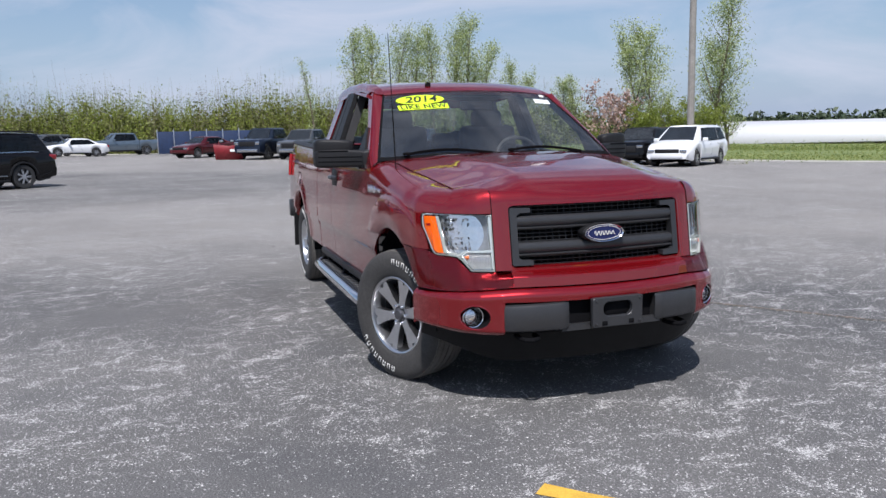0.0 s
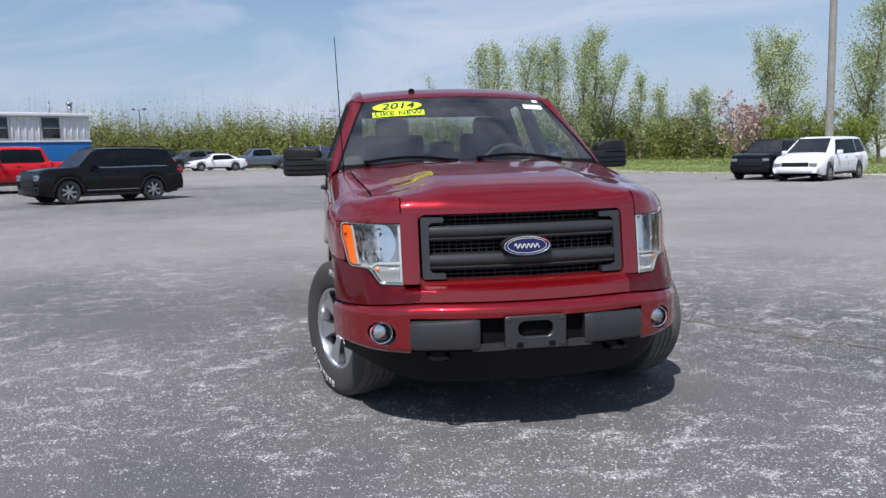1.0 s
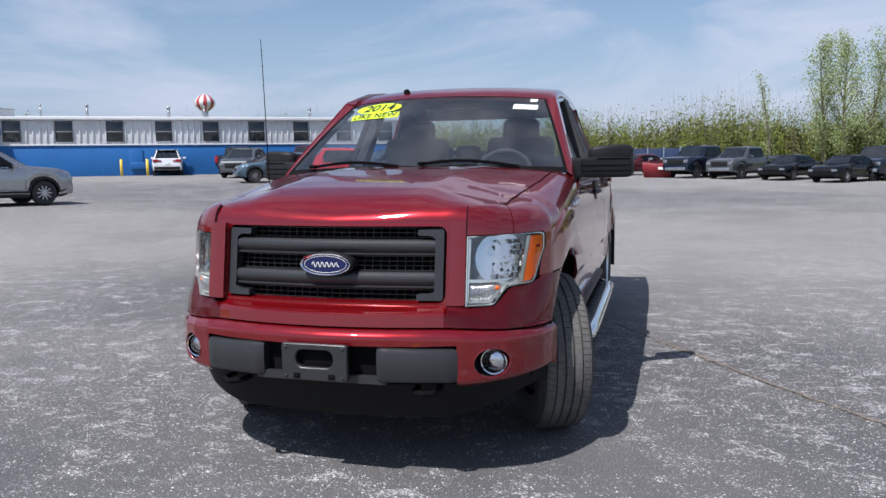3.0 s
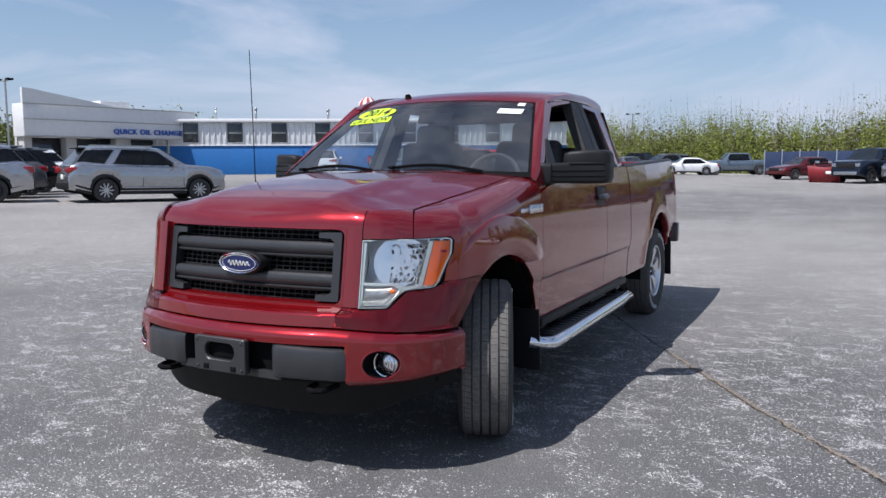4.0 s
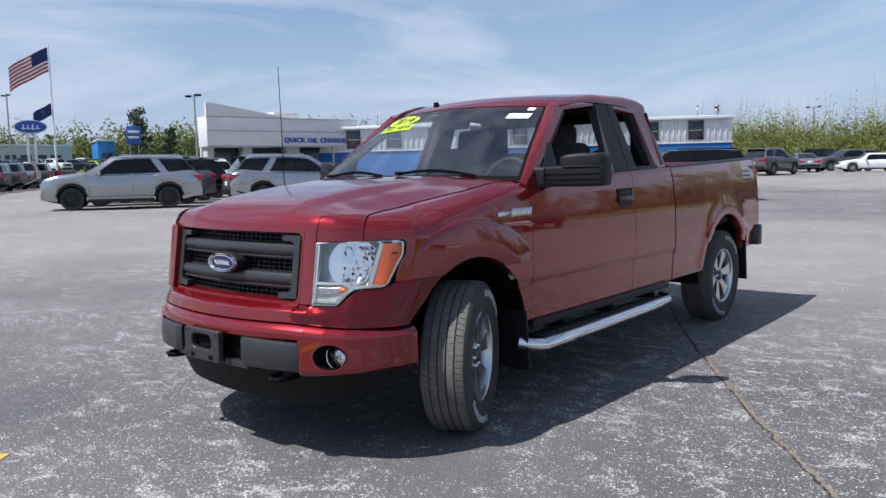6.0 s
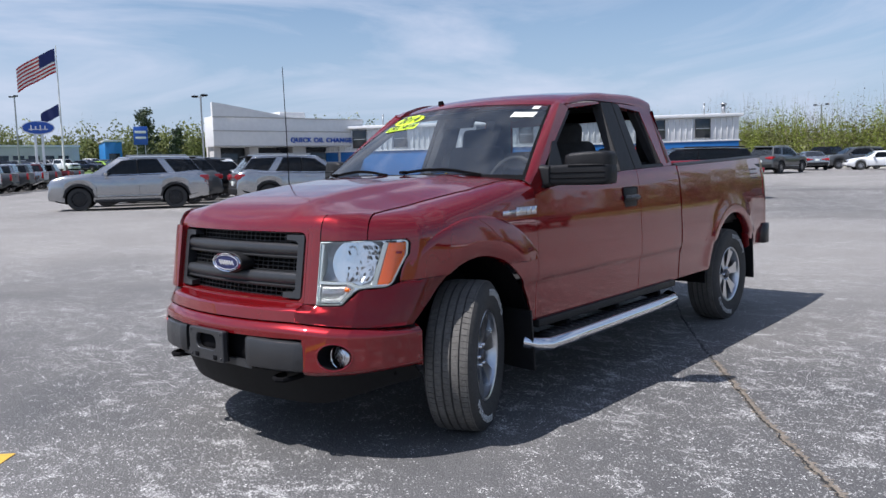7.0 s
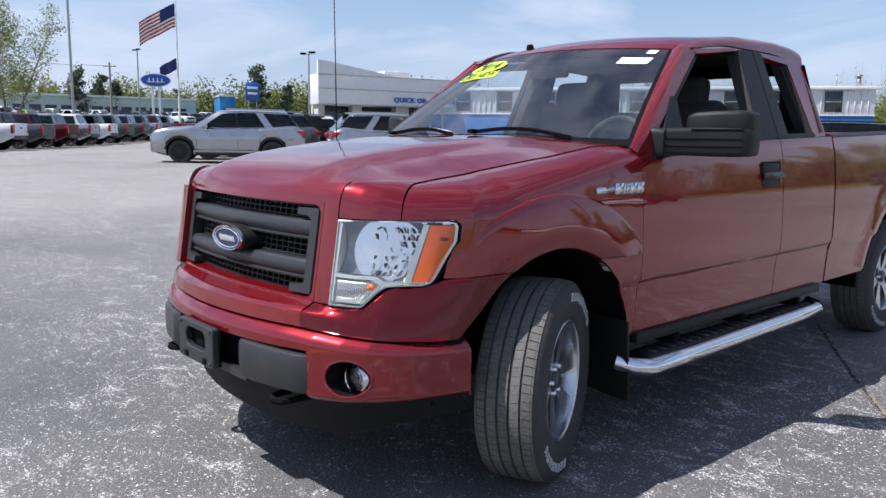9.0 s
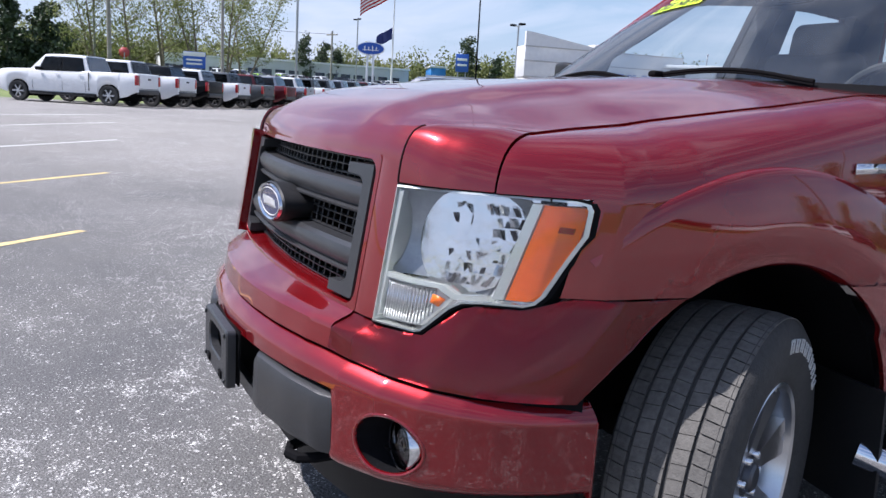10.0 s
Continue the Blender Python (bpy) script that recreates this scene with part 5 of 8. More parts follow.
    lathe(bm, [(0.0005, 0.098), (0.028, 0.098), (0.036, 0.092), (0.040, 0.078), (0.066, 0.074), (0.072, 0.04)], 32)
    hub = part("wheel_cap", bm, ALLOYD, rim, "grey wheel cap")
    for k in range(6):
        a = 2 * math.pi * k / 6
        bm = bmesh.new()
        tube(bm, [(0.055, 0.056 * math.cos(a), 0.056 * math.sin(a)), (0.092, 0.056 * math.cos(a), 0.056 * math.sin(a))], 0.010, 6)
        part("wheel_nut", bm, CHROME, hub)
    return top


wheel(pose(0.838, 0.845, 0.398), 1, 24)
wheel(pose(-0.838, 0.845, 0.398), -1, 24)
wheel(pose(0.785, 4.52, 0.398), 1, 0)
wheel(pose(-0.785, 4.52, 0.398), -1, 0)

# door and fender badges as plain silver shapes, decal on the bed
for s in (1, -1):
    bm = bmesh.new()
    def onside(p, d):
        return (s * (side_x(p[0], p[1]) + 0.001 + d), p[0], p[1])
    prism(bm, [(1.045, 1.132), (1.16, 1.136), (1.165, 1.158), (1.05, 1.156)], 0, 0.006, onside)
    for y0, w in ((1.165, 0.05), (1.222, 0.012), (1.242, 0.016), (1.266, 0.042), (1.316, 0.044)):
        prism(bm, [(y0, 1.125), (y0 + w, 1.125), (y0 + w + 0.012, 1.170), (y0 + 0.012, 1.170)], 0, 0.007, onside)
    part("fender_badge", bm, CHROME, truck, "silver fender badge of plain bars")
    for y0 in (5.02, 5.10, 5.18):
        for z in (1.235, 1.275, 1.315):
            bm = bmesh.new()
            prism(bm, [(y0, z), (y0 + 0.06, z), (y0 + 0.068, z + 0.012), (y0 + 0.008, z + 0.012)], 0, 0.0015, onside)
            part("decal_bar", bm, GREYPL, truck)

# stickers on the windscreen
def on_screen(cx, cz, scale_x=1.0, off=0.006):
    """Place flat (x, y) onto the glass about (cx across, cz up the glass)."""
    def f(p, d=0.0):
        v = cz + p[1] / 0.76
        half = lerp(0.884, 0.668, v)
        return ws(((cx + p[0]) / half + 1) / 2, v, off + d)
    return f


tri = on_screen(-0.43, 0.862)
bm = bmesh.new()
oval_pts = [(0.172 * math.cos(2 * math.pi * k / 36), 0.062 * math.sin(2 * math.pi * k / 36)) for k in range(36)]
c0 = bm.verts.new(tri((0, 0)))
ring = [bm.verts.new(tri(p)) for p in oval_pts]
for k in range(36):
    bm.faces.new((c0, ring[k], ring[(k + 1) % 36]))
sticker = part("price_year_sticker", bm, YELLOWST, None, "")
sticker.name = "oval_sticker"
tagged(sticker, "fluorescent yellow oval sticker with a black year on the windscreen", "sticker")
lv, lf = lettering("2014", 0.115, 0.0, 1.0, 0.25)
raw("sticker_figure", [tri((v.x, v.y), 0.002) for v in lv], lf, INK, sticker, False)
tri2 = on_screen(-0.43, 0.735)
bm = bmesh.new()
rows = [[bm.verts.new(tri2((lerp(-0.178, 0.178, i / 8), q))) for q in (-0.032, 0.032)] for i in range(9)]
for a, b in zip(rows, rows[1:]):
    bm.faces.new((a[0], b[0], b[1], a[1]))
sticker2 = tagged(part("banner_sticker", bm, YELLOWST, None), "fluorescent yellow banner sticker on the windscreen", "sticker")
lv, lf = lettering("LIKE NEW", 0.070, 0.0, 1.05)
raw("sticker_letters", [tri2((v.x, v.y), 0.002) for v in lv], lf, INK, sticker2, False)
for cx, cz, w, h, nm in ((0.56, 0.83, 0.075, 0.030, "paper_label"), (0.60, 0.945, 0.022, 0.018, "small_paper_label")):
    f = on_screen(cx, cz)
    raw(nm, [f((-w, -h)), f((w, -h)), f((w, h)), f((-w, h))], [(0, 1, 2, 3)], PAPER, None, False)
    tagged(bpy.data.objects[nm], "white paper label on the windscreen", "label")

# ---------------------------------------------------------------- parked vehicles
TYREFAR = mat("plain_tyre", (0.03, 0.03, 0.03), 0.8, vary=0.2)
RIMFAR = mat("plain_alloy", (0.5, 0.5, 0.52), 0.3, 0.9, vary=0.1, scale=20)
RIMBLACK = mat("black_alloy", (0.03, 0.03, 0.032), 0.35, 0.5, vary=0.1, scale=20)
GALVR = mat("satin_roof_rail", (0.40, 0.41, 0.42), 0.35, 0.9, vary=0.08)
CARGLASS = mat("car_glass", (0.010, 0.012, 0.014), 0.05, vary=0.3, scale=1.5, spec=0.6)
CARSCREEN = mat("car_windscreen", (0.035, 0.042, 0.048), 0.04, vary=0.5, scale=3.0, spec=1.0, coat=1.0)
LAMPFAR = mat("lamp_glass", (0.42, 0.43, 0.45), 0.14, 0.85, vary=0.1, scale=30)
PAINTS = {
    "black": mat("black_car_paint", (0.005, 0.005, 0.006), 0.25, vary=0.06, scale=1.5, coat=0.8, spec=0.0), "red": paint("bright_red_car_paint", (0.55, 0.012, 0.02)),
    "silver": paint("silver_car_paint", (0.36, 0.37, 0.385), 0.80, 0.26), "white": paint("white_car_paint", (0.74, 0.75, 0.76)),
    "slate": paint("slate_blue_car_paint", (0.10, 0.15, 0.19), 0.4), "grey": paint("grey_car_paint", (0.09, 0.095, 0.10), 0.4),
    "maroon": paint("maroon_car_paint", (0.09, 0.012, 0.016), 0.3), "navy": paint("navy_car_paint", (0.012, 0.018, 0.035), 0.3),
    "steel": paint("steel_blue_car_paint", (0.13, 0.17, 0.21), 0.5), "green": paint("olive_car_paint", (0.25, 0.42, 0.03)),
}
# length, width, height, front overhang, wheelbase, wheel radius, belt; shoulder line; cabin (base front, top front, top rear, base rear); bed start
KINDS = {
    "suv": dict(L=5.05, W=1.98, H=1.78, fo=0.93, wb=3.03, wr=0.375, line=[(0, 0.70), (0.03, 0.93), (0.10, 1.03), (0.5, 1.12), (1.35, 1.19), (1.9, 1.15), (4.7, 1.22), (4.98, 1.15), (5.05, 0.75)], cab=(1.25, 2.15, 4.45, 4.94), win=[(1.75, 2.76), (2.80, 3.70), (3.76, 4.75)], glass=[[(1.62, 0.03), (2.28, 0.86), (2.74, 0.92), (2.76, 0.03)], [(2.80, 0.03), (2.78, 0.92), (3.40, 0.92), (3.72, 0.08)], [(3.98, 0.10), (3.64, 0.91), (4.50, 0.88), (4.80, 0.24)]]),
    "bigsuv": dict(L=5.33, W=2.03, H=1.94, fo=0.95, wb=3.11, wr=0.41, line=[(0, 0.72), (0.03, 0.98), (0.12, 1.14), (0.5, 1.19), (1.4, 1.25), (1.9, 1.22), (5.0, 1.27), (5.27, 1.20), (5.33, 0.8)], cab=(1.35, 2.10, 4.75, 5.22), win=[(1.85, 2.88), (2.92, 3.88), (3.94, 5.05)]),
    "pickup": dict(L=5.90, W=2.02, H=1.95, fo=0.95, wb=3.70, wr=0.41, line=[(0, 0.74), (0.03, 1.0), (0.10, 1.16), (0.5, 1.22), (1.4, 1.28), (1.9, 1.26), (4.0, 1.30), (5.86, 1.34), (5.90, 1.32)], cab=(1.38, 2.08, 3.75, 4.02), win=[(1.85, 2.84), (2.90, 3.80)], bed=4.10),
    "heavy": dict(L=6.35, W=2.06, H=2.04, fo=1.0, wb=4.06, wr=0.42, line=[(0, 0.80), (0.03, 1.12), (0.10, 1.27), (0.5, 1.31), (1.5, 1.35), (2.0, 1.33), (4.2, 1.36), (6.31, 1.40), (6.35, 1.38)], cab=(1.48, 2.15, 3.95, 4.18), win=[(1.95, 2.97), (3.03, 4.0)], bed=4.26),
    "sedan": dict(L=4.95, W=1.86, H=1.47, fo=0.95, wb=2.95, wr=0.34, line=[(0, 0.50), (0.03, 0.62), (0.2, 0.76), (0.6, 0.86), (1.45, 0.98), (2.0, 0.96), (4.0, 1.03), (4.75, 1.02), (4.92, 0.92), (4.95, 0.6)], cab=(1.30, 2.10, 3.45, 4.32), win=[(1.75, 2.74), (2.78, 3.9)]),
    "minivan": dict(L=5.10, W=1.99, H=1.75, fo=0.98, wb=3.03, wr=0.34, line=[(0, 0.55), (0.03, 0.68), (0.2, 0.85), (0.5, 0.95), (1.05, 1.08), (1.6, 1.06), (4.8, 1.10), (5.05, 1.05), (5.10, 0.7)], cab=(0.92, 1.95, 4.65, 5.02), win=[(1.5, 2.68), (2.72, 3.68), (3.73, 4.88)]),
    "crossover": dict(L=4.72, W=1.88, H=1.62, fo=0.87, wb=2.98, wr=0.365, line=[(0, 0.58), (0.03, 0.74), (0.2, 0.90), (0.6, 0.98), (1.35, 1.08), (1.9, 1.06), (4.2, 1.16), (4.62, 1.12), (4.72, 0.75)], cab=(1.15, 2.05, 3.60, 4.45), win=[(1.65, 2.64), (2.68, 3.95)]),
    "boxsuv": dict(L=5.12, W=1.93, H=1.73, fo=0.95, wb=2.99, wr=0.36, line=[(0, 0.62), (0.03, 0.92), (0.08, 1.05), (0.5, 1.09), (1.5, 1.13), (2.0, 1.11), (4.95, 1.13), (5.07, 1.10), (5.12, 0.75)], cab=(1.45, 2.00, 4.75, 5.02), win=[(1.85, 2.83), (2.87, 3.88), (3.92, 4.88)]),
}


def vehicle(kind, colour, name, label, rim=None, detail=True):
    k = KINDS[kind]
    L, W, H, wr = k["L"], k["W"], k["H"], k["wr"]
    pm, rim = PAINTS[colour], rim or RIMFAR
    top = empty(name)
    tagged(top, label, "car" if kind in ("sedan",) else {"suv": "SUV", "bigsuv": "SUV", "boxsuv": "SUV", "crossover": "SUV", "minivan": "minivan"}.get(kind, "pickup truck"))
    axles = (k["fo"], k["fo"] + k["wb"])
    oy = -(k["fo"] + k["wb"] / 2)
    line = curve([p[0] for p in k["line"]], [p[1] for p in k["line"]])
    bed = k.get("bed")
    base = 0.24 if kind not in ("pickup", "heavy") else 0.36
    RA = wr + 0.06

    def floor_z(y):
        z = base + 0.10 * (1 - sstep(0, 0.5, y)) + (0.16 if not bed else 0.26) * sstep(L - 0.7, L, y)
        for a in axles:
            d = abs(y - a)
            if d < RA:
                z = max(z, wr + math.sqrt(RA * RA - d * d))
        return z

    def wide(y):
        return W / 2 * (1 - 0.13 * (1 - sstep(0, 0.55, y)) ** 2 - (0.09 if not bed else 0.02) * sstep(L - 0.5, L, y) ** 2)
    ys = {0.0, L, *[p[0] for p in k["line"]], *[L * i / 26 for i in range(27)]}
    for a in axles:
        ys |= {a - RA * math.cos(math.pi * i / 14) for i in range(15)} | {a - RA - 0.002, a + RA + 0.002}
    if bed:
        ys |= {bed - 0.01, bed, L - 0.09, L - 0.08}
    ys = sorted(y for y in ys if 0 <= y <= L)
    bm = bmesh.new()
    rows = []
    for y in ys:
        w, zb, zt = wide(y), floor_z(y), line(y)
        zb = min(zb, zt - 0.05)
        h = zt - zb
        deep = 0.50 if bed and bed <= y <= L - 0.085 else -0.045 * sstep(0.05, 0.4, y) * (1 - sstep(L - 0.3, L, y))
        half = [(w - 0.09, zb), (w - 0.045, zb + 0.12 * min(h, 1)), (w - 0.018, zb + 0.36 * h), (w, zb + 0.60 * h), (w - 0.010, zb + 0.74 * h), (w - 0.048, zt - 0.07 * min(h, 1)), (w - 0.09, zt), (w - 0.12, zt - deep * (1 if deep > 0 else 0.5)), (w * 0.45, zt - deep)]
        ring = half + [(-x, z) for x, z in half[::-1]]
        rows.append([bm.verts.new((x, y + oy, z)) for x, z in ring])
    n = len(rows[0])
    for a, b in zip(rows, rows[1:]):
        for i in range(n - 1):
            bm.faces.new((a[i], b[i], b[i + 1], a[i + 1]))
    bm.faces.new(rows[0])
    bm.faces.new(rows[-1][::-1])
    body = part("body", bm, pm, top, sharp=42)
    bm = bmesh.new()
    box(bm, 0, L / 2 + oy, base + 0.16, W * 0.80, L * 0.92, 0.22, 0)
    part("underbody", bm, DARK, top)
    for a in axles:
        bm = bmesh.new()
        box(bm, 0, a + oy, wr + 0.16, W * 0.86, RA * 2.02, RA * 1.45, 0)
        part("wheel_well", bm, DARK, top)
    # cabin
    b0, t0, t1, b1 = k["cab"]
    zbelt = lambda y: line(y) - 0.035
    wb_, wt_ = W / 2 - 0.075, W / 2 - 0.27 if kind not in ("pickup", "heavy", "bigsuv", "boxsuv") else W / 2 - 0.20

    def cabin_pt(y, t):
        """Side of the cabin at a level t from belt to roof edge."""
        zr = H - 0.055
        return (lerp(wb_, wt_, t ** 1.15), y, lerp(zbelt(y), zr, t))
    bm = bmesh.new()
    rows = []
    N = 16
    for i in range(N + 1):
        u = i / N
        yb, yt = lerp(b0, b1, u), lerp(t0, t1, u)
        crown = 0.055 * math.sin(math.pi * (0.12 + 0.76 * u)) ** 0.6
        zr = H - 0.055 + (crown - 0.045) * 1.0
        inset = 0.05 * (1 - sstep(0, 0.15, u)) + 0.06 * sstep(0.85, 1, u)
        prof = [(wb_ - inset, yb, zbelt(yb)), (lerp(wb_, wt_, 0.5) + 0.012 - inset, lerp(yb, yt, 0.5), lerp(zbelt(yb), zr, 0.5)), (wt_ + 0.012 - inset, lerp(yb, yt, 0.94), lerp(zbelt(yb), zr, 0.94)), (wt_ - 0.07 - inset, yt, zr + 0.025), (wt_ * 0.5, yt, zr + 0.052)]
        ring = prof + [(-x, y, z) for x, y, z in prof[::-1]]
        rows.append([bm.verts.new((x, y + oy, z)) for x, y, z in ring])
    for a, b in zip(rows, rows[1:]):
        for i in range(len(a) - 1):
            bm.faces.new((a[i], b[i], b[i + 1], a[i + 1]))
    bm.faces.new(rows[0])
    bm.faces.new(rows[-1][::-1])
    part("cabin", bm, pm, top, sharp=30)

    def on_side(y, t):
        """A place on the cabin's side: distance y from the nose, level t from belt to roof."""
        u = min(max((y - lerp(b0, t0, t)) / (lerp(b1, t1, t) - lerp(b0, t0, t)), 0.0), 1.0)
        inset = 0.05 * (1 - sstep(0, 0.15, u)) + 0.06 * sstep(0.85, 1, u)
        zr = H - 0.10 + 0.055 * math.sin(math.pi * (0.12 + 0.76 * u)) ** 0.6
        x = float(np.interp(t, (0, 0.5, 0.94), (wb_, lerp(wb_, wt_, 0.5) + 0.012, wt_ + 0.012))) - inset
        return x, lerp(zbelt(lerp(b0, b1, u)), zr, t)

    def pane(nm, quad, s, out, material):
        """Four corners (y, t), lower front first, clockwise, laid on the cabin's side."""
        bm = bmesh.new()
        rr = []
        for i in range(6):
            row = []
            for j in range(6):
                p, q = i / 5, j / 5
                y = lerp(lerp(quad[0][0], quad[3][0], p), lerp(quad[1][0], quad[2][0], p), q)
                t = lerp(lerp(quad[0][1], quad[3][1], p), lerp(quad[1][1], quad[2][1], p), q)
                x, z = on_side(y, t)
                row.append(bm.verts.new((s * (x + out), y + oy, z)))
            rr.append(row)
        for a, b in zip(rr, rr[1:]):
            for j in range(5):
                bm.faces.new((a[j], a[j + 1], b[j + 1], b[j]))
        bmesh.ops.solidify(bm, geom=bm.faces[:], thickness=0.008)
        part(nm, bm, material, top)
    quads = k.get("glass") or [[(w0 if i else max(w0, b0 + 0.12), 0.07), (max(w0, lerp(b0, t0, 0.88) + 0.12), 0.88), (min(w1, lerp(b1, t1, 0.88) - 0.12), 0.88), (min(w1, lerp(b1, t1, 0.07) - 0.14), 0.07)] for i, (w0, w1) in enumerate(k["win"])]
    for s in (1, -1):
        for q in quads:
            pane("side_window", q, s, 0.012, CARGLASS)
        pane("belt_trim", [(quads[0][0][0], 0.03), (quads[0][0][0] + 0.03, 0.085), (quads[-1][3][0] - 0.03, 0.085), (quads[-1][3][0], 0.03)], s, 0.018, CHROME if kind in ("bigsuv", "suv", "boxsuv") else BLACKPL)
        pane("door_pillar", [(quad_y, t_) for quad_y, t_ in ((quads[0][3][0], 0.07), (quads[0][2][0], 0.88), (quads[1][1][0], 0.88), (quads[1][0][0], 0.07))], s, 0.010, BLACKPL)
    for nm, yb, yt, sg in (("windscreen", b0, t0, -1), ("rear_window", b1, t1, 1)):
        bm = bmesh.new()
        rr = []
        for t in (0.08, 0.5, 0.93):
            row = []
            for j in range(7):
                a = j / 3 - 1
                x = a * (lerp(wb_, wt_, t) - 0.13)
                off = 0.022
                row.append(bm.verts.new((x, lerp(yb, yt, t) + sg * off + oy, lerp(zbelt(yb), H - 0.04, t) + 0.012)))
            rr.append(row)
        for a, b in zip(rr, rr[1:]):
            for j in range(6):
                bm.faces.new((a[j], a[j + 1], b[j + 1], b[j]))
        bmesh.ops.solidify(bm, geom=bm.faces[:], thickness=0.012)
        part(nm, bm, CARSCREEN, top)
    # wheels
    for a in axles:
        for s in (1, -1):
            wh = empty("wheel")
            wh.parent = top
            wh.matrix_basis = pose(s * (W / 2 - 0.13), a + oy, wr, 0, 0, 0 if s > 0 else 180)
            bm = bmesh.new()
            lathe(bm, [(wr * 0.66, 0.09), (wr * 0.70, 0.11), (wr * 0.93, 0.115), (wr, 0.09), (wr, -0.09), (wr * 0.9, -0.11), (wr * 0.6, -0.10)], 28)
            part("tyre", bm, TYREFAR, wh)
            bm = bmesh.new()
            lathe(bm, [(wr * 0.68, 0.100), (wr * 0.64, 0.104), (wr * 0.60, 0.085), (wr * 0.58, 0.0)], 28)
            lathe(bm, [(0.001, 0.04), (wr * 0.6, 0.03)], 20)
            rm = part("rim", bm, RIMBLACK, wh)
            bm = bmesh.new()
            nsp = 10 if kind in ("suv", "crossover") else 7 if kind in ("bigsuv", "sedan") else 6
            thin = 0.42 if nsp == 10 else 0.62
            for q in range(nsp):
                an = 2 * math.pi * q / nsp
                prism(bm, [(0.02, -0.035 * thin), (wr * 0.66, -0.055 * thin), (wr * 0.66, -0.016 * thin), (wr * 0.3, 0), (wr * 0.66, 0.016 * thin), (wr * 0.66, 0.055 * thin), (0.02, 0.035 * thin)], 0.098, 0.07, lambda p, d: (d, p[0] * math.cos(an) - p[1] * math.sin(an), p[0] * math.sin(an) + p[1] * math.cos(an)))
            lathe(bm, [(0.0005, 0.104), (wr * 0.16, 0.10), (wr * 0.18, 0.07)], 14)
            part("spokes", bm, rim, rm)
    # lamps, grille, bumper, mirrors, handles
    zf = line(0.1)
    gh = 0.30 if kind not in ("sedan", "crossover", "minivan") else 0.16
    boxpart("grille", (0, oy + 0.02, zf - 0.24 if bed else base + 0.35 + gh / 2), (W * 0.52, 0.09, gh), BLACKPL, top, 0.02)
    boxpart("front_bumper", (0, oy + 0.03, base + 0.24), (W * 0.70, 0.16, 0.20), pm if kind not in ("pickup", "heavy") else LAMPFAR, top, 0.04)
    for s in (1, -1):
        boxpart("headlamp", (s * (W / 2 - 0.30), oy + 0.055, max(zf - 0.20, base + 0.42)), (0.28, 0.17, 0.20 if kind in ("pickup", "heavy", "bigsuv") else 0.13), LAMPFAR, top, 0.03)
        zl = line(L - 0.3) - 0.22
        if bed:
            boxpart("tail_lamp", (s * (W / 2 - 0.115), L + oy - 0.05, zl - 0.06), (0.21, 0.13, 0.42), REDLENS, top, 0.02)
        else:
            boxpart("tail_lamp", (s * (wide(L - 0.12) - 0.172), L + oy - 0.150, zl + 0.03), (0.33, 0.33, 0.19), REDLENS, top, 0.03, 2, (0, 0, s * 9))
            boxpart("tail_lamp_inner", (s * (W / 2 - 0.46), L + oy - 0.012, zl + 0.03), (0.30, 0.06, 0.09), REDLENS, top, 0.02)
        ym = k["win"][0][0] + 0.05
        boxpart("wing_mirror", (s * (W / 2 + 0.09), ym + oy, line(ym) + 0.06), (0.22, 0.12, 0.16), pm if kind != "heavy" else BLACKPL, top, 0.04)
        for w0, w1 in k["win"][:2]:
            boxpart("door_handle", (s * (W / 2 - 0.005), w1 + oy - 0.16, line(w1) - 0.14), (0.03, 0.18, 0.035), pm, top, 0.01)
        for a0, a1 in ((axles[0] + RA + 0.05, axles[1] - RA - 0.05),):
            boxpart("rocker_trim", (s * (W / 2 - 0.03), (a0 + a1) / 2 + oy, base + 0.05), (0.06, a1 - a0, 0.09), BLACKPL, top, 0.015)
        for yy in [k["win"][0][0] - 0.28] + [w[1] + 0.045 for w in k["win"][:2]]:
            def seam(u, v):
                z = lerp(base + 0.16, line(yy) - 0.08, v)
                return (s * (W / 2 + 0.002 - 0.09 * max(0, 0.55 - v) ** 1.5 - 0.10 * max(0, v - 0.55)), yy + oy + 0.010 * u, z)
            grid("door_seam", 1, 4, seam, DARK, top, 0.004)
    if bed:
        boxpart("tailgate_seam", (0, L + oy + 0.004, line(L) - 0.61), (W * 0.80, 0.012, 0.02), DARK, top, 0)
        flat = mat("tailgate_" + colour, tuple(min(q * 1.15, 0.8) for q in pm.node_tree.nodes["Principled BSDF"].inputs["Base Color"].default_value[:3]), 0.5, vary=0.06, scale=3, spec=0.3)
        boxpart("tailgate", (0, L + oy + 0.004, line(L) - 0.31), (W * 0.76, 0.03, 0.54), flat, top, 0.012, 2, (-2, 0, 0))
        boxpart("tailgate_handle", (0, L + oy + 0.022, line(L) - 0.20), (0.28, 0.02, 0.07), BLACKPL, top, 0.01)
        for s in (1, -1):
            boxpart("bed_gap", (s * (W / 2 - 0.02), bed - 0.05 + oy, line(bed) - 0.40), (0.045, 0.022, 0.76), DARK, top, 0)
            boxpart("step_bar", (s * (W / 2 - 0.02), (axles[0] + axles[1]) / 2 + oy, base - 0.02), (0.14, k["wb"] - 2 * RA - 0.2, 0.06), BLACKPL, top, 0.02)
    else:
        lows = [y for y in ys if y > 0.12 and y < L - 0.12]
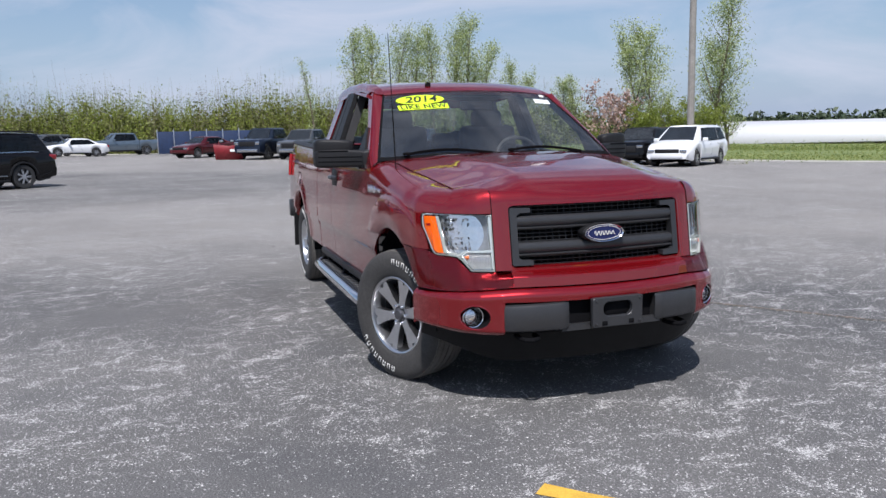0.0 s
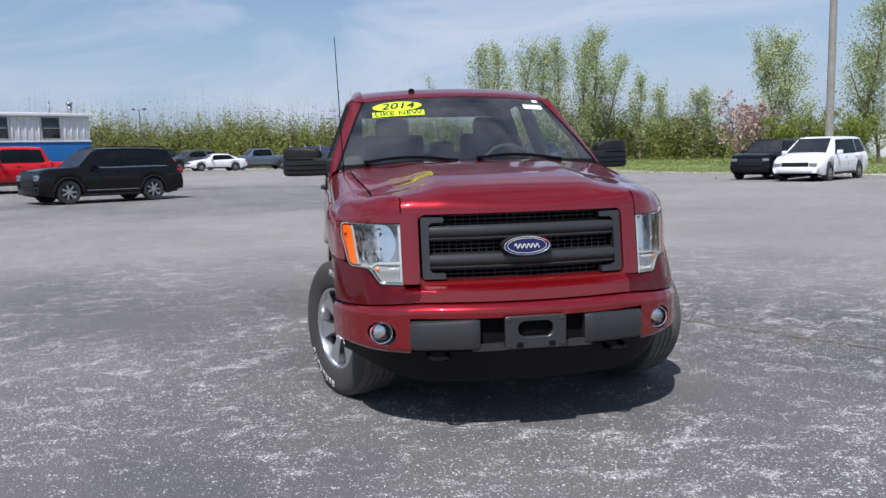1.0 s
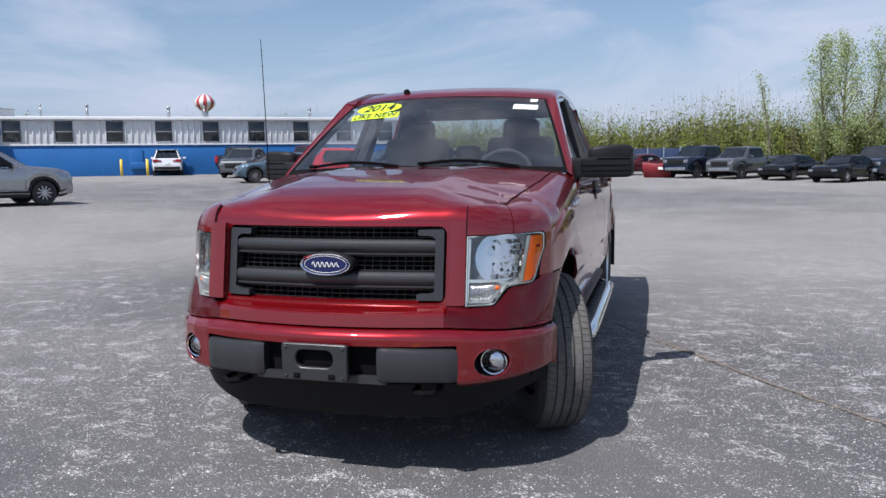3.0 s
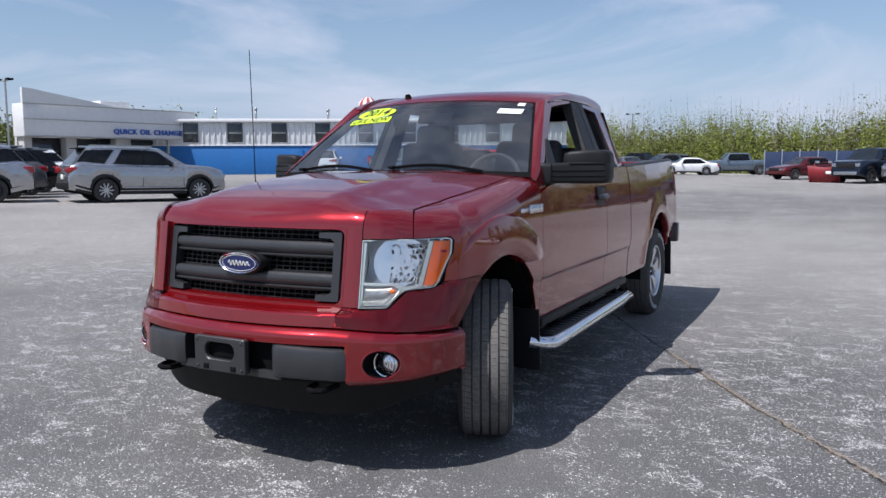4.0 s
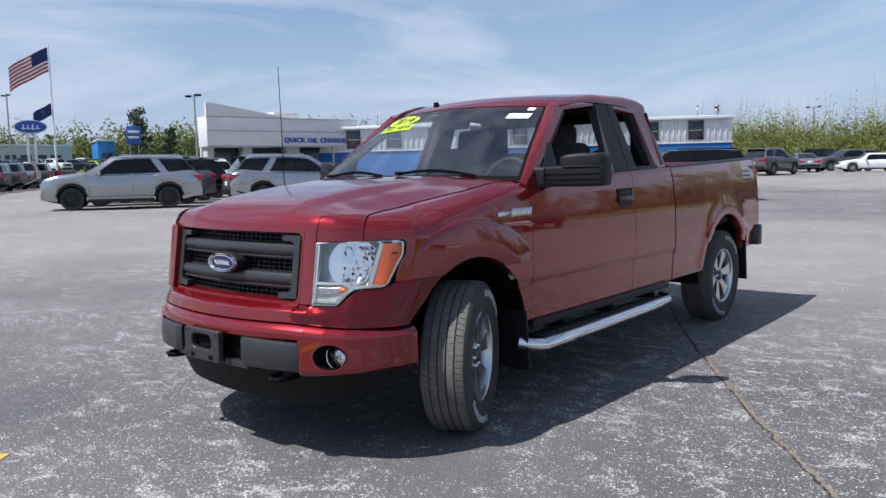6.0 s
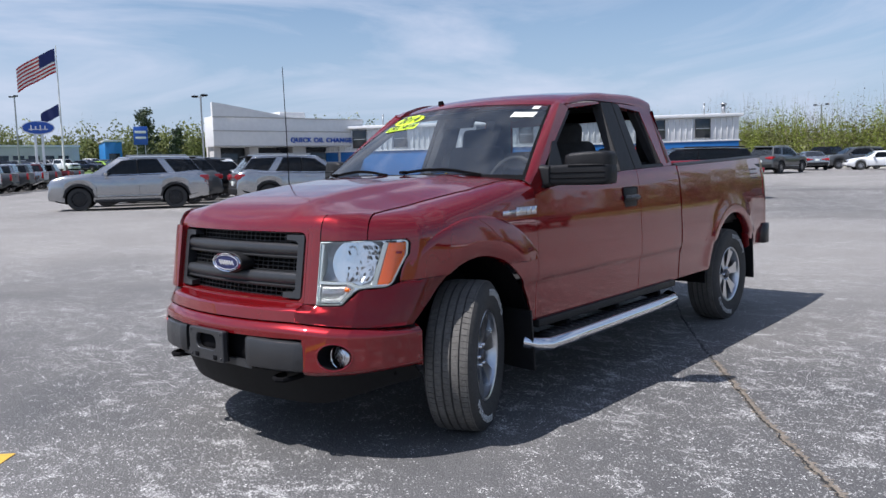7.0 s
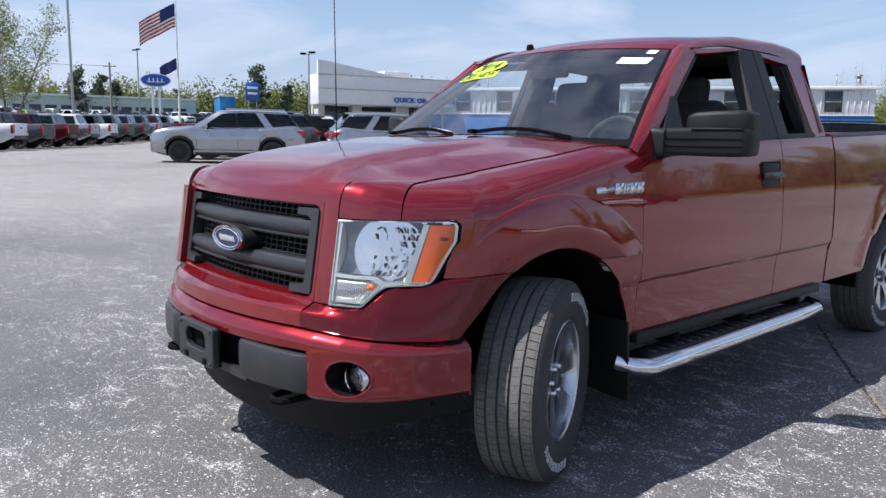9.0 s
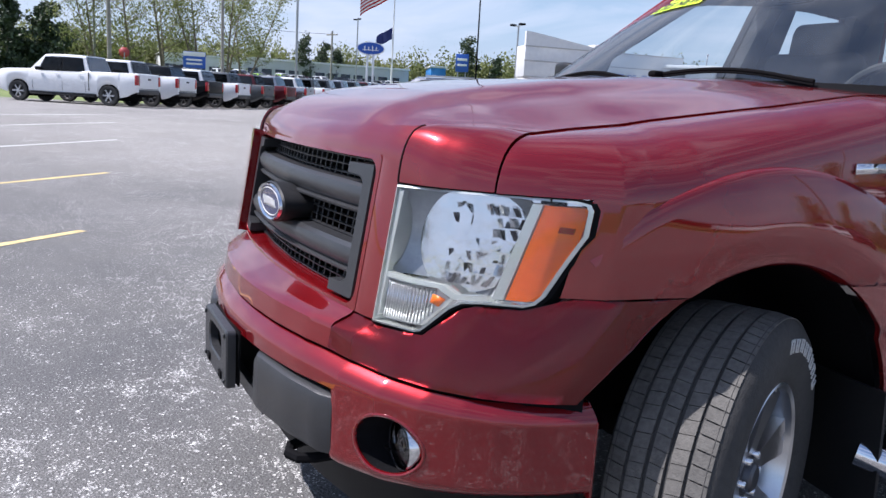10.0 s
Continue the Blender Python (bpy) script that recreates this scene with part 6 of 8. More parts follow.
        for s in (1, -1):
            def clad(u, v):
                y = lows[round(u * (len(lows) - 1))]
                z0 = floor_z(y)
                return (s * (wide(y) - 0.032 - 0.05 * (1 - v)), y + oy, lerp(z0, z0 + (0.20 if kind not in ("sedan", "minivan") else 0.05), v))
            grid("lower_cladding", len(lows) - 1, 3, clad, BLACKPL if kind not in ("sedan", "minivan") else pm, top, 0.006)
            if kind in ("suv", "bigsuv"):
                boxpart("roof_rail", (s * (wt_ - 0.02), (t0 + t1) / 2 + oy + 0.1, H + 0.02), (0.05, (t1 - t0) * 0.85, 0.05), BLACKPL if kind == "bigsuv" else GALVR, top, 0.015)
    boxpart("rear_bumper", (0, L + oy - 0.04, base + 0.28), (W * 0.84, 0.16, 0.20), GREYPL if kind in ("pickup", "heavy") else BLACKPL, top, 0.03)
    boxpart("plate_bar", (0, L + oy + 0.005, 0.80 if kind not in ("pickup", "heavy") else 0.62), (0.31, 0.02, 0.15), PAPER, top, 0.005)
    if kind in ("suv", "bigsuv", "crossover"):
        boxpart("roof_spoiler", (0, t1 + oy + 0.10, H - 0.055), (W * 0.60, 0.26, 0.035), BLACKPL if kind == "suv" else pm, top, 0.015)
        for s in (1, -1):
            boxpart("rocker_strip", (s * (W / 2 + 0.004), (axles[0] + axles[1]) / 2 + oy, base + 0.215), (0.03, k["wb"] - 2 * RA - 0.25, 0.028), GALVR, top, 0.008)
    if kind in ("suv", "bigsuv", "crossover", "boxsuv"):
        for a in axles:
            for s in (1, -1):
                bm = bmesh.new()
                lathe(bm, [(RA - 0.005, s * (W / 2 - 0.05)), (RA - 0.005, s * (W / 2 + 0.012)), (RA + 0.055, s * (W / 2 + 0.008)), (RA + 0.06, s * (W / 2 - 0.03))], 20, pose(0, a + oy, wr), 0.12, math.pi - 0.12)
                part("arch_trim", bm, BLACKPL, top)
    return top


def park(ob, x, y, hx, hy, lift=0.0):
    """Stand a vehicle on the lot, its nose along (hx, hy)."""
    ang = math.degrees(math.atan2(hx, -hy))
    e = 1.5
    d = Vector((hx, hy)).normalized()
    zf, zr = rise(x + d.x * e, y + d.y * e), rise(x - d.x * e, y - d.y * e)
    ob.matrix_basis = pose(x, y, (zf + zr) / 2 + lift, math.degrees(math.atan2(zr - zf, 2 * e)), 0, ang)
    return ob


def by_wheels(kind, fw, rw, side):
    """Centre and heading from the near front and rear wheels; side = 1 when the near side is the driver's."""
    f, r = Vector(fw), Vector(rw)
    d = (f - r).normalized()
    left = Vector((-d.y, d.x)) * -1
    mid = (f + r) / 2
    off = (KINDS[kind]["W"] / 2 - 0.1)
    lx = Vector((d.y, -d.x)) * -1
    c = mid - lx * off * side
    return c.x, c.y, d.x, d.y


park(vehicle("bigsuv", "black", "black_suv", "black full-size SUV parked on the lot"), *by_wheels("bigsuv", (-9.6, 24.4), (-7.15, 26.5), 1))
park(vehicle("pickup", "red", "red_pickup", "bright red crew-cab pickup parked beside the black SUV"), *by_wheels("pickup", (-15.0, 30.2), (-12.0, 32.6), 1))
park(vehicle("crossover", "slate", "slate_crossover", "slate blue electric crossover parked in the row"), *by_wheels("crossover", (-19.3, 33.6), (-17.0, 35.5), 1))
park(vehicle("suv", "grey", "grey_suv", "dark grey SUV parked nose out by the blue wall"), -23.8, 40.4, 0.25, -0.97)
park(vehicle("pickup", "maroon", "maroon_pickup", "dark maroon pickup parked by the blue wall"), -22.0, 46.5, 0.1, 1.0)
park(vehicle("pickup", "navy", "navy_pickup", "dark pickup parked by the blue wall"), -27.5, 46.2, -0.3, 0.95)
SILVER = park(vehicle("suv", "silver", "silver_suv", "silver mid-size SUV parked in the row"), *by_wheels("suv", (-17.3, 16.9), (-18.6, 14.1), -1))
first = vehicle("suv", "silver", "silver_suv", "silver SUV with black roof and black wheels in the row", RIMBLACK)
park(first, *by_wheels("suv", (-22.4, 9.3), (-20.85, 11.9), 1))
park(vehicle("suv", "grey", "grey_suv", "dark grey SUV parked in the row"), -24.57, 13.06, -0.51, -0.86)
park(vehicle("suv", "black", "black_suv", "black SUV parked in the row"), -26.71, 15.15, -0.51, -0.86)
park(vehicle("suv", "white", "white_suv", "white SUV parked in the row"), -28.84, 17.23, -0.51, -0.86)
park(vehicle("suv", "white", "white_suv", "white SUV parked nose in to the blue wall"), -32.3, 44.6, -0.55, 0.84)
park(vehicle("crossover", "white", "white_hatchback", "white hatchback parked behind the silver SUV"), -38.6, 33.4, 0.7, 0.6)
park(vehicle("pickup", "steel", "blue_pickup", "steel blue crew-cab pickup at the edge of the lot"), -6.6, 70.5, -0.93, -0.36)
park(vehicle("sedan", "white", "white_sedan", "white sedan at the edge of the lot"), -9.9, 65.2, -0.9, -0.43)
park(vehicle("suv", "grey", "grey_suv", "dark grey SUV at the edge of the lot"), -12.6, 69.0, -0.8, -0.6)
park(vehicle("sedan", "maroon", "maroon_sedan", "maroon sedan parked behind the plough"), -0.2, 54.2, -0.72, -0.69)
park(vehicle("heavy", "navy", "navy_pickup", "dark navy pickup with a chrome grille"), 3.9, 50.3, -0.55, -0.84)
park(vehicle("pickup", "grey", "grey_pickup", "dark grey pickup parked in the row"), 6.3, 49.0, -0.55, -0.84)
park(vehicle("sedan", "black", "black_sedan", "black sedan with a bright grille in the row"), 8.8, 46.9, -0.55, -0.84)
park(vehicle("sedan", "black", "black_sedan", "black muscle sedan in the row"), 11.2, 44.2, -0.62, -0.78)
park(vehicle("pickup", "navy", "navy_pickup", "dark pickup parked in the row"), 13.8, 47.2, -0.55, -0.84)
park(vehicle("boxsuv", "black", "black_suv", "black box-shaped SUV beside the white minivan"), 18.9, 28.1, -0.80, -0.60)
park(vehicle("minivan", "white", "white_minivan", "white minivan with dark windows at the lot's edge"), *by_wheels("minivan", (18.5, 23.7), (21.15, 25.45), 1))
park(vehicle("suv", "grey", "grey_suv", "dark grey SUV with red tail lamps parked facing away"), -13.5, 52.6, 0.15, 0.98)
park(vehicle("sedan", "silver", "silver_sedan", "silver sedan parked facing away"), -14.3, 63.0, -0.45, 0.89)
park(vehicle("pickup", "black", "black_pickup", "black pickup parked far off"), -16.5, 76.0, -0.9, 0.4)

# row of pickups seen from behind
ROWCOL = ["white", "white", "black", "white", "grey", "maroon", "silver", "white", "grey", "grey", "silver", "grey", "maroon", "grey"]
made = {}
for k, c in enumerate(ROWCOL):
    kind = "heavy" if k < 2 else "pickup"
    x, y, hx, hy = by_wheels(kind, (-35.95 - 2.25 * k, -1.7 + 1.92 * k), (-33.7 - 2.25 * k, 1.7 + 1.92 * k), 1)
    if (kind, c) not in made:
        made[kind, c] = tagged(vehicle(kind, c, c + "_pickup", c + " crew-cab pickup in the row of pickups"), group="row of pickups")
        ob = made[kind, c]
    else:
        ob = copy_thing(made[kind, c], Matrix.Identity(4))
    park(ob, x, y, hx, hy)

# ---------------------------------------------------------------- snow plough and blue screen by the far row
RUSTRED = mat("scuffed_red_steel", (0.20, 0.012, 0.018), 0.5, vary=0.3, scale=4, bump=0.2)
BLUEFENCE = mat("blue_mesh_screen", (0.010, 0.026, 0.075), 0.7, vary=0.3, scale=2, bump=0.2)
plough = tagged(empty("snow_plough", pose(1.15, 48.6, rise(1.15, 48.6), 0, 0, -4)), "red steel snow plough standing on the asphalt", "snow plough")
grid("blade", 8, 10, lambda u, v: (lerp(-0.85 - 0.1 * v, 0.85 + 0.1 * v, u), -0.30 * math.sin(v * 2.2) + 0.1 + 0.15 * abs(2 * u - 1), lerp(0.0, 0.90 + 0.12 * abs(2 * u - 1), v)), RUSTRED, plough, 0.03)
for x in (-0.8, -0.3, 0.3, 0.8):
    boxpart("rib", (x, 0.10, 0.45), (0.05, 0.22, 0.85), RUSTRED, plough, 0.01)
boxpart("frame", (0, 0.5, 0.35), (0.9, 0.7, 0.12), DARK, plough, 0.02)
boxpart("label_bar", (0.35, -0.235, 0.60), (0.55, 0.01, 0.16), PAPER, plough, 0.002)
for x in (-0.45, 0.25):
    boxpart("plough_lamp", (x, 0.45, 1.22), (0.30, 0.20, 0.20), DARK, plough, 0.03)
    boxpart("lamp_glass", (x, 0.34, 1.22), (0.24, 0.02, 0.15), LAMPFAR, plough, 0.01)
bm = bmesh.new()
tube(bm, [(-0.6, 0.5, 0.3), (-0.6, 0.5, 1.2), (0.45, 0.5, 1.2), (0.45, 0.5, 0.3)], 0.04, 6)
part("lamp_frame", bm, RUSTRED, plough)
screen_b = tagged(empty("blue_screen_fence", pose(0.2, 61.5, rise(0.2, 61.5), 0, 0, -6)), "dark blue screened enclosure fence", "fence")
for k in range(6):
    boxpart("fence_panel", (-3.0 + k * 1.25, 0, 1.0), (1.19, 0.05, 1.75), BLUEFENCE, screen_b, 0.01)
for k in range(7):
    boxpart("fence_post", (-3.62 + k * 1.25, 0, 1.02), (0.07, 0.07, 2.04), RIMFAR, screen_b, 0.01)
boxpart("fence_side", (-3.62, 1.5, 1.0), (0.05, 3.0, 1.75), BLUEFENCE, screen_b, 0.01)

# ---------------------------------------------------------------- buildings
WHITESTEEL = mat("white_ribbed_steel", (0.66, 0.67, 0.68), 0.45, vary=0.08, scale=0.7, bump=0.05, bscale=30)
BLUEWALL = mat("blue_painted_wall", (0.010, 0.120, 0.36), 0.6, vary=0.14, scale=0.5, bump=0.15, bscale=25)
OFFWHITE = mat("off_white_panel", (0.66, 0.66, 0.655), 0.55, vary=0.07, scale=0.4, bump=0.08, bscale=20)
DARKGLASS = mat("dark_window_glass", (0.02, 0.025, 0.03), 0.06, vary=0.3, scale=1.0, spec=0.7)
SIGNBLUE = mat("sign_blue", (0.02, 0.09, 0.42), 0.4, vary=0.06, scale=3)
CONC = mat("pale_concrete", (0.42, 0.41, 0.39), 0.85, vary=0.12, scale=1.2, bump=0.3, bscale=40)
GALV = mat("galvanised_steel", (0.35, 0.36, 0.37), 0.45, 0.8, vary=0.12, scale=5)
REDSTRIPE = mat("red_stripe_paint", (0.40, 0.06, 0.06), 0.5, vary=0.1)
WOOD = mat("weathered_pole_wood", (0.25, 0.235, 0.215), 0.9, vary=0.25, scale=3, bump=0.5, bscale=30)
YELLOWPOST = mat("yellow_bollard_paint", (0.75, 0.55, 0.05), 0.5, vary=0.1)


def frame_at(ax, ay, bx, by, z):
    """A pose whose x axis runs from a to b on the plan, with -y towards the lot."""
    return pose(ax, ay, z, 0, 0, math.degrees(math.atan2(by - ay, bx - ax))), math.hypot(bx - ax, by - ay)


# long workshop: blue wall below, white ribbed band with windows above
m, LW = frame_at(-43.5, 38.4, -17.2, 55.5, 0.55)
shop = tagged(empty("workshop_building", m), "long workshop with a blue wall and white ribbed metal upper band", "building")
shop_l = boxpart("blue_wall", (LW / 2, 6.0, 1.25), (LW, 12.0, 2.5), BLUEWALL, shop, 0.01)
boxpart("upper_wall", (LW / 2, 6.0, 3.38), (LW - 0.04, 11.96, 1.76), WHITESTEEL, shop, 0.01)
for k in range(int(LW / 0.42)):
    boxpart("wall_rib", (0.3 + k * 0.42, -0.02, 3.36), (0.12, 0.05, 1.64), WHITESTEEL, shop, 0.015, 1)
for k in range(26):
    boxpart("wall_rib", (LW + 0.0, 0.3 + k * 0.45, 3.36), (0.05, 0.12, 1.64), WHITESTEEL, shop, 0.015, 1)
boxpart("roof_edge", (LW / 2, 6.0, 4.33), (LW + 0.5, 12.6, 0.22), WHITEPAINT, shop, 0.03)
bm = bmesh.new()
prism(bm, [(-0.2, 4.44), (12.3, 4.44), (6.05, 4.85)], -0.2, LW + 0.2, lambda p, d: (d, p[0], p[1]))
part("roof", bm, WHITESTEEL, shop)
boxpart("band_trim", (LW / 2, -0.03, 2.50), (LW + 0.1, 0.08, 0.10), WHITEPAINT, shop, 0.01)
x = LW - 2.6
while x > 1:
    w = boxpart("window", (x, -0.05, 3.42), (1.0, 0.06, 1.40), DARKGLASS, shop, 0.005)
    boxpart("window_bar", (x, -0.09, 3.40), (1.0, 0.03, 0.06), GALV, w, 0.004)
    for q in (-0.52, 0.52):
        boxpart("window_frame", (x + q, -0.07, 3.42), (0.06, 0.08, 1.44), GREYPL, w, 0.004)
    x -= 3.25
for x, h, r in ((LW - 0.8, 0.75, 0.16), (LW - 2.2, 0.8, 0.05), (LW - 8.2, 0.7, 0.09), (LW - 16, 0.8, 0.07), (LW - 18.5, 0.7, 0.10), (LW - 24, 0.8, 0.09), (LW - 27, 0.8, 0.05)):
    bm = bmesh.new()
    tube(bm, [(x, 1.5, 4.4), (x, 1.5, 4.45 + h)], r, 8)
    tube(bm, [(x, 1.5, 4.45 + h), (x, 1.5, 4.58 + h)], [r * 1.7, r * 1.2], 8)
    part("roof_vent", bm, GALV, shop)
for x in (LW - 20.0, LW - 21.7):
    bm = bmesh.new()
    p = m @ Vector((x, -1.1, 0))
    tube(bm, [(p.x, p.y, rise(p.x, p.y) - 0.1), (p.x, p.y, rise(p.x, p.y) + 1.15)], 0.09, 10)
    tagged(part("bollard", bm, YELLOWPOST, None), "yellow steel bollard by the blue wall", "bollard", "bollards")
boxpart("wall_door", (LW - 20.8, -0.03, 1.1), (0.95, 0.06, 2.1), BLUEWALL, shop, 0.01)
boxpart("meter_box", (LW - 20.6, -0.15, 1.0), (1.2, 0.3, 0.5), BLUEWALL, shop, 0.03)

# striped water tank behind the workshop
tank = tagged(empty("water_tank", pose(-58.5, 90.5, 0)), "distant water tank with red and white stripes", "water tank")
for k in range(16):
    bm = bmesh.new()
    prof = [(0.02 + 1.35 * math.sin(math.pi * (0.06 + 0.86 * i / 12)) ** 0.8, 8.9 + 2.3 * i / 12) for i in range(13)]
    a0, a1 = 2 * math.pi * k / 16, 2 * math.pi * (k + 1) / 16
    rows = [[bm.verts.new((r * math.cos(a), r * math.sin(a), z)) for r, z in prof] for a in (a0, (a0 + a1) / 2, a1)]
    for a, b in zip(rows, rows[1:]):
        for i in range(12):
            bm.faces.new((a[i], b[i], b[i + 1], a[i + 1]))
    part("stripe", bm, REDSTRIPE if k % 2 else WHITEPAINT, tank)
bm = bmesh.new()
tube(bm, [(0, 0, 0), (0, 0, 9.1)], 0.4, 10)
part("tank_stem", bm, WHITEPAINT, tank)

# quick service building
m, QW = frame_at(-44.5, 28.9, -42.2, 40.6, 0.45)
quick = tagged(empty("service_building", m), "low white service building with blue lettering on its fascia", "building")
boxpart("fascia", (QW / 2, 0.2, 4.05), (QW + 0.4, 1.6, 2.10), OFFWHITE, quick, 0.03)
boxpart("rear_block", (QW / 2 + 2.6, 5.0, 2.4), (QW - 4.8, 8.0, 4.8), OFFWHITE, quick, 0.03)
for z in (5.07, 4.1, 3.03):
    boxpart("fascia_trim", (QW / 2, -0.62, z), (QW + 0.46, 0.05, 0.07), CONC, quick, 0.01)
boxpart("back_wall", (QW / 2, 1.2, 1.5), (QW, 0.3, 3.0), CONC, quick, 0.01)
for x0, x1 in ((0.0, 0.5), (2.7, 3.4), (6.2, 7.3), (10.2, QW)):
    boxpart("pier", ((x0 + x1) / 2, 0.4, 1.5), (x1 - x0, 0.8, 3.0), CONC, quick, 0.02)
# dark sheets across the bay openings, coloured for the shade inside
for x0, x1 in ((0.5, 2.7), (3.4, 6.2), (7.3, 10.2)):
    d = boxpart("bay_door", ((x0 + x1) / 2, 0.9, 1.48), (x1 - x0, 0.08, 2.96), DARKGLASS, quick, 0.01)
    for q in range(1, 4):
        boxpart("door_rail", ((x0 + x1) / 2, 0.84, q * 0.62), (x1 - x0, 0.05, 0.05), BLACKPL, d, 0.005)
bm = bmesh.new()
prism(bm, [(-0.2, 5.1), (6.0, 5.1), (5.6, 5.2), (0.4, 6.0), (-0.2, 6.05)], -0.62, -0.35, lambda p, d: (p[0], d, p[1]))
part("sloping_parapet", bm, OFFWHITE, quick)
boxpart("roof_unit", (QW * 0.62, 3.0, 5.42), (2.2, 1.8, 0.7), OFFWHITE, quick, 0.04)
lv, lf = lettering("QUICK OIL CHANGE", 0.50, 0.04, 1.12)
lx = 5.3 / (max(v.x for v in lv) - min(v.x for v in lv))
pts = [(v.x * lx + QW * 0.70, -0.68 - v.z, v.y + 3.45) for v in lv]
for vs, fs in pieces(pts, lf):
    raw("letter", vs, fs, SIGNBLUE, quick, False)

# far white barn with its long roof
m, BW = frame_at(80, 98, 128, 76, -1.1)
barn = tagged(empty("long_barn", m), "long low white barn beyond the grass", "barn")
boxpart("barn_wall", (BW / 2 + 5, 5, 0.3), (BW + 9, 9, 1.4), WHITESTEEL, barn, 0.02)
bm = bmesh.new()
prism(bm, [(-2.2, 0.45), (12.2, 0.45), (5, 3.95)], -0.4, BW + 10, lambda p, d: (d, p[0], p[1]))
part("barn_roof", bm, WHITEPAINT, barn)
boxpart("barn_foundation", (BW / 2 + 5, 0.3, -0.1), (BW + 9.4, 0.1, 0.9), CONC, barn, 0.01)
for k in range(14):
    boxpart("wall_rib", (2 + k * 3.8, 0.47, 0.5), (0.12, 0.06, 0.9), WHITESTEEL, barn, 0.01)

# far dealer buildings on the rise
GLASSBLUE = mat("blue_shopfront", (0.03, 0.20, 0.52), 0.35, vary=0.1, scale=1)
SHOPGREY = mat("silver_shopfront_panel", (0.50, 0.50, 0.50), 0.6, 0.0, vary=0.12, scale=0.5)
for nm, ax, ay, bx, by, z, h, mt, lab in (
        ("far_showroom", -150, 33, -147, 66, 3.4, 4.3, SHOPGREY, "distant grey showroom with a glass front"),
        ("far_blue_showroom", -139.6, 67.5, -138.6, 70.3, 2.6, 5.8, GLASSBLUE, "distant bright blue showroom"),
        ("far_white_shed", -150, 18, -150, 33, 3.0, 4.4, OFFWHITE, "distant low white shed")):
    m, FW = frame_at(ax, ay, bx, by, z - 2.0)
    bld = tagged(empty(nm, m), lab, "building")
    boxpart("wall", (FW / 2, 5, h / 2 + 1), (FW, 10, h + 2), mt, bld, 0.02)
    boxpart("roof", (FW / 2, 5, h + 2.1), (FW + 0.4, 10.4, 0.35), WHITEPAINT, bld, 0.02)
    for q in range(int(FW / 2.6)):
        boxpart("shop_window", (1.6 + q * 2.6, -0.05, 2.0 + h * 0.36), (1.9, 0.08, h * 0.5), DARKGLASS, bld, 0.01)

# ---------------------------------------------------------------- poles, flags and signs
def pole(name, x, y, h, r0, r1, material, label, category, z=None):
    z = rise(x, y) if z is None else z
    ob = tagged(empty(name, pose(x, y, z)), label, category)
    bm = bmesh.new()
    tube(bm, [(0, 0, -0.2), (0, 0, h * 0.5), (0, 0, h)], [r0, (r0 + r1) / 2, r1], 10)
    part("shaft", bm, material, ob)
    return ob


def lamp_head(ob, h, n=2, spread=0.7):
    bm = bmesh.new()
    tube(bm, [(-spread, 0, h - 0.05), (0, 0, h - 0.15), (spread, 0, h - 0.05)], 0.04, 6)
    part("cross_arm", bm, GALV, ob)
    for s in (-1, 1)[:n]:
        boxpart("lamp_head", (s * spread, -0.1, h - 0.02), (0.35, 0.5, 0.16), DARK, ob, 0.03)


pole("light_pole", 24.7, 32.4, 15.5, 0.20, 0.15, WOOD, "tall grey utility pole beside the trees", "pole")
lamp_head(pole("parking_lamp", -24.2, 104, 7.6, 0.11, 0.08, GALV, "grey parking lot lamp post", "lamp post"), 7.6)
lamp_head(pole("parking_lamp", -55.7, 35.2, 7.4, 0.09, 0.07, GALV, "grey parking lot lamp post", "lamp post"), 7.4)
lamp_head(pole("parking_lamp", -101, 37.5, 11.0, 0.11, 0.08, GALV, "grey parking lot lamp post", "lamp post", 1), 11.0)
pole("tall_pole", -74.8, 21.5, 16, 0.14, 0.09, GALV, "tall bare steel pole", "pole")
pole("tall_pole", -66.0, 12.6, 16, 0.14, 0.10, WOOD, "tall brown pole beside the road", "pole")
for px, py, h, turn in ((-102.2, 34.3, 9.6, 20), (-57.8, 3.3, 11.5, 70), (-95.0, 4.2, 10.5, 70)):
    up = pole("utility_pole", px, py, h, 0.17, 0.12, WOOD, "wooden utility pole with cross arm", "utility pole", 0.6)
    boxpart("cross_arm", (0, 0, h - 0.5), (2.4, 0.12, 0.14), WOOD, up, 0.01, 1, (0, 0, turn))
    for q in (-1.0, -0.4, 0.4, 1.0):
        boxpart("insulator", (q * math.cos(radians(turn)), q * math.sin(radians(turn)), h - 0.34), (0.07, 0.07, 0.2), WHITEPAINT, up, 0.02, 1)
bm = bmesh.new()
tube(bm, [(-57.8, 3.3, 10.9), (-60, 2.2, 11.1), (-62.0, 1.2, 11.0)], 0.05, 6)
arm = tagged(part("street_lamp_arm", bm, GALV, None), "street lamp on an arm over the road", "street lamp")
boxpart("lamp_head", (-62.4, 1.0, 10.95), (0.7, 0.3, 0.16), GALV, arm, 0.05)
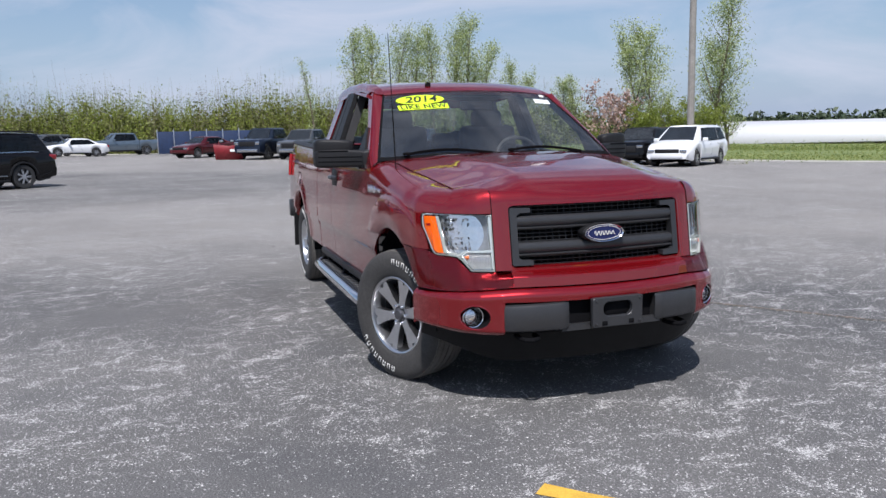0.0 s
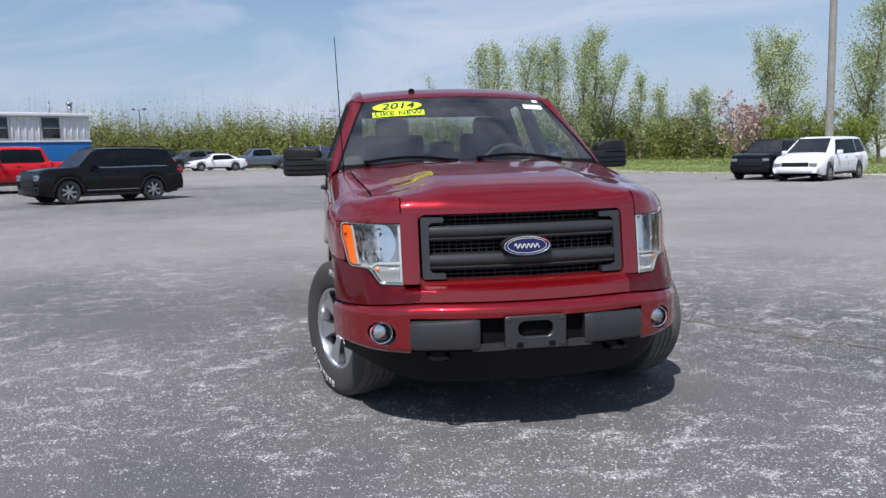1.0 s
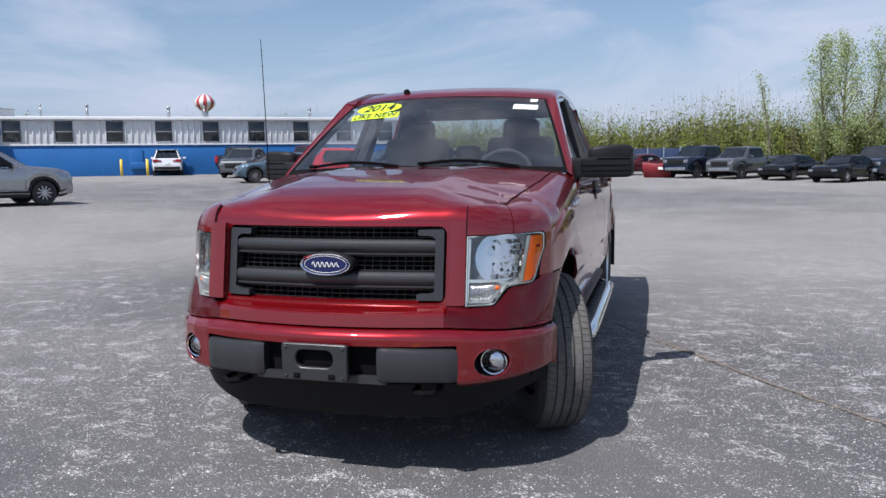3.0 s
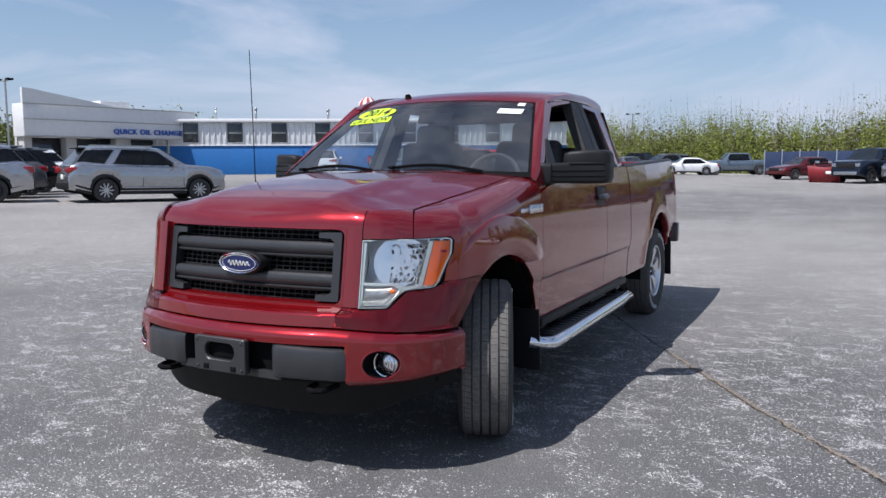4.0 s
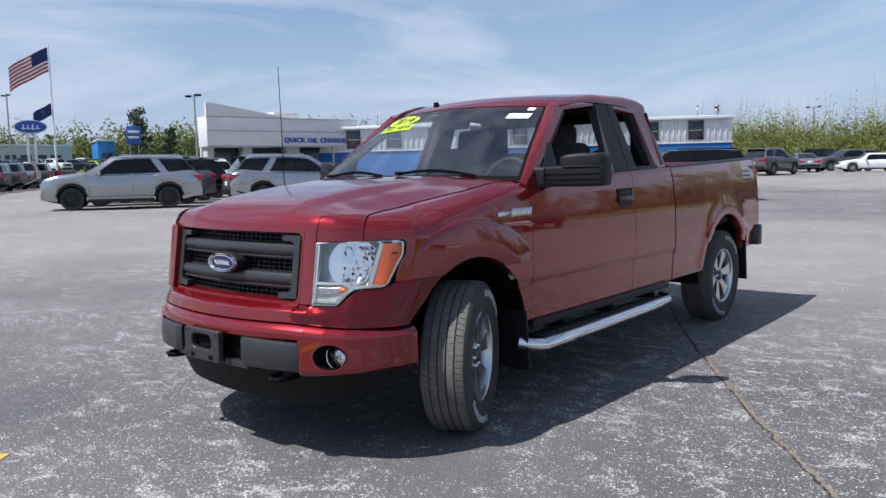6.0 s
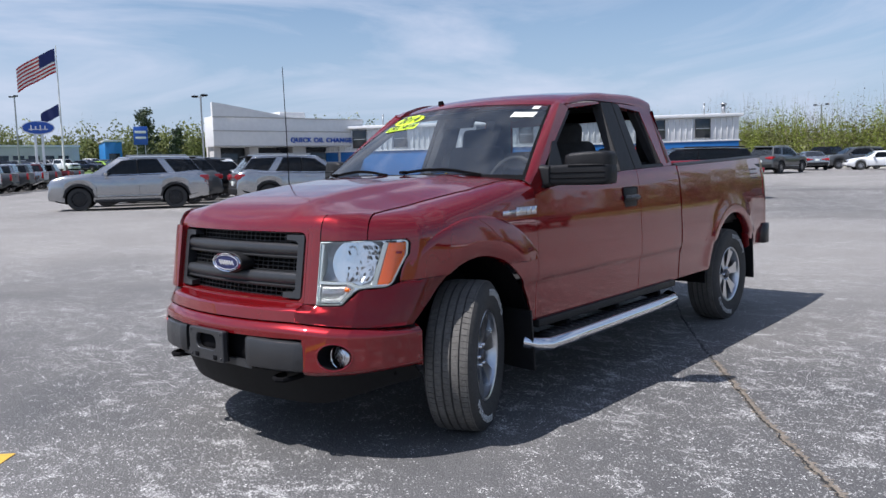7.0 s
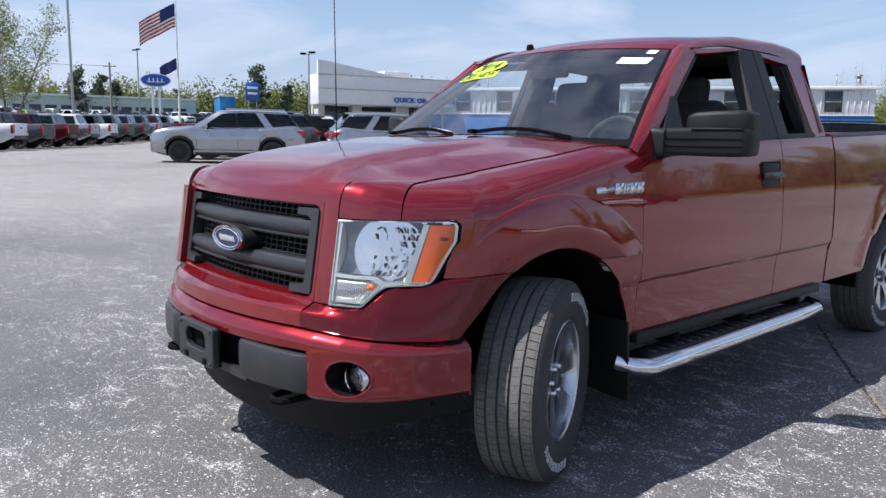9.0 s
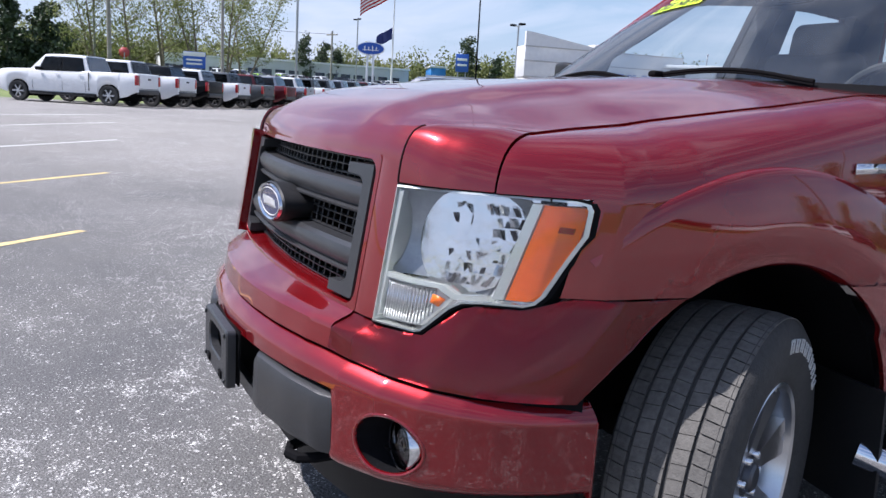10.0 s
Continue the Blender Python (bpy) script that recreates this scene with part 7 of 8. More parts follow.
for k, (a, b) in enumerate((((-57.8, 3.3, 11.6), (-95.0, 4.2, 10.7)), ((-57.8, 3.3, 10.9), (-95.0, 4.2, 10.2)), ((-95, 4.2, 10.7), (-102.2, 34.3, 9.8)), ((-57.8, 3.3, 11.3), (-40, -30, 11.3)))):
    bm = bmesh.new()
    a, b = Vector(a), Vector(b)
    tube(bm, [a.lerp(b, t) - Vector((0, 0, 3.2 * t * (1 - t))) for t in [i / 12 for i in range(13)]], 0.022, 5)
    tagged(part("overhead_cable", bm, DARK, None), "sagging black overhead cable between poles", "cable", "overhead cables")

# flag on its pole
FLAGRED = mat("flag_red_cloth", (0.42, 0.02, 0.03), 0.85, vary=0.1, scale=8)
FLAGWHITE = mat("flag_white_cloth", (0.72, 0.72, 0.72), 0.85, vary=0.05, scale=8)
FLAGBLUE = mat("flag_blue_cloth", (0.02, 0.03, 0.13), 0.85, vary=0.1, scale=8)
mast = pole("flag_mast", -84.6, 35.9, 15.2, 0.13, 0.06, WHITEPAINT, "tall white flag mast on the far side", "flag pole")


def cloth(name, z_top, fly, hoist, parts, drop, label):
    flag = tagged(empty(name, pose(-84.6, 35.9, rise(-84.6, 35.9) + z_top)), label, "flag")
    d = Vector((-0.40, -0.91, 0))
    n = Vector((0.91, -0.40, 0))
    def at(u, v):
        wave = 0.30 * math.sin(u * 7.0 + v * 1.2) * u
        return d * (0.12 + fly * 0.92 * u) + n * wave + Vector((0, 0, -hoist * v - drop * u ** 1.2 - 0.15 * math.sin(u * 6) * u))
    for nm, u0, u1, v0, v1, mt in parts:
        grid(nm, 14, 3, lambda u, v: tuple(at(lerp(u0, u1, u), lerp(v0, v1, v))), mt, flag, 0.006)
    return flag


bars = [("stripe", 0.42 if k < 7 else 0.0, 1.0, k / 13, (k + 1) / 13, FLAGRED if k % 2 == 0 else FLAGWHITE) for k in range(13)]
cloth("striped_flag", 14.9, 4.2, 2.6, bars + [("canton", 0.0, 0.42, 0.0, 7 / 13, FLAGBLUE)], 2.4, "red and white striped flag with a blue field, flying")
cloth("blue_flag", 8.9, 2.0, 1.3, [("field", 0.0, 1.0, 0.0, 1.0, FLAGBLUE)], 1.2, "small dark blue flag below the striped one")

# oval pylon sign
m = pose(-67.8, 26.6, rise(-67.8, 26.6), 0, 0, 68)
pyl = tagged(empty("pylon_sign", m), "white pylon with a blue oval sign on top", "sign")
for s in (-0.28, 0.28):
    boxpart("pylon_leg", (s, 0, 2.3), (0.22, 0.35, 4.7), WHITEPAINT, pyl, 0.02)
def disc(rx, rz, y0, y1, zc, material, name, parent):
    bm = bmesh.new()
    pts = [(rx * math.cos(2 * math.pi * k / 36), zc + rz * math.sin(2 * math.pi * k / 36)) for k in range(36)]
    prism(bm, pts, y0, y1, lambda p, d: (p[0], d, p[1]))
    return part(name, bm, material, parent)
disc(1.30, 0.60, -0.20, 0.20, 5.15, WHITEPAINT, "oval_rim", pyl)
disc(1.22, 0.53, -0.24, -0.19, 5.15, SIGNBLUE, "oval_face", pyl)
for k in range(4):
    boxpart("oval_mark", (-0.55 + 0.36 * k, -0.25, 5.13), (0.10, 0.02, 0.34 if k % 2 else 0.46), WHITEPAINT, pyl, 0.005)
boxpart("oval_mark", (0, -0.25, 5.0), (1.5, 0.02, 0.07), WHITEPAINT, pyl, 0.005)
boxpart("reader_board", (-1.4, 0, 1.6), (1.9, 0.2, 0.85), SIGNBLUE, pyl, 0.02)
for k in range(3):
    boxpart("writing_bar", (-1.4, -0.11, 1.36 + 0.24 * k), (1.4, 0.02, 0.09), WHITEPAINT, pyl, 0.003)

def board(name, x, y, turn, zc, w, h, label, bars_, legs=True, z=None):
    ob = tagged(empty(name, pose(x, y, rise(x, y) if z is None else z, 0, 0, turn)), label, "sign")
    boxpart("panel", (0, 0, zc), (w, 0.15, h), SIGNBLUE, ob, 0.02)
    if legs:
        for s in (-0.3, 0.3):
            boxpart("post", (s * w, 0.02, (zc - h / 2) / 2), (0.12, 0.10, zc - h / 2), GALV, ob, 0.01)
    for zz, ww, hh in bars_:
        boxpart("writing_bar", (0, -0.085, zc + zz), (ww, 0.02, hh), WHITEPAINT, ob, 0.003)
    return ob
board("road_sign_board", -57.1, 8.9, 75, 2.9, 1.55, 1.15, "blue and white sign board beside the road", [(0.40, 1.5, 0.30), (0.0, 1.1, 0.13), (-0.28, 1.1, 0.13)])
board("hanging_sign", -102.2, 54.6, 62, 6.6, 1.9, 2.6, "blue square sign on a post", [(0.5, 1.5, 0.35), (-0.3, 1.4, 0.3)])
stop = pole("stop_sign", -59.5, 4.4, 3.2, 0.05, 0.05, GALV, "red octagonal road sign seen beside the pickups", "road sign")
bm = bmesh.new()
prism(bm, [(0.38 * math.cos(math.pi * (k + 0.5) / 4), 3.2 + 0.38 * math.sin(math.pi * (k + 0.5) / 4)) for k in range(8)], -0.03, 0.03, lambda p, d: (d, p[0], p[1]))
part("octagon", bm, REDSTRIPE, stop)

# ---------------------------------------------------------------- vehicles on the far rise
far_kinds = [("suv", "white"), ("sedan", "silver"), ("pickup", "black"), ("suv", "grey"), ("sedan", "white"), ("pickup", "white"), ("suv", "navy"), ("crossover", "green"), ("sedan", "maroon")]
far_made = [tagged(vehicle(a, c, "far_" + c + "_vehicle", c + " vehicle parked on the far rise", detail=False), group="vehicles on the far rise") for a, c in far_kinds]
rnd = random.Random(5)
idx = 0
def far_z(x, y):
    return rise(x, y) + 2.2 * sstep(75, 135, -x)
for row, (x0, y0, x1, y1, n) in enumerate(((-118, 6, -118, 60, 18), (-128, 10, -127, 66, 17), (-137, 16, -135, 58, 13))):
    for k in range(n):
        x, y = lerp(x0, x1, k / (n - 1)), lerp(y0, y1, k / (n - 1)) + rnd.uniform(-0.5, 0.5)
        src = far_made[idx % len(far_made)]
        ob = src if idx < len(far_made) else copy_thing(src, Matrix.Identity(4))
        park(ob, x, y, 0.95, 0.3 + rnd.uniform(-0.1, 0.1), far_z(x, y) - rise(x, y))
        idx += 1
# green bank that carries them
verts, faces = [], []
nx, ny = 14, 30
for j in range(ny + 1):
    for i in range(nx + 1):
        x, y = lerp(-76, -175, i / nx), lerp(-40, 130, j / ny)
        verts.append((x, y, far_z(x, y) - 0.02 - 0.6 * (1 - sstep(-40, -25, y)) - 0.6 * sstep(115, 130, y) - 0.1 * (i == 0)))
for j in range(ny):
    for i in range(nx):
        k = j * (nx + 1) + i
        faces.append((k, k + nx + 1, k + nx + 2, k + 1))
BANK = mat("mown_green_bank", (0.10, 0.16, 0.04), 0.95, vary=0.3, scale=0.3, bump=0.5, bscale=12)
tagged(raw("grass_bank", verts, faces, BANK), "green grass bank below the far vehicles", "grass bank", kind="structure")

# ---------------------------------------------------------------- trees and brush
BARK = mat("grey_brown_bark", (0.16, 0.13, 0.10), 0.95, vary=0.3, scale=6, bump=0.6, bscale=25)


def leaf_material(name, a, b, sheen=0.3):
    m = bpy.data.materials.new(name)
    m.use_nodes = True
    n, l = m.node_tree.nodes, m.node_tree.links
    p = n["Principled BSDF"]
    g = n.new("ShaderNodeNewGeometry")
    mx = n.new("ShaderNodeMixRGB")
    mx.inputs[1].default_value, mx.inputs[2].default_value = (*a, 1), (*b, 1)
    l.new(g.outputs["Random Per Island"], mx.inputs["Fac"])
    l.new(mx.outputs[0], p.inputs["Base Color"])
    p.inputs["Roughness"].default_value = 0.6
    t = n.new("ShaderNodeBsdfTranslucent")
    ms = n.new("ShaderNodeMixShader")
    ms.inputs[0].default_value = sheen
    l.new(mx.outputs[0], t.inputs["Color"])
    l.new(p.outputs[0], ms.inputs[1])
    l.new(t.outputs[0], ms.inputs[2])
    l.new(ms.outputs[0], n["Material Output"].inputs["Surface"])
    return m


LEAF_POPLAR = leaf_material("young_poplar_leaves", (0.17, 0.235, 0.042), (0.54, 0.59, 0.33))
LEAF_BRUSH = leaf_material("spring_brush_leaves", (0.115, 0.155, 0.018), (0.30, 0.345, 0.056))
# darker leaf colour that stands in for shade deep inside the brush
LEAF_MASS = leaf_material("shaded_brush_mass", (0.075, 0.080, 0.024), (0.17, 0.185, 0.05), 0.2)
LEAF_BROWN = leaf_material("bare_brush_twigs", (0.12, 0.095, 0.06), (0.27, 0.235, 0.15))
LEAF_SPRING = leaf_material("fresh_tree_leaves", (0.11, 0.135, 0.04), (0.29, 0.31, 0.11))
LEAF_PINE = leaf_material("dark_pine_needles", (0.030, 0.052, 0.026), (0.075, 0.10, 0.05), 0.1)
LEAF_PINK = leaf_material("pink_blossom_leaves", (0.34, 0.20, 0.17), (0.60, 0.46, 0.41))
LEAF_GRASS = leaf_material("dry_grass_blades", (0.11, 0.18, 0.035), (0.30, 0.31, 0.10))


def leaves(rg, pts, size, jitter):
    """Small crossed leaf quads round the given points: vertices and faces."""
    n = len(pts)
    c = pts + rg.normal(0, 1, (n, 3)) * jitter
    a = rg.normal(0, 1, (n, 3))
    a /= np.linalg.norm(a, axis=1, keepdims=True)
    b = np.cross(a, rg.normal(0, 1, (n, 3)))
    b /= np.linalg.norm(b, axis=1, keepdims=True)
    s = (size * rg.uniform(0.5, 1.3, (n, 1)))
    v = np.stack([c - a * s, c + b * s * 0.6, c + a * s, c - b * s * 0.6], 1).reshape(-1, 3)
    f = np.arange(n * 4).reshape(-1, 4)
    return v, f


def fast_mesh(name, v, f, material, parent=None):
    me = bpy.data.meshes.new(name)
    v, f = np.asarray(v, dtype=np.float32), np.asarray(f, dtype=np.int32)
    me.vertices.add(len(v))
    me.vertices.foreach_set("co", v.ravel())
    me.loops.add(f.size)
    me.loops.foreach_set("vertex_index", f.ravel())
    me.polygons.add(len(f))
    me.polygons.foreach_set("loop_start", np.arange(0, f.size, f.shape[1], dtype=np.int32))
    me.update(calc_edges=True)
    me.materials.append(material)
    ob = new(name, me)
    if parent is not None:
        ob.parent = parent
    return ob


def tree(x, y, h, spread, leafmat, label, seed, n_leaf=2600, size=0.16, stems=1, low=0.18, upright=0.8, z=None, name="tree", limbs=16):
    """A tree with a tapered trunk, rising limbs and a crown of small leaves along the twigs."""
    rg = np.random.default_rng(seed)
    z = rise(x, y) - 0.05 if z is None else z
    top = tagged(empty(name, pose(x, y, z)), label, "tree")
    bm = bmesh.new()
    tips = []
    for q in range(stems):
        lean = rg.normal(0, 0.10, 2) * (1 if stems == 1 else 2.2)
        hh = h * rg.uniform(0.82, 1.0) if q else h
        trunk = [Vector((lean[0] * hh * t + 0.12 * math.sin(t * 5 + seed), lean[1] * hh * t, hh * t)) for t in (0, 0.2, 0.4, 0.6, 0.8, 1.0)]
        r = 0.016 * hh / math.sqrt(stems)
        tube(bm, trunk, [r * w for w in (1.2, 0.9, 0.7, 0.48, 0.28, 0.06)], 7)
        for k in range(limbs):
            t = low + (0.97 - low) * (k + rg.uniform(0, 1)) / limbs
            i = min(int(t * 5), 4)
            p0 = trunk[i].lerp(trunk[i + 1], t * 5 - i)
            ang = rg.uniform(0, 2 * math.pi)
            reach = spread * (1.1 - 0.75 * t) * rg.uniform(0.55, 1.1) * (0.5 + min(t / 0.35, 1) * 0.5)
            tip = p0 + Vector((math.cos(ang) * reach, math.sin(ang) * reach, reach * upright * rg.uniform(0.6, 1.4)))
            midp = p0.lerp(tip, 0.5) + Vector((0, 0, -0.06 * reach))
            tube(bm, [p0, midp, tip], [r * 0.35 * (1.1 - t) + 0.01, r * 0.2 * (1.1 - t) + 0.008, 0.006], 5)
            for w in np.linspace(0.25, 1.05, 7):
                tips.append(p0.lerp(tip, float(w)))
                for _ in range(2):
                    o = Vector(rg.normal(0, 0.22 * reach, 3))
                    tips.append(p0.lerp(tip, float(w)) + Vector((o.x, o.y, abs(o.z) * upright)))
        tips.append(trunk[-1])
    part("trunk", bm, BARK, top)
    tips = np.array([tuple(p) for p in tips])
    pick = tips[rg.integers(0, len(tips), n_leaf)]
    v, f = leaves(rg, pick, size, 0.028 * h * (0.6 + 0.4 / stems))
    fast_mesh("crown", v, f, leafmat, top)
    return top


# poplars behind the lot
spec = [(10.6, 70, 8.2, 0.8, 700), (14.9, 70.5, 10.2, 2.3, 3600), (16.1, 69.3, 10.6, 2.4, 4200), (18.1, 70.4, 10.6, 2.2, 3600), (20.2, 69.6, 10.3, 2.2, 3400), (22.5, 70, 11.3, 2.5, 4200), (23.9, 69, 10.6, 2.5, 4200), (25.3, 70, 11.8, 2.7, 4600),
        (26.5, 70.6, 9.8, 2.2, 3000), (30.6, 70, 7.8, 2.2, 2300), (32.8, 70.8, 6.7, 2.2, 2000), (36.6, 70, 6.1, 2.0, 2000), (38.5, 69.6, 6.6, 1.6, 1600)]
for k, (x, y, h, w, n) in enumerate(spec):
    tree(x, y, h, w * 0.80, LEAF_POPLAR, "slender young poplar with pale spring leaves", 100 + k, int(n * 1.9), 0.076, 1, 0.05, 1.7, limbs=28)
for k, (x, y, h, w, n) in enumerate(((31.7, 47.2, 8.2, 2.4, 3200), (32.8, 46.8, 8.8, 2.4, 3200), (37.7, 47.2, 11.0, 2.6, 3800), (39.3, 47.0, 7.6, 2.4, 2600))):
    tree(x, y, h, w * 0.85, LEAF_POPLAR, "pale-leaved poplar beside the utility pole", 140 + k, int(n * 2.4), 0.070, 1, 0.05, 1.7, limbs=28)
tree(28.9, 47.4, 4.7, 2.0, LEAF_PINK, "small bush with pink blossom", 160, 2200, 0.11, 3, 0.15, 0.9, name="blossom_bush")
for k, (x, y, h, w) in enumerate(((30.6, 46.0, 3.2, 2.0), (33.4, 45.4, 3.4, 2.2), (36.2, 45.6, 3.0, 2.2))):
    tree(x, y, h, w, LEAF_BRUSH, "low green shrub below the poplars", 170 + k, 6000, 0.06, 3, 0.08, 0.8, name="shrub")
# tall half-bare trees and conifers across the road
for k, (x, y, h, w) in enumerate(((-84, 3.8, 13.5, 4.2), (-86, 7.4, 14.5, 4.4), (-88, 10.8, 15, 4.6), (-86, 14.2, 14.5, 4.4), (-88, 17.2, 14.0, 4.4), (-92, 20.0, 13.0, 4.0))):
    tree(x, y, h, w, LEAF_SPRING, "tall broadleaf tree with thin spring foliage", 200 + k, 5200, 0.11, 2, 0.22, 0.9, limbs=18)
for k, (x, y, h) in enumerate(((-116, -9, 11.5), (-118, -5, 12.5), (-119, -1.5, 11.5), (-118, 1.5, 8.5))):
    tree(x, y, h, 3.4, LEAF_PINE, "dark dense conifer beside the road", 220 + k, 4200, 0.30, 1, 0.04, 0.25, 0.3, "conifer", 30)
for k, (x, y, h) in enumerate(((-128.0, 69.8, 13.0), (-126, 72.4, 9.5), (-150, 44.0, 12), (-152, 47.5, 11), (-150, 51, 10))):
    tree(x, y, h, 2.6, LEAF_PINE, "dark pointed evergreen beyond the lot", 230 + k, 2600, 0.26, 1, 0.06, 0.1, 0.8, "evergreen", 26)


def thicket(name, line_pts, n, h0, h1, depth, per, size, leafmat, stem_share, label, seed, z0=None):
    """A belt of brush: upright stems and leaves along a line on the plan."""
    rg = np.random.default_rng(seed)
    p = np.array(line_pts, dtype=float)
    seg = np.r_[0, np.cumsum(np.hypot(*np.diff(p, axis=0).T))]
    t = rg.uniform(0, seg[-1], n)
    cx = np.interp(t, seg, p[:, 0]) + rg.normal(0, depth, n)
    cy = np.interp(t, seg, p[:, 1]) + rg.normal(0, depth, n)
    clump = 0.86 + 0.12 * np.sin(t * 0.35 + seed) + 0.10 * np.sin(t * 1.3 + 2 * seed)
    h = rg.uniform(h0, h1, n) * clump
    gz = np.array([rise(a, b) for a, b in zip(cx, cy)]) if z0 is None else np.full(n, z0)
    k = rg.integers(0, n, n * per)
    f = rg.beta(1.15, 1.35, n * per)
    pts = np.stack([cx[k] + rg.normal(0, 0.5, n * per) * (1.15 - f) * np.maximum(1.0, h[k] / 5.5), cy[k] + rg.normal(0, 0.35, n * per) * np.maximum(1.0, h[k] / 5.5), gz[k] + h[k] * f], 1)
    v, q = leaves(rg, pts, size, 0.12)
    # stems: thin tapered blades
    m = int(n * stem_share)
    lean = rg.normal(0, 0.08, (m, 2))
    ang = rg.uniform(0, math.pi, m)
    w = 0.016
    a = np.stack([cx[:m], cy[:m], gz[:m] - 0.1], 1)
    tip = a + np.stack([lean[:, 0] * h[:m], lean[:, 1] * h[:m], h[:m] * 1.12], 1)
    side = np.stack([np.cos(ang), np.sin(ang), np.zeros(m)], 1) * w
    sv = np.stack([a - side, a + side, tip + side * 0.25, tip - side * 0.25], 1).reshape(-1, 3)
    sq = np.arange(m * 4).reshape(-1, 4) + len(v)
    ob = fast_mesh(name, np.r_[v, sv], np.r_[q, sq], leafmat)
    return tagged(ob, label, "brush", kind="stuff")


BELT = [(-70, 92), (-45, 88), (-24, 90), (-10, 84), (4, 80), (14, 76), (28, 75), (38, 71)]
thicket("brush_green", BELT, 2800, 3.6, 7.0, 2.6, 80, 0.095, LEAF_BRUSH, 1.0, "belt of green spring brush behind the lot", 11)
thicket("brush_brown", BELT, 2400, 4.2, 7.8, 3.0, 36, 0.07, LEAF_BROWN, 1.0, "bare brown brush stems behind the lot", 12)
# inner leaves in LEAF_MASS, their shade painted into the colour
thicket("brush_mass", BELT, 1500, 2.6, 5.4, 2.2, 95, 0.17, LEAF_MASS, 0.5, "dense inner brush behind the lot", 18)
thicket("brush_low", BELT, 1300, 1.2, 3.6, 2.2, 40, 0.12, LEAF_BRUSH, 0.4, "low dense brush at the edge of the lot", 13)
thicket("roadside_trees", [(-150, -30), (-160, 10), (-168, 40), (-160, 75), (-140, 95), (-110, 110)], 1200, 7.0, 12.5, 4.5, 120, 0.32, LEAF_SPRING, 1.0, "distant belt of yellow-green trees", 14, 1.5)
# the distant belt's inside likewise has shade in its leaf colour
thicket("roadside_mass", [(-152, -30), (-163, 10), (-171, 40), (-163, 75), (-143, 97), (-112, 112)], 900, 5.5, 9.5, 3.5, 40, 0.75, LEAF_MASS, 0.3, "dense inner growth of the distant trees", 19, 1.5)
thicket("far_woods", [(60, 230), (120, 190), (190, 150), (240, 90)], 1300, 4.0, 6.6, 6.0, 26, 0.85, LEAF_PINE, 0.6, "distant dark woods", 15, 0.0)
thicket("field_grass", [(11, 54), (18, 47.5), (26, 29), (34, 20), (50, 0)], 6000, 0.06, 0.22, 2.6, 4, 0.045, LEAF_GRASS, 1.0, "rough grass beside the lot", 16)
thicket("field_grass_far", [(12, 62), (22, 60), (36, 52), (50, 34), (62, 16)], 5200, 0.15, 0.5, 4.0, 5, 0.06, LEAF_GRASS, 1.0, "tall dry grass below the trees", 17)

# ---------------------------------------------------------------- marks on the asphalt
def strip(name, pts, width, lift, material, label, category, ragged=0.0, seed=1):
    rg = random.Random(seed)
    verts, faces = [], []
    P = [Vector((*p, 0)) for p in pts]
    for i, p in enumerate(P):
        d = (P[min(i + 1, len(P) - 1)] - P[max(i - 1, 0)]).normalized()
        nrm = Vector((-d.y, d.x, 0))
        w = width * (1 + ragged * rg.uniform(-1, 1))
        for s in (-0.5, 0.5):
            q = p + nrm * w * (s + ragged * rg.uniform(-0.25, 0.25))
            verts.append((q.x, q.y, rise(q.x, q.y) + lift))
    for i in range(len(P) - 1):
        k = 2 * i
        faces.append((k, k + 1, k + 3, k + 2))
    return tagged(raw(name, verts, faces, material, None, False), label, category)


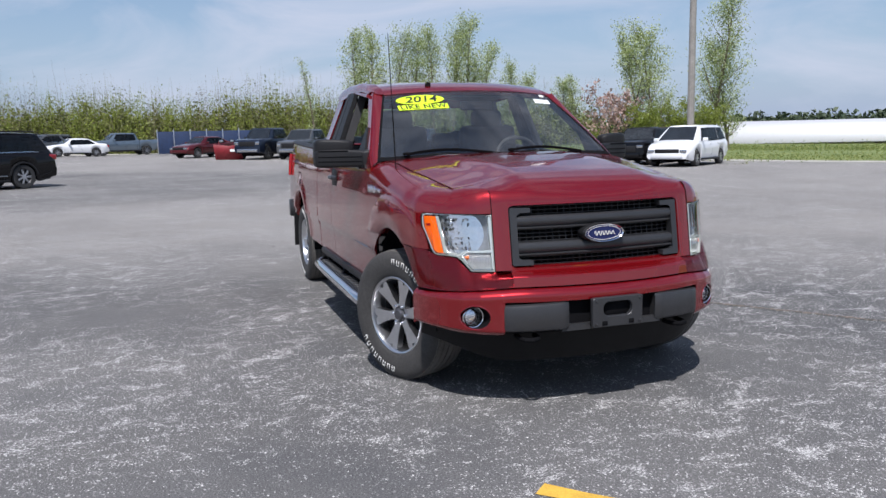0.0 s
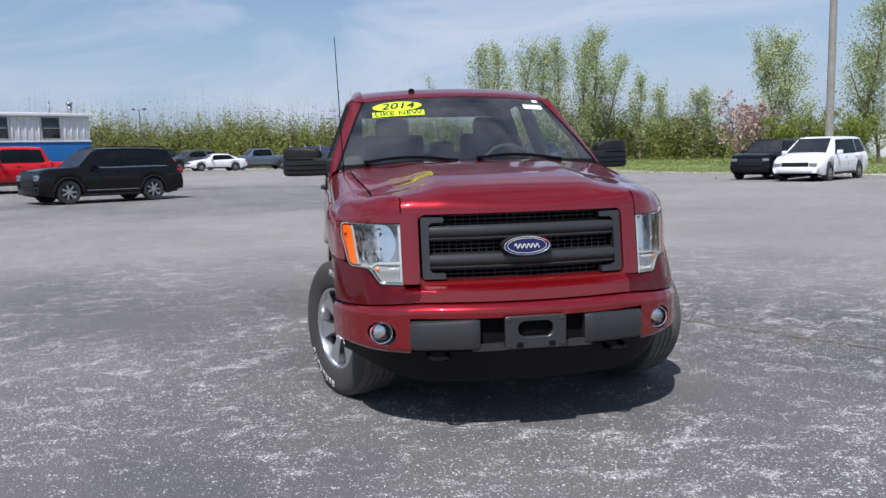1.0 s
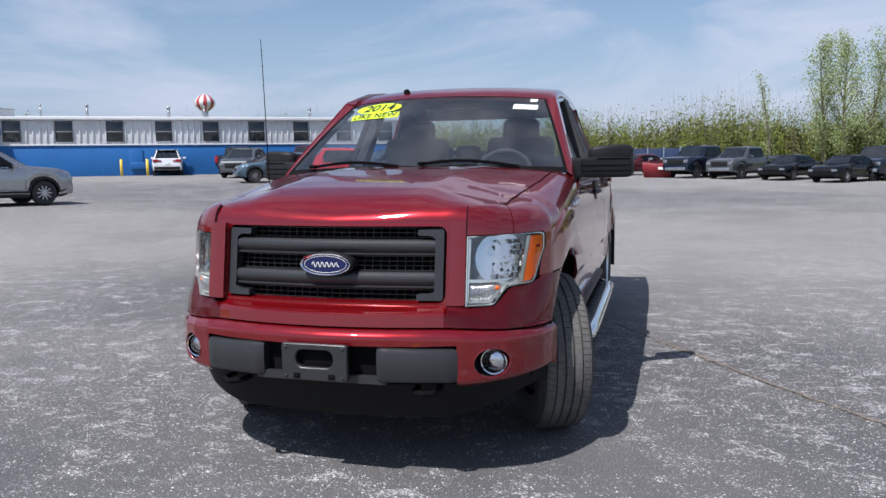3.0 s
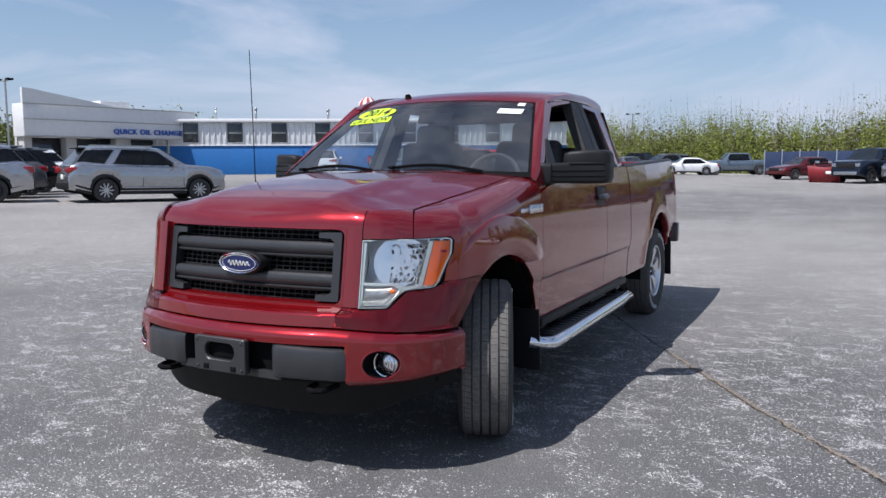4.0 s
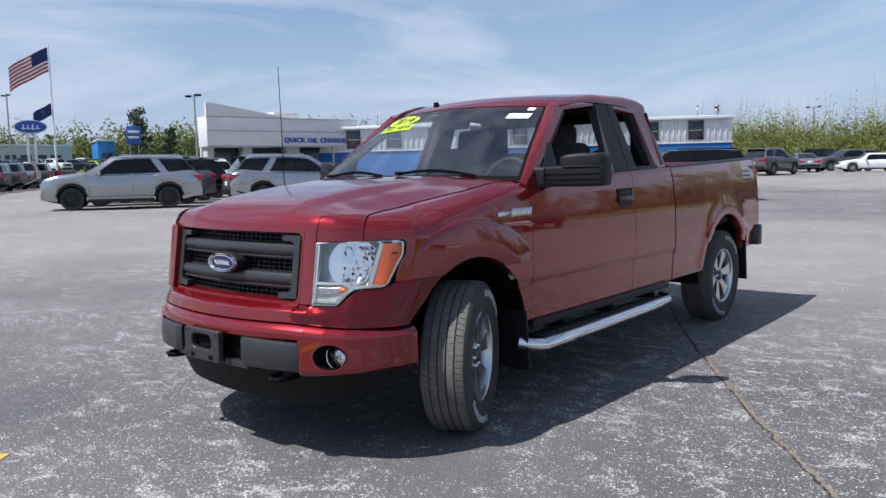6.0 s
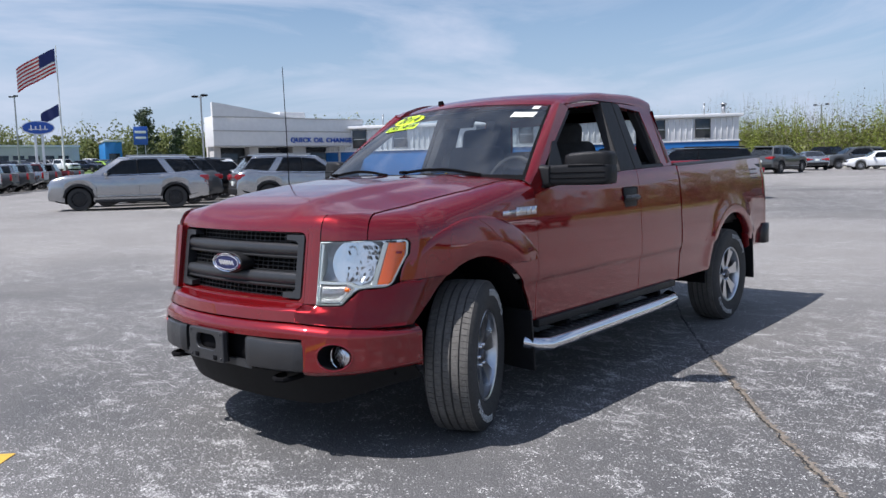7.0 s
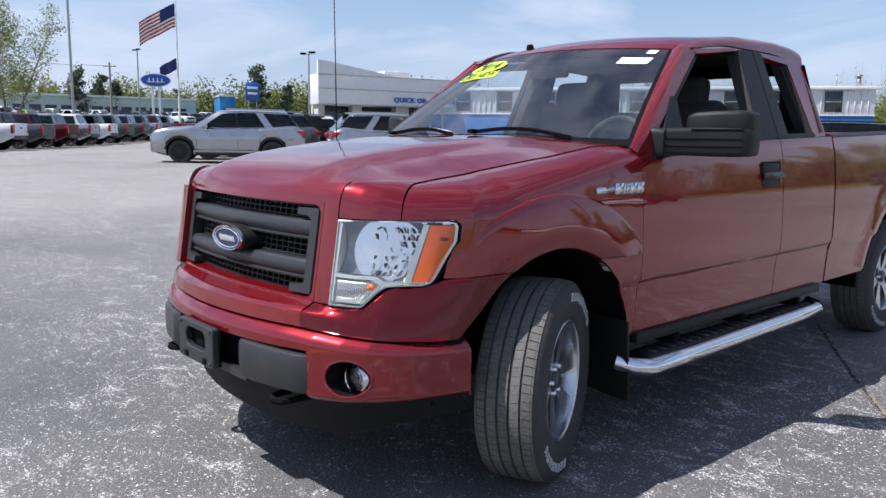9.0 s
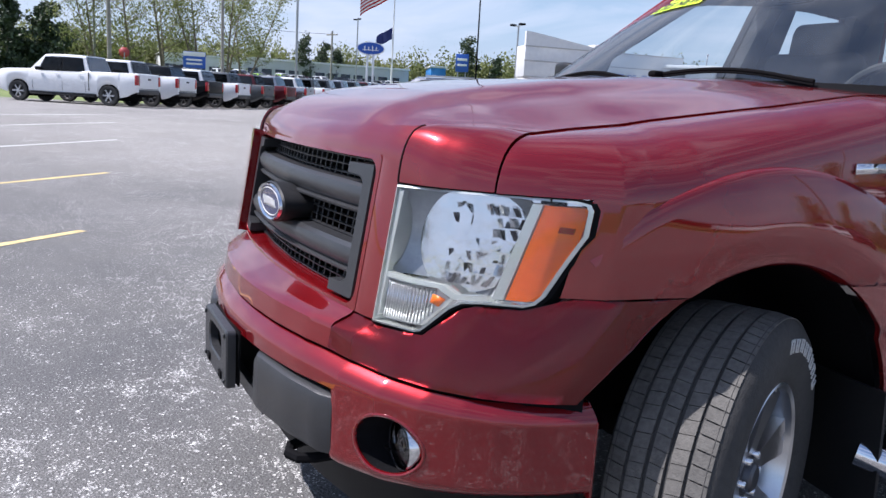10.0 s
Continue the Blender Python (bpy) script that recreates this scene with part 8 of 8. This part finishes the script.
def wander(a, b, n, amp, seed):
    rg = random.Random(seed)
    a, b = Vector(a), Vector(b)
    d = (b - a).normalized()
    nrm = Vector((-d.y, d.x))
    off, out = 0.0, []
    for i in range(n + 1):
        off = off * 0.86 + rg.uniform(-amp, amp)
        p = a.lerp(b, i / n) + nrm * off
        out.append((p.x, p.y))
    return out


for k, (a, b, mt, c) in enumerate((((-0.80, -0.90), (2.6, -4.5), YELLOWLINE, "yellow"), ((-5.03, -0.37), (-1.6, -4.0), PALEYELLOW, "yellow"), ((-9.5, 0.1), (-6.0, -3.6), PALEYELLOW, "yellow"), ((-14.6, 0.6), (-11.0, -3.2), WHITELINE, "white"), ((-19.4, 0.95), (-15.8, -2.9), WHITELINE, "white"), ((-23.4, 1.3), (-19.9, -2.5), WHITELINE, "white"))):
    pts = wander(a, b, 24, 0.003, k)
    tagged(strip("stall_line", pts, 0.10, 0.004, mt, "worn " + c + " painted stall line on the asphalt", "painted line", 0.18, k), group="stall lines")
CRACKEDGE = mat("worn_crack_edge", (0.150, 0.122, 0.092), 0.95, vary=0.35, scale=22, base2=(0.33, 0.28, 0.22), bump=0.6, bscale=120)
for k, (a, b, n, amp, w) in enumerate((((0.52, 4.35), (1.36, 2.95), 160, 0.006, 0.014), ((1.36, 2.95), (2.0, 1.95), 180, 0.005, 0.007), ((2.0, 1.95), (3.3, 0.1), 260, 0.006, 0.009), ((0.52, 4.35), (-1.0, 7.4), 120, 0.01, 0.010), ((-7.7, 3.3), (-8.9, 4.8), 60, 0.015, 0.014), ((-8.9, 4.8), (-10.6, 7.2), 80, 0.015, 0.012), ((-2.6, 9.5), (-8.0, 9.0), 120, 0.02, 0.012))):
    path = wander(a, b, n, amp, 40 + k)
    if k in (1, 2):
        tagged(strip("crack_edge", [(x + 0.012, y + 0.004) for x, y in path], 0.038, 0.0025, CRACKEDGE, "pale brown worn edge along a crack", "crack", 0.8, 60 + k), group="cracks in the asphalt")
    tagged(strip("crack", path, w, 0.004, CRACK, "dark crack in the asphalt", "crack", 0.95, k), group="cracks in the asphalt")
